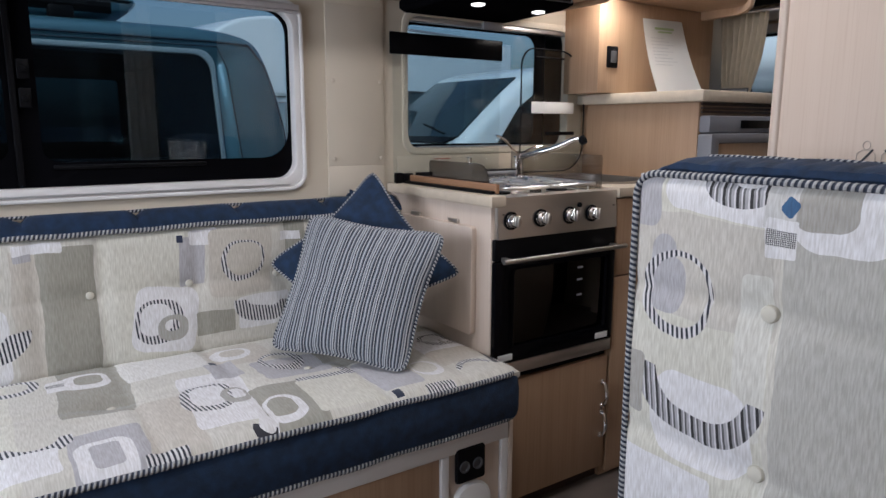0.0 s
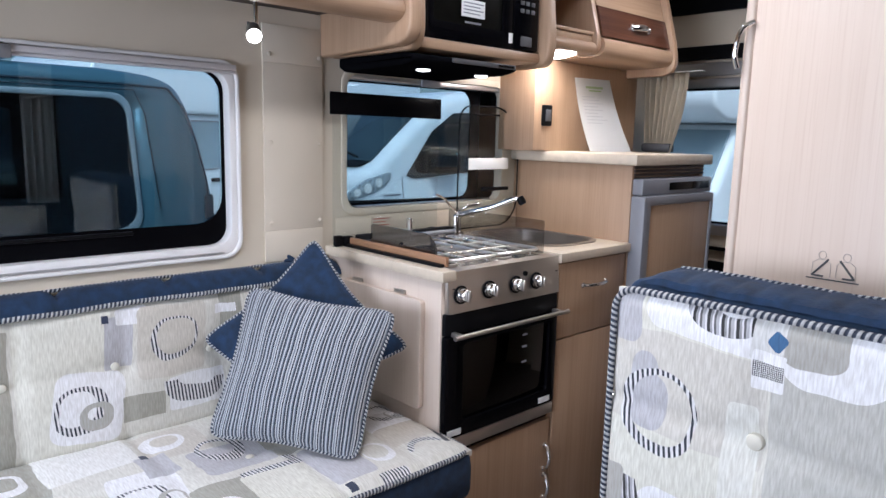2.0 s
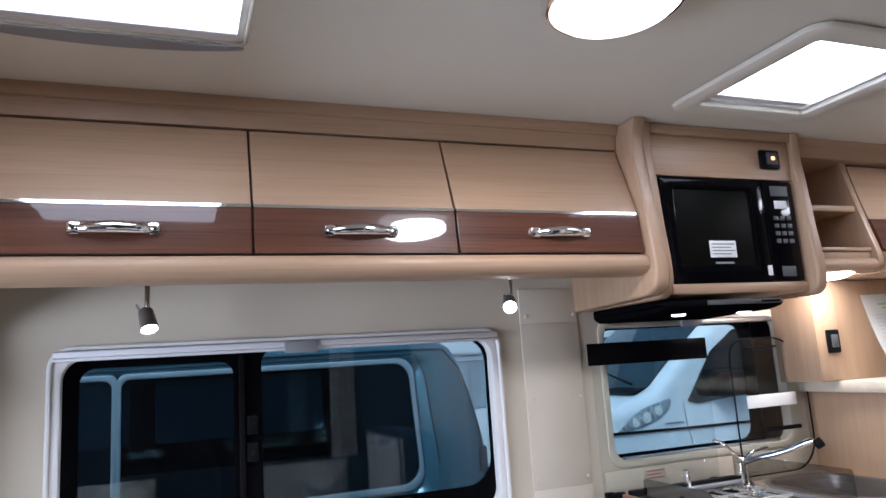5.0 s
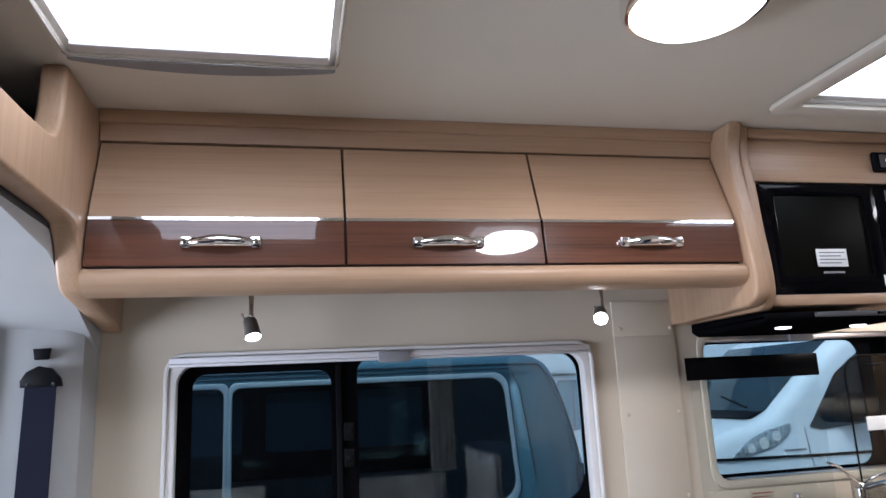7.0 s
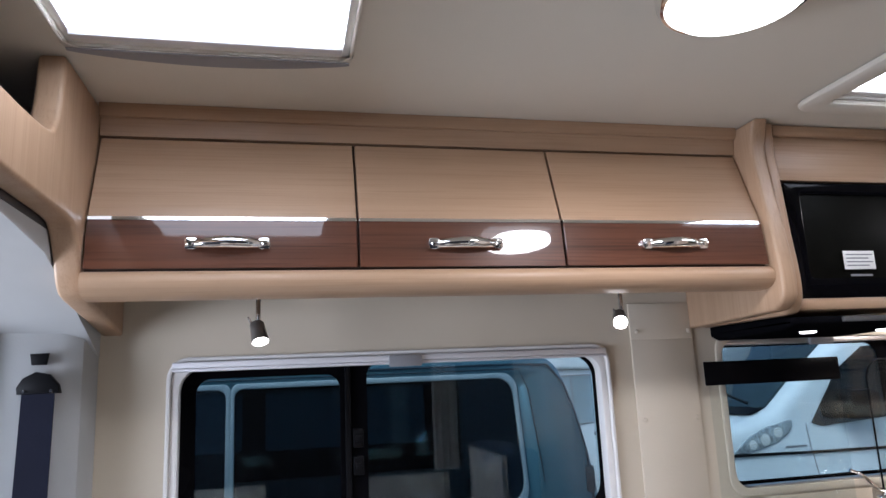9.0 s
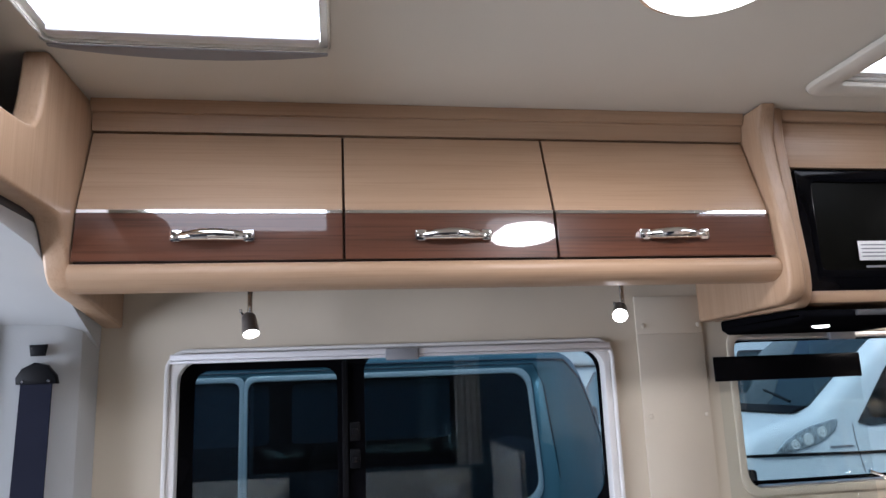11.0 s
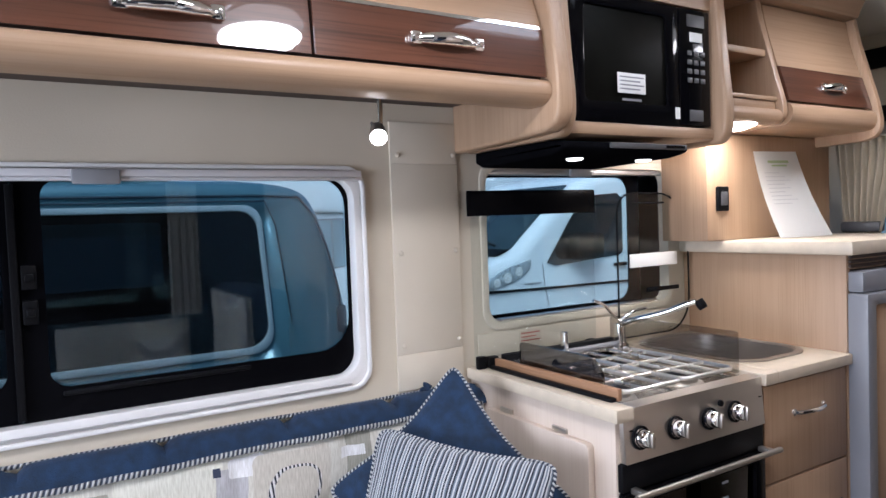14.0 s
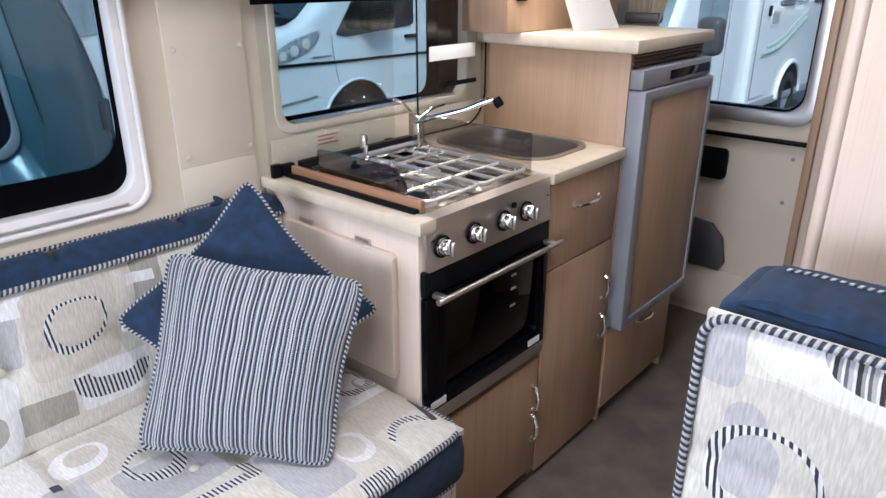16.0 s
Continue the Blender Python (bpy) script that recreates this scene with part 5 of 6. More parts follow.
CHAIR_MOTIFS = [
    ("fill", 0.10, 0.30, 0.14, 0.40, 0.01, 0, 0, CREAM), ("fill", 0.12, 0.53, 0.125, 0.075, 0.006, 0, 2, (0.62, 0.595, 0.54)), ("fill", 0.165, 0.655, 0.105, 0.048, 0.035, 0, 3, WHITE), ("fill", 0.02, 0.635, 0.032, 0.05, 0.02, 0, 0, LILAC),
    ("ring", 0.178, 0.690, 0.062, 0.066, 0.055, 0.020, 0, "bars"), ("fill", 0.062, 0.515, 0.022, 0.06, 0.02, 0, 0, LILAC), ("fill", 0.068, 0.50, 0.036, 0.045, 0.03, 0, 0, LILAC), ("ring", 0.088, 0.487, 0.063, 0.066, 0.055, 0.0125, 8, "stripes"),
    ("fill", 0.215, 0.42, 0.022, 0.12, 0.01, 0, 0, (0.74, 0.735, 0.68)), ("fill", 0.425, 0.30, 0.175, 0.40, 0.004, 0, 0, (0.50, 0.495, 0.46)),
    ("fill", 0.322, 0.655, 0.068, 0.077, 0.05, 0, 0, WHITE), ("fill", 0.296, 0.662, 0.038, 0.055, 0.024, 0, 0, GREYB), ("fill", 0.240, 0.65, 0.022, 0.045, 0.004, 0, 0, (0.66, 0.66, 0.65)), ("fill", 0.252, 0.637, 0.011, 0.012, 0.006, 0, 30, BLUE),
    ("fill", 0.244, 0.594, 0.022, 0.026, 0.003, 0, 0, WHITE), ("fill", 0.244, 0.594, 0.021, 0.0105, 0.002, 0, 0, "hatch"), ("fill", 0.51, 0.60, 0.05, 0.12, 0.01, 0, 0, BEIGE), ("ring", 0.50, 0.42, 0.06, 0.07, 0.05, 0.012, 0, "stripes"),
    ("fill", 0.14, 0.30, 0.085, 0.07, 0.05, 0, 0, WHITE), ("arc", 0.136, 0.371, 0.105, 0.095, 0.08, 0.026, 4, "bars"), ("fill", 0.08, 0.13, 0.09, 0.09, 0.01, 0, 0, WHITE),
    ("fill", 0.02, 0.33, 0.02, 0.05, 0.01, 0, 0, GREYB), ("fill", 0.40, 0.13, 0.14, 0.09, 0.03, 0, 0, CREAM),
]
M_SEATCLOTH = motif_fabric("printed_seat_cloth", SEAT_MOTIFS)
M_BACKCLOTH = motif_fabric("printed_back_cloth", BACK_MOTIFS)
M_CHAIRCLOTH = motif_fabric("printed_chair_cloth", CHAIR_MOTIFS)
M_BUTTON = plain("cream_button", (0.62, 0.59, 0.50), 0.8, vary=0.1, grain=0.4)


def wavy(a, b, n, amp, seed):
    a, b = Vector(a), Vector(b)
    return [a.lerp(b, k / n) + Vector([amp * noise.noise(Vector((k * 0.31, seed, i * 3.7))) for i in range(3)]) for k in range(n + 1)]


def sofa():
    L = BX1 - BX0
    c = thing("seat_cushion", (-0.77, 0.16, 0.358), "long printed bench cushion with navy border and twisted piping", "cushion")
    part("top", pad((BX0, BF, 0.468), (1, 0, 0), (0, 1, 0), L, 0.60, 0.030, [(0.17, 0.3), (0.62, 0.3), (1.07, 0.3)], [0.40, 0.66, 0.885, 1.14, 1.36], [0.30], 0.045, 0.0125, 0.012), M_SEATCLOTH, c, "cream and sage cloth with printed rings")
    bm = prism([(BF - 0.004, 0.366), (BF - 0.011, 0.385), (BF - 0.012, 0.44), (BF - 0.004, 0.474), (BF + 0.02, 0.4775), (0.46, 0.4775), (0.46, 0.3585), (BF + 0.01, 0.3585)], "x", BX0, BX1, 0.02, 3)
    part("border", bm, M_NAVY, c, "navy chenille border")
    for z, y in ((0.479, BF - 0.004), (0.362, BF - 0.002)):
        pts = wavy((BX0, y, z), (BX1 - 0.04, y, z), 40, 0.004, z) + [Vector((BX1 - 0.012, y + 0.012, z)), Vector((BX1 + 0.001, y + 0.04, z)), Vector((BX1 + 0.002, 0.002, z))]
        part("piping", tube(pts, 0.0065, 8), M_CORD, c, "black and white twisted piping")
    for k, u in enumerate((0.62, 1.07)):
        button(c, (BX0 + u, BF + 0.30, 0.488), (0, 0, 1), M_BUTTON, 0.010)
    b = thing("back_cushion", (-0.77, 0.47, 0.50), "long printed backrest cushion with a quilted navy top", "cushion")
    part("front", pad((BX0, 0.466, 0.487), (1, 0, 0), (0, 0, 1), L, 0.345, 0.026, [(0.18, 0.195), (0.632, 0.195), (0.865, 0.195), (1.10, 0.195)], [0.40, 0.52, 0.66, 0.885, 1.13], [0.195], 0.03, 0.0125, 0.006), M_BACKCLOTH, b, "cream and sage cloth with printed rings")
    # quilted navy top in five swollen lengths
    n = 110
    bm = bmesh.new()
    rows = []
    cuts = [BX0 + L * k / 6.0 for k in range(7)]
    for i in range(n + 1):
        x = BX0 + L * i / n
        d = min(abs(x - q) for q in cuts)
        s = 1 - 0.42 * math.exp(-(d / 0.012) ** 2) + 0.04 * noise.noise(Vector((x * 9, 0, 0)))
        row = []
        for k in range(9):
            a = math.pi * k / 8
            row.append(bm.verts.new((x, 0.474 - 0.034 * math.cos(a), 0.832 + 0.042 * s * math.sin(a) + 0.012 * (k / 8))))
        rows.append(row)
    for p, q in zip(rows, rows[1:]):
        for k in range(8):
            bm.faces.new((p[k], p[k + 1], q[k + 1], q[k]))
        bm.faces.new((p[8], p[0], q[0], q[8]))
    bm.faces.new(rows[0])
    bm.faces.new(rows[-1])
    part("top_roll", bm, M_NAVY, b, "quilted navy chenille top")
    part("piping", tube(wavy((BX0, 0.438, 0.833), (BX1 - 0.02, 0.438, 0.833), 40, 0.004, 2.0), 0.006, 8), M_CORD, b, "black and white twisted piping")
    part("piping", tube(wavy((BX0, 0.496, 0.874), (BX1 - 0.02, 0.496, 0.874), 40, 0.003, 5.0), 0.0045, 8), M_CORD, b, "black and white twisted piping")
    part("core", box((BX0, 0.474, 0.4885), (BX1 - 0.005, 0.503, 0.845), 0.006), M_NAVY, b)
    for u in (0.18, 0.632, 0.865, 1.10):
        button(b, (BX0 + u, 0.449, 0.682), (0, -1, 0), M_BUTTON, 0.0095)
    part("tie", tube(smooth_path([(-0.178, 0.488, 0.868), (-0.175, 0.478, 0.885), (-0.16, 0.478, 0.882), (-0.165, 0.485, 0.895), (-0.15, 0.48, 0.885)], 5), 0.005, 8), M_NAVY, b)


sofa()


def pillow(name, bl, br, tr, tl, puff, cloth, cord, label, pinch=0.05, n=26, tassel=True):
    bl, br, tr, tl = (Vector(p) for p in (bl, br, tr, tl))
    t = thing(name, tuple(bl.lerp(br, 0.5)), label, "pillow")
    N = (br - bl).cross(tl - bl).normalized()
    C = (bl + br + tr + tl) / 4

    def at(u, v):
        # edges bow inwards between the corners
        uu = u + pinch * (0.5 - u) * 2 * math.sin(math.pi * v) * 0.5 * abs(2 * u - 1)
        vv = v + pinch * (0.5 - v) * 2 * math.sin(math.pi * u) * 0.5 * abs(2 * v - 1)
        # rounded tips
        c = 0.075 * (abs(2 * u - 1) * abs(2 * v - 1)) ** 7
        return bl.lerp(br, uu).lerp(tl.lerp(tr, uu), vv).lerp(C, c)

    def shell(sign, bm, lay):
        rows = []
        for j in range(n + 1):
            row = []
            for i in range(n + 1):
                u, v = i / n, j / n
                e = max(0.0, math.sin(math.pi * u)) ** 0.5 * max(0.0, math.sin(math.pi * v)) ** 0.5
                h = puff * e * (1 + 0.10 * noise.noise(Vector((u * 3.1, v * 3.1, sign * 2.0 + puff * 50)))) + 0.007 * e * noise.noise(Vector((u * 9, v * 5, sign))) * (1 + 1.5 * abs(2 * v - 1) ** 3)
                row.append((bm.verts.new(at(u, v) + N * sign * h), (u * (br - bl).length, v * (tl - bl).length)))
            rows.append(row)
        for j in range(n):
            for i in range(n):
                q = (rows[j][i], rows[j][i + 1], rows[j + 1][i + 1], rows[j + 1][i])
                f = bm.faces.new([a for a, _ in q])
                for l, (_, c) in zip(f.loops, q):
                    l[lay].uv = c
    bm = bmesh.new()
    lay = bm.loops.layers.uv.new("UVMap")
    shell(1, bm, lay)
    shell(-1, bm, lay)
    bmesh.ops.remove_doubles(bm, verts=bm.verts, dist=1e-4)
    part("cover", bm, cloth, t)
    edge = [at(k / n, 0) for k in range(n)] + [at(1, k / n) for k in range(n)] + [at(1 - k / n, 1) for k in range(n)] + [at(0, 1 - k / n) for k in range(n)]
    part("piping", tube(edge, 0.0036, 8, True), cord, t, "black and white twisted piping")
    return t


def striped_cloth():
    m, nt, b = nodes_of("striped_chenille")
    uvn = put(nt, "ShaderNodeUVMap")
    uvn.uv_map = "UVMap"
    sep = put(nt, "ShaderNodeSeparateXYZ")
    nt.links.new(uvn.outputs[0], sep.inputs[0])
    w = noise_of(nt, 6.0)

    def ma(op, a, c):
        k = put(nt, "ShaderNodeMath")
        k.operation = op
        for i, v in ((0, a), (1, c)):
            if isinstance(v, bpy.types.NodeSocket):
                nt.links.new(v, k.inputs[i])
            else:
                k.inputs[i].default_value = v
        return k.outputs[0]
    u = ma("ADD", sep.outputs[0], ma("MULTIPLY", w, 0.012))
    f = ma("FRACT", ma("MULTIPLY", u, 1 / 0.046), 0)
    cr = put(nt, "ShaderNodeValToRGB")
    cr.color_ramp.interpolation = "LINEAR"
    dark, mid, pale = (0.016, 0.021, 0.036), (0.135, 0.165, 0.205), (0.56, 0.575, 0.585)
    line = (dark, pale, mid, dark, pale, dark, mid, pale, mid, dark, pale, mid, dark, pale, mid, pale)
    while len(cr.color_ramp.elements) < 2 * len(line):
        cr.color_ramp.elements.new(0.5)
    for k, c in enumerate(line):
        for h, at in ((0, k + (0.05 if c is dark else 0.25)), (1, k + (0.95 if c is dark else 0.75))):
            e = cr.color_ramp.elements[2 * k + h]
            e.position, e.color = at / len(line), rgb(c)
    nt.links.new(f, cr.inputs[0])
    fuzz = noise_of(nt, 420.0, (1, 1, 1), 2.0)
    nt.links.new(blend(nt, 1.0, cr.outputs[0], blend(nt, fuzz, (0.62, 0.63, 0.65), (1.0, 0.99, 0.98)), "MULTIPLY"), b.inputs["Base Color"])
    b.inputs["Roughness"].default_value = 0.9
    b.inputs["Sheen Weight"].default_value = 0.25
    ridge = ma("SINE", ma("MULTIPLY", u, 2 * math.pi * 4 / 0.046), 0)
    bump(nt, b, ma("ADD", ridge, fuzz), 0.35, 0.0015)
    return m


M_STRIPED = striped_cloth()
pillow("navy_pillow", (-0.3675, 0.193, 0.512), (-0.035, 0.083, 0.700), (-0.156, 0.360, 0.972), (-0.452, 0.440, 0.714), 0.042, M_NAVY, M_CORD, "plain navy chenille pillow stood on its corner in the bench end", 0.16)
pillow("striped_pillow", (-0.522, 0.262, 0.530), (-0.291, -0.030, 0.502), (-0.137, 0.018, 0.826), (-0.350, 0.367, 0.858), 0.058, M_STRIPED, M_CORD, "navy and white striped pillow leaning on the navy pillow", 0.09)


# ---- the forward seat and the washroom partition ----
def chair():
    t = thing("travel_seat", (-0.09, -0.94, 0), "upright printed seat backrest with navy sides and twisted piping", "seat")
    y0, y1, z0, z1 = -0.625, -1.22, 0.352, 1.015
    part("front", pad((-0.175, y0, z0), (0, -1, 0), (0, 0, 1), y0 - y1, z1 - z0, 0.022, [(0.232, 0.487), (0.232, 0.255), (0.52, 0.487), (0.52, 0.255)], [0.236], [0.49, 0.255], 0.03, 0.0125, 0.012), M_CHAIRCLOTH, t, "cream and grey cloth with printed rings")
    bm = box((-0.168, y1, z0 - 0.01), (-0.02, y0, z1 + 0.012), 0.022, 4)
    part("border", bm, M_NAVY, t, "navy chenille border")
    r = 0.035
    path = [(-0.192, y0 - 0.001, z0)]
    path += [(-0.192, y0 - r + r * math.cos(radians(a)), z1 - r + r * math.sin(radians(a)) + 0.002) for a in range(0, 91, 15)]
    path += [(-0.192, y1, z1 + 0.002)]
    pts = []
    for a, b in zip(path, path[1:]):
        k = max(1, int((Vector(b) - Vector(a)).length / 0.02))
        pts += [Vector(a).lerp(Vector(b), i / k) for i in range(k)]
    part("piping", tube(pts + [Vector(path[-1])], 0.0054, 8), M_CORD, t, "black and white twisted piping")
    part("piping", tube(wavy((-0.03, y0 - 0.03, z1 + 0.011), (-0.03, y1, z1 + 0.011), 24, 0.002, 1.0), 0.0028, 8), M_CORD, t)
    for z in (0.487, 0.255):
        button(t, (-0.190, y0 - 0.232, z0 + z), (-1, 0, 0), M_BUTTON, 0.0125)
    # quilted top in short swollen lengths
    n = 130
    bm = bmesh.new()
    rows = []
    for i in range(n + 1):
        y = y0 - 0.022 + (y1 - y0 + 0.022) * i / n
        d = abs(((y0 - y) / 0.036) % 1 - 0.5) * 0.036
        w = 1 - 0.10 * math.exp(-(d / 0.006) ** 2)
        end = min(1.0, math.sqrt((i + 0.4) / 7))
        rows.append([bm.verts.new((-0.097 - 0.066 * math.cos(math.pi * k / 10), y, z1 + 0.008 + 0.019 * w * end * math.sin(math.pi * k / 10) ** 0.6 + 0.003 * noise.noise(Vector((y * 30, k * 0.7, 2))))) for k in range(11)])
    for p, q in zip(rows, rows[1:]):
        for k in range(10):
            bm.faces.new((p[k], p[k + 1], q[k + 1], q[k]))
        bm.faces.new((p[10], p[0], q[0], q[10]))
    bm.faces.new(rows[0])
    bm.faces.new(rows[-1])
    part("top_roll", bm, M_NAVY, t, "quilted navy chenille top")
    part("base", box((-0.19, y1, 0.0), (0.05, y0 - 0.02, z0 - 0.0105), 0.01), M_PALE_WOOD, t)
    part("stitching", tube(wavy((-0.075, y0 - 0.045, z1 + 0.027), (-0.075, y1, z1 + 0.027), 30, 0.002, 4.0), 0.0022, 6), M_CORD, t, "pale stitched seam")
    # the seat stands a little forward of the partition
    for ob in t.children:
        ob.data.transform(Matrix.Translation((-0.048, -0.016, 0)))


chair()


def washroom():
    t = thing("washroom_cubicle", (0.6, -1.05, 0), "pale beech washroom partition from floor to ceiling", "partition", kind="structure")
    pale = M_PARTITION
    part("front_panel", box((0.10, NY + 0.002, 0.0), (0.118, -0.672, CZ - 0.002), 0.001), pale, t)
    part("edge_trim", prism(rounded(0.098, 0.124, -0.6715, -0.652, 0.008, 3), "z", 0.0, CZ - 0.002), pale, t, "rounded pale edge trim")
    part("side_panel", box((0.119, -0.672, 0.0), (0.75, -0.656, CZ - 0.002), 0.001), pale, t)
    hook = part("hook", tube(smooth_path([(0.094, -0.672, 1.455), (0.082, -0.655, 1.44), (0.08, -0.648, 1.40), (0.086, -0.652, 1.375)], 6), 0.0045, 10), M_CHROME, t, "curved chrome catch")
    # the seat-belt sign, drawn as plain strokes
    s = solid("seat_belt_sign", joined(((0.0985, -0.882, 1.0165), (0.0998, -0.800, 1.0185)), bevel=0), M_DARKGREY, "small line-drawn seat belt sign on the partition", "sign")
    thin = plain("pale_print", (0.42, 0.36, 0.31), 0.7, grain=0)
    for y, d in ((-0.823, 1), (-0.861, -1)):
        part("belt_stroke", tube([(0.0992, y + d * 0.014, 1.023), (0.0992, y - d * 0.010, 1.052)], 0.0017, 6), M_DARKGREY, s)
        part("belt_stroke", tube([(0.0992, y + d * 0.014, 1.023), (0.0992, y - d * 0.004, 1.0225)], 0.0017, 6), M_DARKGREY, s)
        part("figure_outline", tube([(0.0992, y - 0.015, 1.022), (0.0992, y - 0.014, 1.045), (0.0992, y - 0.006, 1.051), (0.0992, y + 0.006, 1.051), (0.0992, y + 0.014, 1.045), (0.0992, y + 0.015, 1.022)], 0.0006, 5), thin, s)
        part("figure_outline", tube([(0.0992, y + 0.006 * math.cos(a * 0.5236), 1.0585 + 0.0068 * math.sin(a * 0.5236)) for a in range(12)], 0.0006, 5, True), thin, s)


M_PARTITION = wood("pale_partition", (0.66, 0.545, 0.45), (0.58, 0.455, 0.36), "z", 0.42, 0.0, 0.6)
washroom()


# ---- the cab end ----
def cab_end():
    t = thing("overcab_shelf", (-1.75, -0.45, 1.62), "dark open shelf over the cab", "shelf")
    part("shelf_floor", box((-2.3, NY + 0.003, 1.645), (-1.5725, WY - 0.003, 1.66), 0.002), M_DARKGREY, t)
    part("recess_back", box((-2.32, NY + 0.003, 1.645), (-2.3005, WY - 0.003, CZ - 0.003), 0), M_BLACK, t)
    solid("cab_headlining", prism([(NY + 0.003, 1.63), (-0.15, 1.63), (0.10, 1.60), (0.30, 1.52), (WY - 0.002, 1.43), (WY - 0.002, 1.644), (NY + 0.003, 1.644)], "x", -2.6, -1.5735), M_GREYTRIM, "grey moulded headlining over the cab door", "trim", kind="structure")
    p = thing("belt_pillar", (-1.68, 0.46, 0), "grey moulded door pillar with a seat belt", "pillar", kind="structure")
    part("trim", prism([(-1.80, 0.40), (-1.78, 0.385), (-1.62, 0.395), (-1.585, 0.42), (-1.575, WY - 0.002), (-1.82, WY - 0.002)], "z", 0.4, 1.53), M_GREYTRIM, p)
    b = thing("seat_belt", (-1.655, 0.39, 0.6), "black seat belt on its pillar anchor", "seat belt")
    part("anchor_cover", prism([(x, z) for x, z in ((-1.694, 1.352), (-1.696, 1.366), (-1.685, 1.385), (-1.66, 1.398), (-1.635, 1.392), (-1.616, 1.37), (-1.612, 1.352))], "y", 0.362, 0.384, 0.004), M_BLACK, b)
    part("adjuster", prism([(-1.672, 1.412), (-1.676, 1.436), (-1.640, 1.437), (-1.644, 1.412)], "y", 0.370, 0.384, 0.003), M_BLACK, b)
    for x in (-1.68, -1.628):
        part("screw", lathe([(0.004, 0), (0.003, 0.002), (0, 0.0022)], (x, 0.3615, 1.358), (0, -1, 0), 10), M_CHROME, b)
    part("webbing", prism([(-1.685, 1.352), (-1.622, 1.352), (-1.630, 0.55), (-1.70, 0.55)], "y", 0.366, 0.369), plain("belt_webbing", (0.010, 0.011, 0.02), 0.9, vary=0.2, grain=0.5, grain_scale=400, spec=0.1), b)
    part("door_seal", tube(smooth_path([(-1.765, 0.37, 0.5), (-1.765, 0.37, 1.40), (-1.78, 0.36, 1.46), (-1.83, 0.33, 1.49)], 6), 0.012, 10), M_BLACK, p, "black rubber door seal")


cab_end()


# ---- the rear end ----
RX = 1.80


def rear_end():
    t = tagged(new("door_1"), "cream-lined rear door with a tall window and moulded pocket", "door", kind="structure")
    hole = (-0.225, 0.50, 0.87, 1.50)
    part("lining", wall_with_holes("x", RX, RX + 0.05, (-0.26, 0.0), (WY - 0.001, CZ - 0.001), [hole]), M_WALL, t, "cream padded lining")
    part("window_frame", ring(rounded(hole[0] - 0.03, hole[1] + 0.005, hole[2] - 0.03, hole[3] + 0.02, 0.08), rounded(hole[0] + 0.02, hole[1] - 0.02, hole[2] + 0.02, hole[3] - 0.02, 0.07), "x", RX - 0.02, RX + 0.03, 0.006), M_ALU, t, "grey window frame")
    p = part("pane", box((RX + 0.031, hole[0] - 0.01, hole[2] - 0.01), (RX + 0.036, hole[1] + 0.005, hole[3] + 0.01), 0), M_REAR, t)
    part("gasket", ring(rounded(hole[0] + 0.012, hole[1] - 0.012, hole[2] + 0.012, hole[3] - 0.012, 0.072), rounded(hole[0] + 0.028, hole[1] - 0.028, hole[2] + 0.028, hole[3] - 0.028, 0.065), "x", RX - 0.004, RX + 0.0305, 0.002), M_RUBBER, t, "black rubber gasket")
    p.visible_shadow = False
    part("sill", box((RX - 0.03, hole[0] - 0.02, 0.775), (RX - 0.001, 0.46, 0.79), 0.004), M_RUBBER, t)
    part("handle_recess", prism(rounded(0.03, 0.20, 0.60, 0.725, 0.02, 3), "x", RX - 0.022, RX - 0.001, 0.005), M_BLACK, t, "black grab handle recess")
    part("pocket", prism([(0.30, 0.23), (0.0, 0.22), (-0.02, 0.26), (0.0, 0.36), (0.05, 0.415), (0.12, 0.425), (0.30, 0.42)], "x", RX - 0.03, RX - 0.001, 0.01), M_DARKGREY, t, "dark grey moulded door pocket")
    part("lower_panel", box((RX - 0.012, -0.22, 0.04), (RX - 0.001, 0.46, 0.215), 0.006), M_WALL, t)
    part("seal", box((RX - 0.01, -0.275, 0.0), (RX + 0.04, -0.261, CZ - 0.001), 0.004), M_GREY, t)
    for y, z in ((-0.19, 0.55), (-0.2, 0.72)):
        part("clip", lathe([(0.008, 0), (0.006, 0.003), (0, 0.0035)], (RX - 0.0005, y, z), (-1, 0, 0), 12), M_GREY, t)
    for k, (z0, z1) in enumerate(((1.80, 1.875), (1.60, 1.66))):
        solid("blind_band", box((RX - 0.03, -0.25, z0), (RX - 0.0105, 0.48, z1), 0.004), M_BLACK, "dark band of the rolled rear blind", "blind", "rear blind bands")
    solid("blind_cassette", box((RX - 0.05, -0.25, 1.53), (RX - 0.0105, 0.48, 1.585), 0.01), M_ALU, "grey blind cassette over the rear window", "blind")
    solid("wall_east", box((RX + 0.02, NY, 0.0), (RX + 0.07, -0.62, CZ - 0.001), 0), M_WALL, "beige rear wall lining", "wall", kind="structure")
    w = solid("wardrobe_panel", box((1.66, -0.62, 0.0), (RX + 0.019, -0.285, CZ - 0.002), 0.004), M_PARTITION, "pale beech wardrobe side by the rear door", "panel")
    part("edge_trim", box((1.64, -0.30, 0.0), (1.6595, -0.272, CZ - 0.002), 0.005), M_WOOD_V, w)
    # gathered curtain
    c = thing("curtain", (1.43, 0.28, 1.19), "cream gathered curtain hung beside the rear window", "curtain")
    n, m = 72, 24
    bm = bmesh.new()
    rows = []
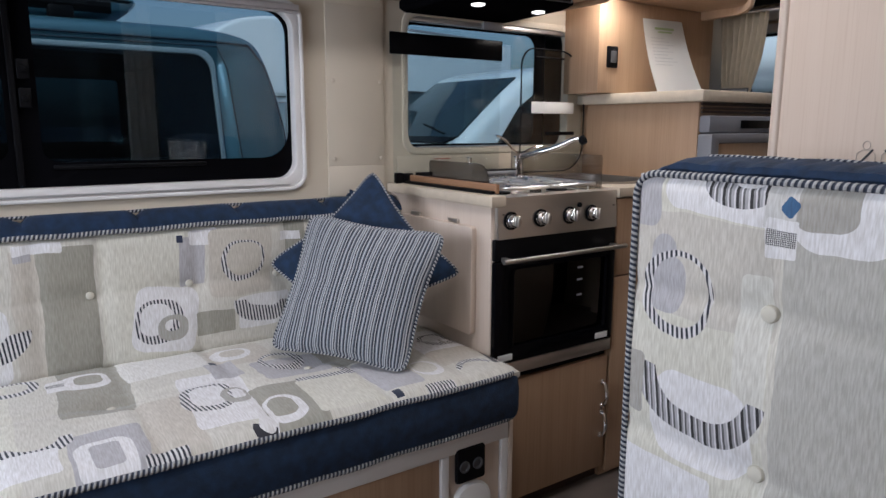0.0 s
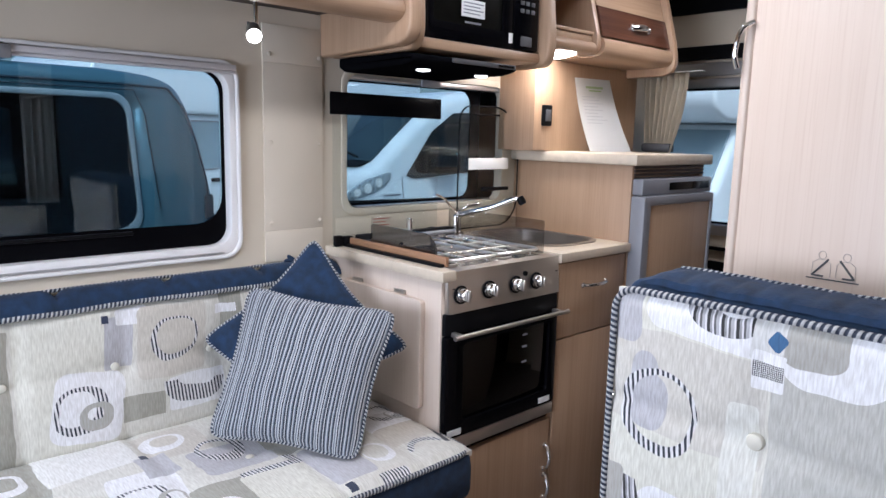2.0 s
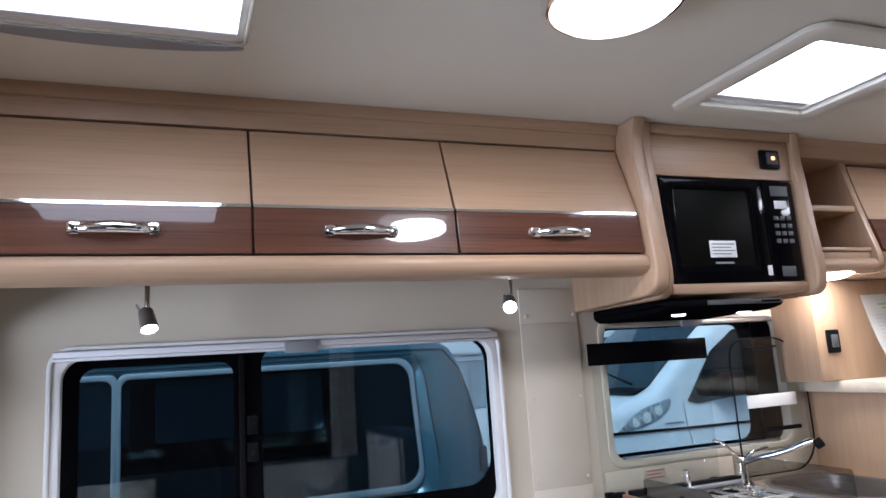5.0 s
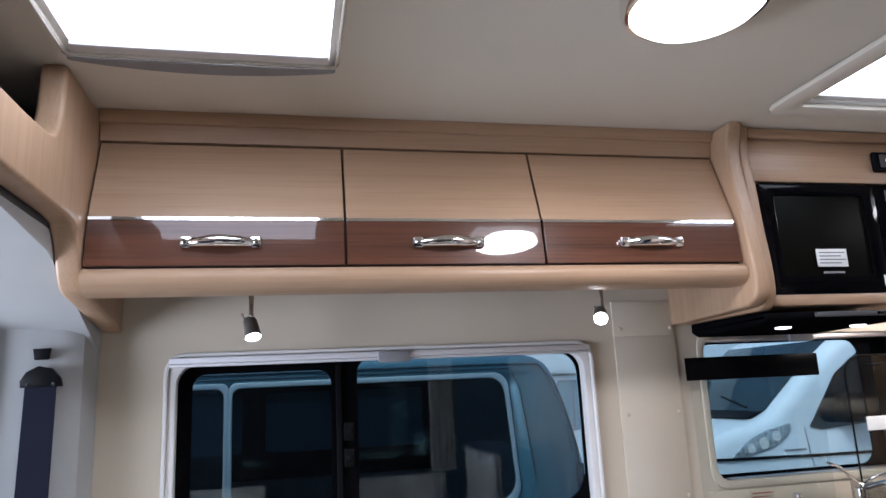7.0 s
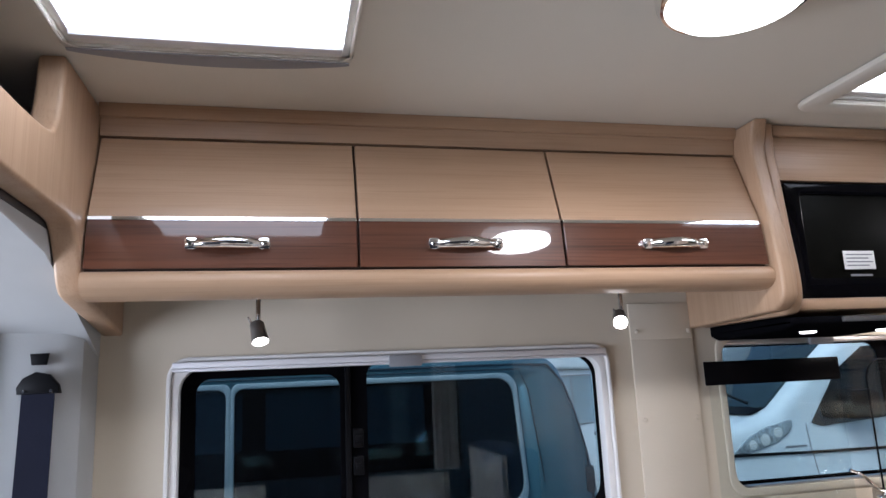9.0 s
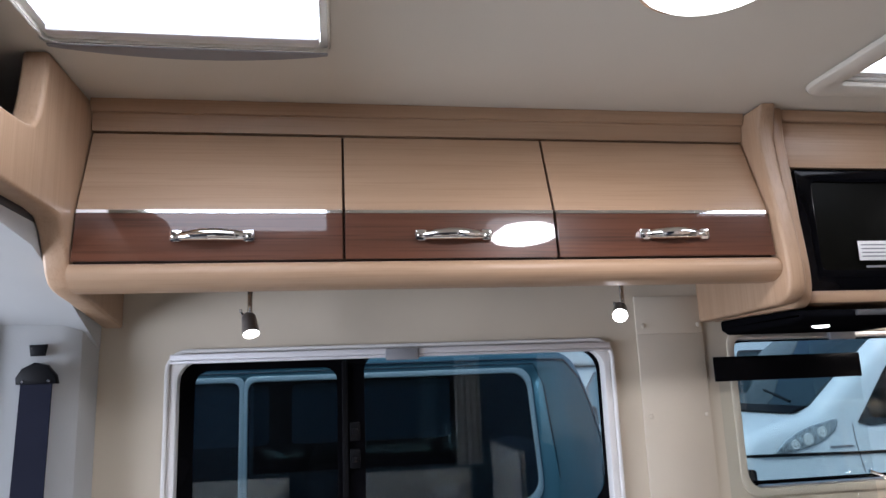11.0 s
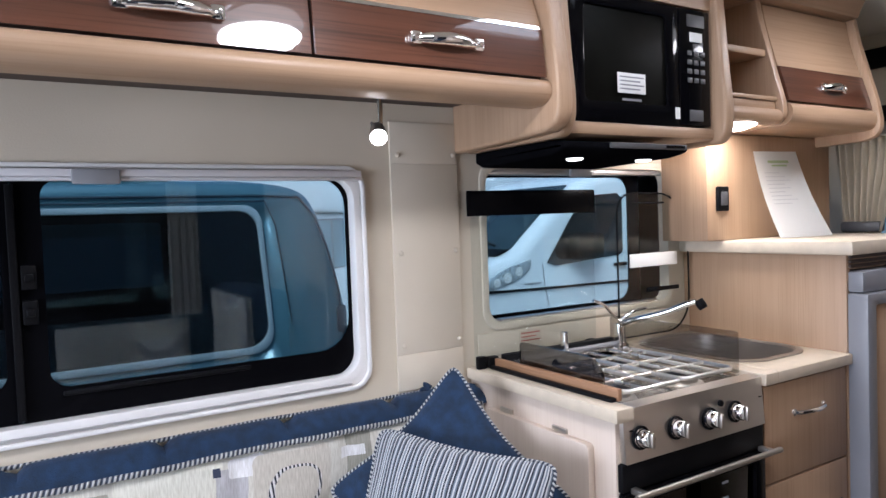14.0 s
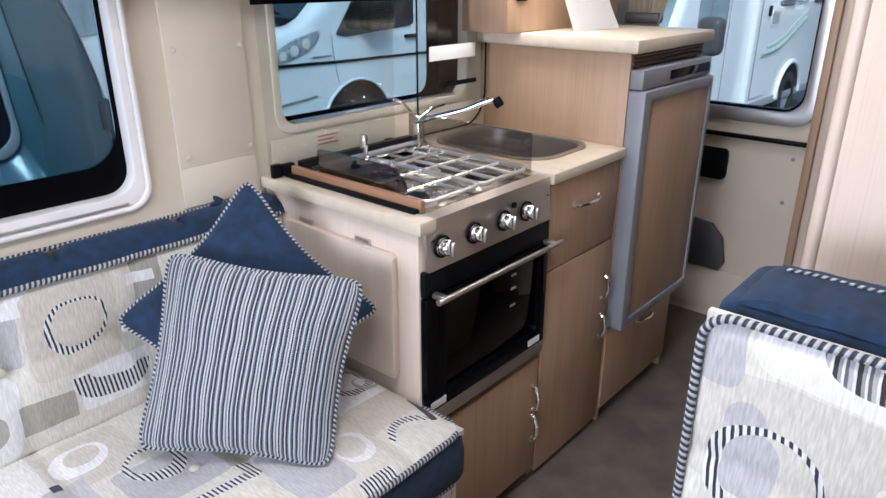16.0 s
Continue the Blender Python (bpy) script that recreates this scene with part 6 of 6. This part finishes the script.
    for j in range(m + 1):
        v = j / m
        width = 0.205 - 0.09 * v ** 1.3
        row = []
        for i in range(n + 1):
            u = i / n
            y = 0.362 - 0.03 * v - width * u
            x = 1.43 + 0.014 * math.sin(u * 2 * math.pi * 8 + 0.5 * math.sin(v * 4)) + 0.008 * noise.noise(Vector((u * 8, v * 3, 0)))
            row.append(bm.verts.new((x, y, 1.515 - 0.345 * v)))
        rows.append(row)
    for p, q in zip(rows, rows[1:]):
        for k in range(n):
            bm.faces.new((p[k], p[k + 1], q[k + 1], q[k]))
    bmesh.ops.solidify(bm, geom=bm.faces[:], thickness=0.002)
    part("drape", bm, M_CURTAIN, c)
    part("tie_band", box((1.408, 0.208, 1.2015), (1.452, 0.338, 1.236), 0.01), M_DARKGREY, c, "dark tie band")
    solid("curtain_track", box((1.41, 0.1, 1.516), (1.45, WY - 0.003, 1.5185), 0.001), M_WHITE, "thin white curtain track", "track")
    solid("window_post", box((1.362, 0.368, 1.2015), (1.40, WY - 0.002, 1.517), 0.006), M_BLACK, "black rubber window post", "post")


rear_end()


# ---- the door side, seen mirrored in the windows ----
def door_side():
    b = thing("door_side_bench", (-1.0, -1.35, 0), "low pale bench against the door side", "bench")
    part("box", box((-1.85, NY + 0.003, 0.0), (-0.24, -1.25, 0.40), 0.006), M_PALE_WOOD, b)
    part("top_board", box((-1.86, NY + 0.003, 0.4005), (-0.23, -1.24, 0.42), 0.004), M_WOOD_H, b)
    for x0, x1 in ((-0.875, -0.31), (-1.80, -1.26)):
        c = thing("side_cushion", ((x0 + x1) / 2, -1.41, 0.4205), "printed back cushion stood on the door side bench", "cushion", "door side cushions")
        part("core", box((x0, NY + 0.004, 0.4205), (x1, NY + 0.05, 0.862), 0.02, 3), M_NAVY, c)
        part("front", pad((x1, NY + 0.044, 0.4215), (-1, 0, 0), (0, 0, 1), x1 - x0, 0.45, 0.03, [(0.28, 0.3)], [0.19, 0.38], [0.3], 0.05, 0.02, 0.012), M_CHAIRCLOTH, c, "cream and grey cloth with printed rings")
    d = thing("door_curtain", (-0.31, -1.44, 0.88), "narrow pale curtain hung on the door side", "curtain")
    n = 30
    bm = bmesh.new()
    rows = [[bm.verts.new((-0.380 + 0.14 * i / n, -1.438 + 0.010 * math.sin(i / n * 2 * math.pi * 4), z)) for i in range(n + 1)] for z in (0.88, 1.2, 1.55, 1.88)]
    for p, q in zip(rows, rows[1:]):
        for k in range(n):
            bm.faces.new((p[k], p[k + 1], q[k + 1], q[k]))
    bmesh.ops.solidify(bm, geom=bm.faces[:], thickness=0.003)
    part("drape", bm, M_WHITE, d)
    part("rail", box((-0.40, -1.457, 1.881), (-0.23, -1.42, 1.895), 0.003), M_WHITE, d)


door_side()


# ---- outside ----
M_ASPHALT = plain("asphalt", (0.05, 0.05, 0.052), 0.9, vary=0.3, scale=2, grain=0.6, grain_scale=90)
M_EDGE = plain("pale_edge_paint", (0.40, 0.48, 0.52), 0.3, 0.2, vary=0.04, grain=0.0, coat=0.5)
M_TINTED = glass("tinted_vehicle_glass", (0.40, 0.49, 0.54), 0.0, 0.05)
M_SILVER = plain("silver_blue_paint", (0.085, 0.195, 0.245), 0.3, 0.4, vary=0.04, scale=1.0, grain=0.0, coat=0.8)
M_VANWHITE = plain("white_vehicle_paint", (0.82, 0.85, 0.86), 0.3, vary=0.03, scale=1.0, grain=0.0, coat=0.6)
M_TYRE = plain("tyre_rubber", (0.02, 0.02, 0.02), 0.8, vary=0.2)
M_DARKGLASS = plain("dark_vehicle_glass", (0.010, 0.014, 0.018), 0.04, vary=0.2, grain=0.0, coat=0.3, spec=0.3)
M_SCREEN = plain("dark_windscreen", (0.035, 0.055, 0.065), 0.06, 0.0, vary=0.2, scale=1.5, grain=0.0)
# pale base colour stands in for the sky mirrored in this glass
M_SKYSCREEN = plain("sky_painted_glass", (0.30, 0.38, 0.42), 0.12, vary=0.25, scale=1.5, grain=0.0)
M_LAMPGLASS = plain("headlamp_chrome", (0.50, 0.54, 0.56), 0.18, 0.3, vary=0.6, scale=26, grain=0.4, grain_scale=50)
M_GREYPANE = plain("grey_vehicle_glass", (0.10, 0.13, 0.145), 0.08, vary=0.25, scale=1.5, grain=0.0)
M_DECAL = plain("grey_green_decal", (0.34, 0.42, 0.36), 0.4, vary=0.05, grain=0.0)
M_TAIL = plain("dark_lamp_lens", (0.03, 0.05, 0.07), 0.2, vary=0.1)
GZ = -0.52
solid("ground", box((-400, -400, GZ - 0.1), (400, 400, GZ), 0), M_ASPHALT, "grey asphalt of the vehicle yard", "ground", kind="structure")


# never seen directly; added white so the neighbour's glass mirrors something bright
solid("outer_skin", wall_with_holes("y", WY + 0.064, WY + 0.07, (X0, -0.2), (X1, CZ + 0.12), [W1, W2]), M_VANWHITE, "unseen white outer side of the van, added to brighten outside reflections", "bodywork", kind="structure")


def wheel(parent, x, y, z, axis, r=0.33):
    w = part("wheel", lathe([(r * 0.62, -0.10), (r * 0.95, -0.10), (r, -0.06), (r, 0.06), (r * 0.95, 0.10), (r * 0.62, 0.10), (r * 0.62, -0.10)], (x, y, z), axis, 36), M_TYRE, parent, "black tyre")
    part("rim", lathe([(0, -0.05), (r * 0.62, -0.07), (r * 0.62, 0.07), (r * 0.5, 0.09), (r * 0.2, 0.06), (0, 0.07)], (x, y, z), axis, 30), M_GREY, w, "grey wheel rim")


def at_pose(ob, m):
    ob.matrix_basis = m
    return ob


def cut_away(ob, cutter):
    """Takes the cutter's shape out of a mesh for good, lining the cut with the cutter's material."""
    tool = link("cutter", cutter, M_NEARBLACK)
    mod = ob.modifiers.new("cut", "BOOLEAN")
    mod.operation, mod.object, mod.solver, mod.material_mode = "DIFFERENCE", tool, "EXACT", "TRANSFER"
    got = bpy.data.meshes.new_from_object(ob.evaluated_get(bpy.context.evaluated_depsgraph_get()))
    ob.modifiers.clear()
    ob.data = got
    bpy.data.objects.remove(tool)


def silver_van():
    """A panel van alongside, hollow behind its tinted windows, its tail towards the kitchen."""
    t = tagged(new("silver_van"), "silver-blue van with dark side windows parked alongside", "van")
    y, w = 1.36, 1.75
    tail = arc([(0.06, -0.15), (0.07, 0.4), (0.05, 0.8), (0.0, 1.1), (-0.075, 1.34), (-0.16, 1.425), (-0.36, 1.45)], 4)
    side = [(-5.2, -0.15)] + tail + [(-5.2, 1.45)]
    body = part("body", prism(side, "y", y, y + w, 0.05, 4), M_SILVER, t, "silver-blue painted body")
    cut_away(body, box((-5.0, y + 0.05, 0.1), (-0.22, y + w - 0.05, 1.39), 0.0))
    spans = ((-2.35, -1.362), (-1.332, -0.268))
    for x0, x1 in spans:
        last = x1 > -0.5
        out = rounded(x0, x1, 0.885, 1.347, (0.06 if last else 0.03, 0.03, 0.03, 0.08 if last else 0.03), 6)
        if last:
            out = [(x - 0.075 * max(0.0, z - 0.885) * max(0.0, (x - x0) / (x1 - x0)), z) for x, z in out]
        cut_away(body, prism(out, "y", y - 0.2, y + 0.3))
        grown = [(x + (0.018 if x > (x0 + x1) / 2 else -0.014), z + (0.02 if z > 1.06 else -0.024)) for x, z in out]
        f = part("window_frame", ring(grown, out, "y", y - 0.007, y + 0.02, 0.004), M_EDGE, t, "pale window edge")
        part("window", prism(out, "y", y + 0.004, y + 0.008), M_TINTED, f, "dark tinted side glass")
        back = rounded(x0 + 0.05, x1 - 0.05, 0.99, 1.34, 0.03, 4)
        cut_away(body, prism(back, "y", y + w - 0.3, y + w + 0.2))
        part("window", prism(back, "y", y + w - 0.03, y + w - 0.026), M_TINTED, t, "dark tinted side glass")
    for x in (-1.05, -2.0):
        part("seat", box((x - 0.1, y + 0.35, 0.3), (x + 0.06, y + 1.35, 1.02), 0.06, 3), M_NEARBLACK, t, "dark seat back")
    part("roof_gutter", tube([(-5.1, y - 0.002, 1.398), (-0.30, y - 0.002, 1.398), (-0.15, y + 0.0, 1.392), (-0.09, y + 0.0, 1.32), (-0.05, y + 0.0, 1.21), (-0.012, y + 0.0, 1.06), (0.01, y + 0.0, 0.80), (0.02, y + 0.0, 0.50)], 0.0042, 8), M_TAIL, t)
    part("rain_channel", tube([(-5.1, y - 0.002, 1.380), (-0.27, y - 0.002, 1.380), (-0.235, y - 0.002, 1.30), (-0.19, y - 0.002, 0.95)], 0.0026, 8), M_TAIL, t)
    part("lamp", prism(rounded(-0.022, 0.012, 0.90, 1.0, 0.010, 3), "y", y - 0.012, y + 0.03, 0.005), M_TAIL, t, "dark tail lamp")
    part("lower_crease", tube([(-5.1, y - 0.001, 0.70), (0.03, y - 0.001, 0.72)], 0.006, 8), M_SILVER, t)
    roof = part("pop_roof", prism(arc([(-4.8, 1.445), (-4.6, 1.54), (-3.0, 1.62), (-1.2, 1.64), (-0.70, 1.61), (-0.52, 1.55), (-0.54, 1.50)], 4) + [(-0.75, 1.47)], "y", y + 0.15, y + 1.6, 0.03, 2), M_SILVER, t, "silver-blue pop-up roof")
    part("awning_rail", tube([(-2.4, y + 0.07, 1.50), (-0.62, y + 0.07, 1.50)], 0.025, 10), M_BLACK, roof)
    for x in (-2.0, -1.3, -0.78):
        part("rack_foot", box((x - 0.04, y + 0.04, 1.43), (x + 0.04, y + 0.10, 1.49), 0.008), M_BLACK, roof)
    part("sill", box((-5.1, y - 0.01, -0.12), (-0.03, y + 0.03, 0.05), 0.01), M_BLACK, t)
    wheel(t, -0.95, y + 0.12, GZ + 0.33, (0, 1, 0))
    wheel(t, -4.1, y + 0.12, GZ + 0.33, (0, 1, 0))


silver_van()


def white_van(name, label, m):
    """A short-nosed white van; its nose points to -x in its own space, its flank to -y."""
    t = tagged(new(name), label, "van", "white vans")
    prof = [(0.0, -0.25)] + arc([(0.0, 0.05), (-0.02, 0.35), (0.07, 0.60), (0.34, 0.77), (0.86, 0.90)], 4) + arc([(0.96, 0.95), (1.45, 1.36), (1.90, 1.68), (2.4, 1.80)], 4) + [(5.2, 1.85), (5.2, -0.25)]
    part("body", prism(prof, "y", -0.95, 0.95, 0.14, 5), M_VANWHITE, t, "white painted body")
    part("windscreen", prism([(0.93, 0.965), (1.0, 0.94), (1.47, 1.345), (1.84, 1.61), (1.80, 1.645), (1.43, 1.385)], "y", -0.80, 0.80, 0.012), M_SCREEN, t, "raked dark windscreen")
    part("cowl", prism([(0.80, 0.896), (0.96, 0.94), (0.95, 0.972), (0.78, 0.908)], "y", -0.78, 0.78, 0.006), M_BLACK, t, "black cowl under the windscreen")
    win = [(1.34, 0.80), (1.46, 0.765), (2.45, 0.83), (2.5, 0.87), (2.5, 1.48), (2.42, 1.54), (2.06, 1.52), (1.72, 1.30)]
    part("side_window", prism(win, "y", -0.962, -0.945), M_DARKGLASS, t, "dark cab side glass")
    part("mirror", box((1.62, -1.17, 0.82), (2.02, -0.97, 1.10), 0.06, 4), M_BLACK, t, "black door mirror")
    lens = part("headlamp", prism(arc([(0.43, 0.555), (0.66, 0.570), (0.93, 0.640), (1.09, 0.74), (1.12, 0.845), (0.98, 0.82), (0.76, 0.765), (0.58, 0.68)], 3), "y", -0.962, -0.80, 0.012), M_LAMPGLASS, t, "clear faceted headlamp")
    for x, z, r in ((0.66, 0.635, 0.045), (0.80, 0.675, 0.055), (0.95, 0.735, 0.05)):
        part("reflector", lathe([(r, 0.0), (r * 0.9, 0.006), (r * 0.55, 0.002), (r * 0.3, 0.007), (0, 0.008)], (x, -0.962, z), (0, -1, 0), 18), M_WHITE, lens, "bright round reflector")
    part("headlamp", prism(arc([(-0.80, 0.50), (-0.56, 0.53), (-0.50, 0.62), (-0.60, 0.70), (-0.78, 0.70)], 3), "x", 0.0, 0.18, 0.01), M_LAMPGLASS, t)
    part("bumper_line", tube(smooth_path([(-0.03, 0.60, 0.45), (-0.03, -0.55, 0.50), (0.06, -0.86, 0.545), (0.30, -0.957, 0.553), (0.90, -0.957, 0.540), (1.80, -0.957, 0.525), (5.0, -0.957, 0.50)], 6), 0.014, 8), M_BLACK, t, "black trim line")
    part("grille", box((-0.035, -0.5, 0.12), (0.02, 0.5, 0.34), 0.02), M_BLACK, t)
    part("fog_recess", prism(rounded(0.02, 0.24, 0.30, 0.44, 0.03, 4), "y", -0.965, -0.80, 0.01), M_BLACK, t, "black fog lamp recess")
    part("bumper_edge", tube(smooth_path([(0.03, -0.957, 0.16), (0.5, -0.957, 0.17), (1.05, -0.957, 0.22)], 6), 0.008, 8), M_GREY, t)
    cx, cz = 1.62, -0.16
    arch = [(cx + 0.50 * math.cos(radians(a)), cz + 0.49 * math.sin(radians(a))) for a in range(0, 181, 10)]
    part("wheel_arch", prism(arch, "y", -0.957, -0.90), M_BLACK, t)
    part("arch_lip", tube([(x, -0.956, z) for x, z in arch], 0.014, 8), M_VANWHITE, t)
    part("wiper", tube([(0.96, -0.55, 1.0), (1.10, 0.05, 1.10)], 0.014, 8), M_BLACK, t)
    part("door_line", tube([(1.36, -0.952, 0.30), (1.30, -0.954, 0.6), (1.28, -0.954, 0.80)], 0.005, 6), M_GREY, t)
    part("badge", box((1.02, -0.957, 0.585), (1.26, -0.951, 0.605), 0.001), M_GREY, t)
    part("door_handle", box((2.35, -0.985, 0.70), (2.55, -0.95, 0.74), 0.01), M_BLACK, t)
    for x in (cx, 4.4):
        for q in (-0.86, 0.86):
            wheel(t, x, q, cz, (0, 1, 0), 0.36)
    return at_pose(t, m)


white_van("white_van", "white van with a raked windscreen parked beyond the kitchen window", pose(2.45, 5.66, 0.0, 0, 0, 1.2))


def motorhome(m, label):
    """A coachbuilt motorhome, nose to -x, flank to -y."""
    t = tagged(new("motorhome"), label, "motorhome", "white motorhomes")
    cab = [(0.0, -0.2)] + arc([(0.0, 0.2), (0.04, 0.45), (0.30, 0.68), (0.50, 0.76)], 3) + [(0.62, 0.80), (1.02, 1.44), (2.9, 1.44), (2.9, -0.2)]
    c = part("cab", prism(cab, "y", -0.98, 0.98, 0.08, 4), M_VANWHITE, t, "white cab")
    part("windscreen", prism([(0.60, 0.83), (0.66, 0.81), (1.01, 1.37), (0.96, 1.385)], "y", -0.90, 0.90, 0.01), M_SKYSCREEN, c, "windscreen with the sky's reflection put into its pale colour")
    w = [(1.22, 0.78), (1.30, 0.76), (1.92, 0.80), (1.95, 0.83), (1.95, 1.31), (1.91, 1.35), (1.34, 1.35), (1.22, 1.18)]
    f = part("cab_window", ring([(1.585 + (x - 1.585) * 1.07, 1.06 + (z - 1.06) * 1.07) for x, z in w], w, "y", -0.99, -0.97, 0.004), M_GREY, c, "dark window seal")
    part("pane", prism(w, "y", -0.985, -0.975), M_SKYSCREEN, f)
    part("window_bar", box((1.50, -0.992, 0.80), (1.525, -0.972, 1.34), 0.003), M_GREY, c)
    part("mirror", merge(box((0.96, -1.30, 0.62), (1.16, -1.06, 0.98), 0.07, 4), box((1.02, -1.07, 0.70), (1.12, -0.965, 0.76), 0.01)), M_DARKGREY, c, "dark grey door mirror")
    part("door_line", tube([(2.05, -0.982, -0.1), (2.05, -0.982, 1.38)], 0.006, 6), M_GREY, c)
    part("door_handle", box((1.80, -1.0, 0.62), (1.96, -0.976, 0.67), 0.01), M_BLACK, c)
    coach = [(2.78, -0.2), (2.78, 1.42)] + arc([(0.55, 1.46), (0.30, 1.60), (0.36, 1.95), (0.9, 2.3), (1.8, 2.42)], 3) + [(6.0, 2.42), (6.0, -0.2)]
    k = part("coach_body", prism(coach, "y", -1.05, 1.05, 0.05, 3), M_VANWHITE, t, "white coachbuilt body with an overcab bed")
    for x0, x1, z0, z1 in ((2.90, 3.28, 1.20, 1.76), (3.50, 4.66, 1.00, 1.58), (4.95, 5.7, 1.00, 1.58)):
        f = part("window_frame", ring(rounded(x0, x1, z0, z1, 0.07), rounded(x0 + 0.035, x1 - 0.035, z0 + 0.03, z1 - 0.03, 0.05), "y", -1.072, -1.045, 0.006), M_DARKGREY, k)
        part("window", prism(rounded(x0 + 0.03, x1 - 0.03, z0 + 0.025, z1 - 0.025, 0.05), "y", -1.062, -1.046), M_GREYPANE, f, "grey reflecting pane")
    part("door_line", tube([(2.86, -1.052, -0.05), (2.86, -1.052, 1.15), (2.90, -1.052, 1.19)], 0.009, 6), M_GREY, k)
    part("door_line", tube([(2.86, -1.052, -0.05), (3.40, -1.052, -0.05)], 0.009, 6), M_GREY, k)
    part("lock", box((3.10, -1.075, 0.90), (3.18, -1.05, 1.02), 0.01), M_BLACK, k)
    v = part("vent", ring(rounded(3.24, 3.56, 0.78, 0.96, 0.01, 2), rounded(3.26, 3.54, 0.795, 0.945, 0.006, 2), "y", -1.062, -1.049, 0.002), M_WHITE, k)
    for q in range(5):
        part("slat", box((3.265, -1.060, 0.802 + q * 0.028), (3.535, -1.051, 0.812 + q * 0.028), 0.002), M_GREY, v)
    for q, (z, r) in enumerate(((0.46, 0.028), (0.54, 0.016))):
        part("decal", tube(smooth_path([(3.05 + 0.2 * q, -1.050, z), (3.6, -1.050, z + 0.03), (4.1, -1.050, z + 0.16), (4.7, -1.050, z + 0.36)], 8), r, 6), M_DECAL, k, "grey-green curved stripe")
    part("roof_rail", box((1.6, -1.0, 2.425), (5.6, -0.96, 2.46), 0.01), M_GREY, k)
    part("skirt", box((2.9, -1.06, -0.2), (5.9, -1.0, -0.10), 0.01), M_GREY, k)
    for x in (0.95, 4.36):
        arch = [(x + 0.50 * math.cos(radians(a)), -0.16 + 0.44 * math.sin(radians(a))) for a in range(0, 181, 12)]
        y = -0.985 if x < 2 else -1.056
        part("wheel_arch", prism(arch, "y", y, y + 0.06), M_BLACK, t)
        part("arch_lip", tube([(p, y - 0.004, z) for p, z in arch], 0.03, 8), M_VANWHITE, t)
        wheel(t, x, y + 0.09, -0.18, (0, 1, 0), 0.34)
    return at_pose(t, m)


motorhome(pose(4.95, 2.95, 0.0, 0, 0, 0), "white coachbuilt motorhome parked behind the van")
motorhome(pose(0.6, 7.6, 0.0, 0, 0, 12), "white coachbuilt motorhome in the row beyond")
motorhome(pose(-2.5, -8.0, 0.0, 0, 0, 180), "white coachbuilt motorhome on the door side")
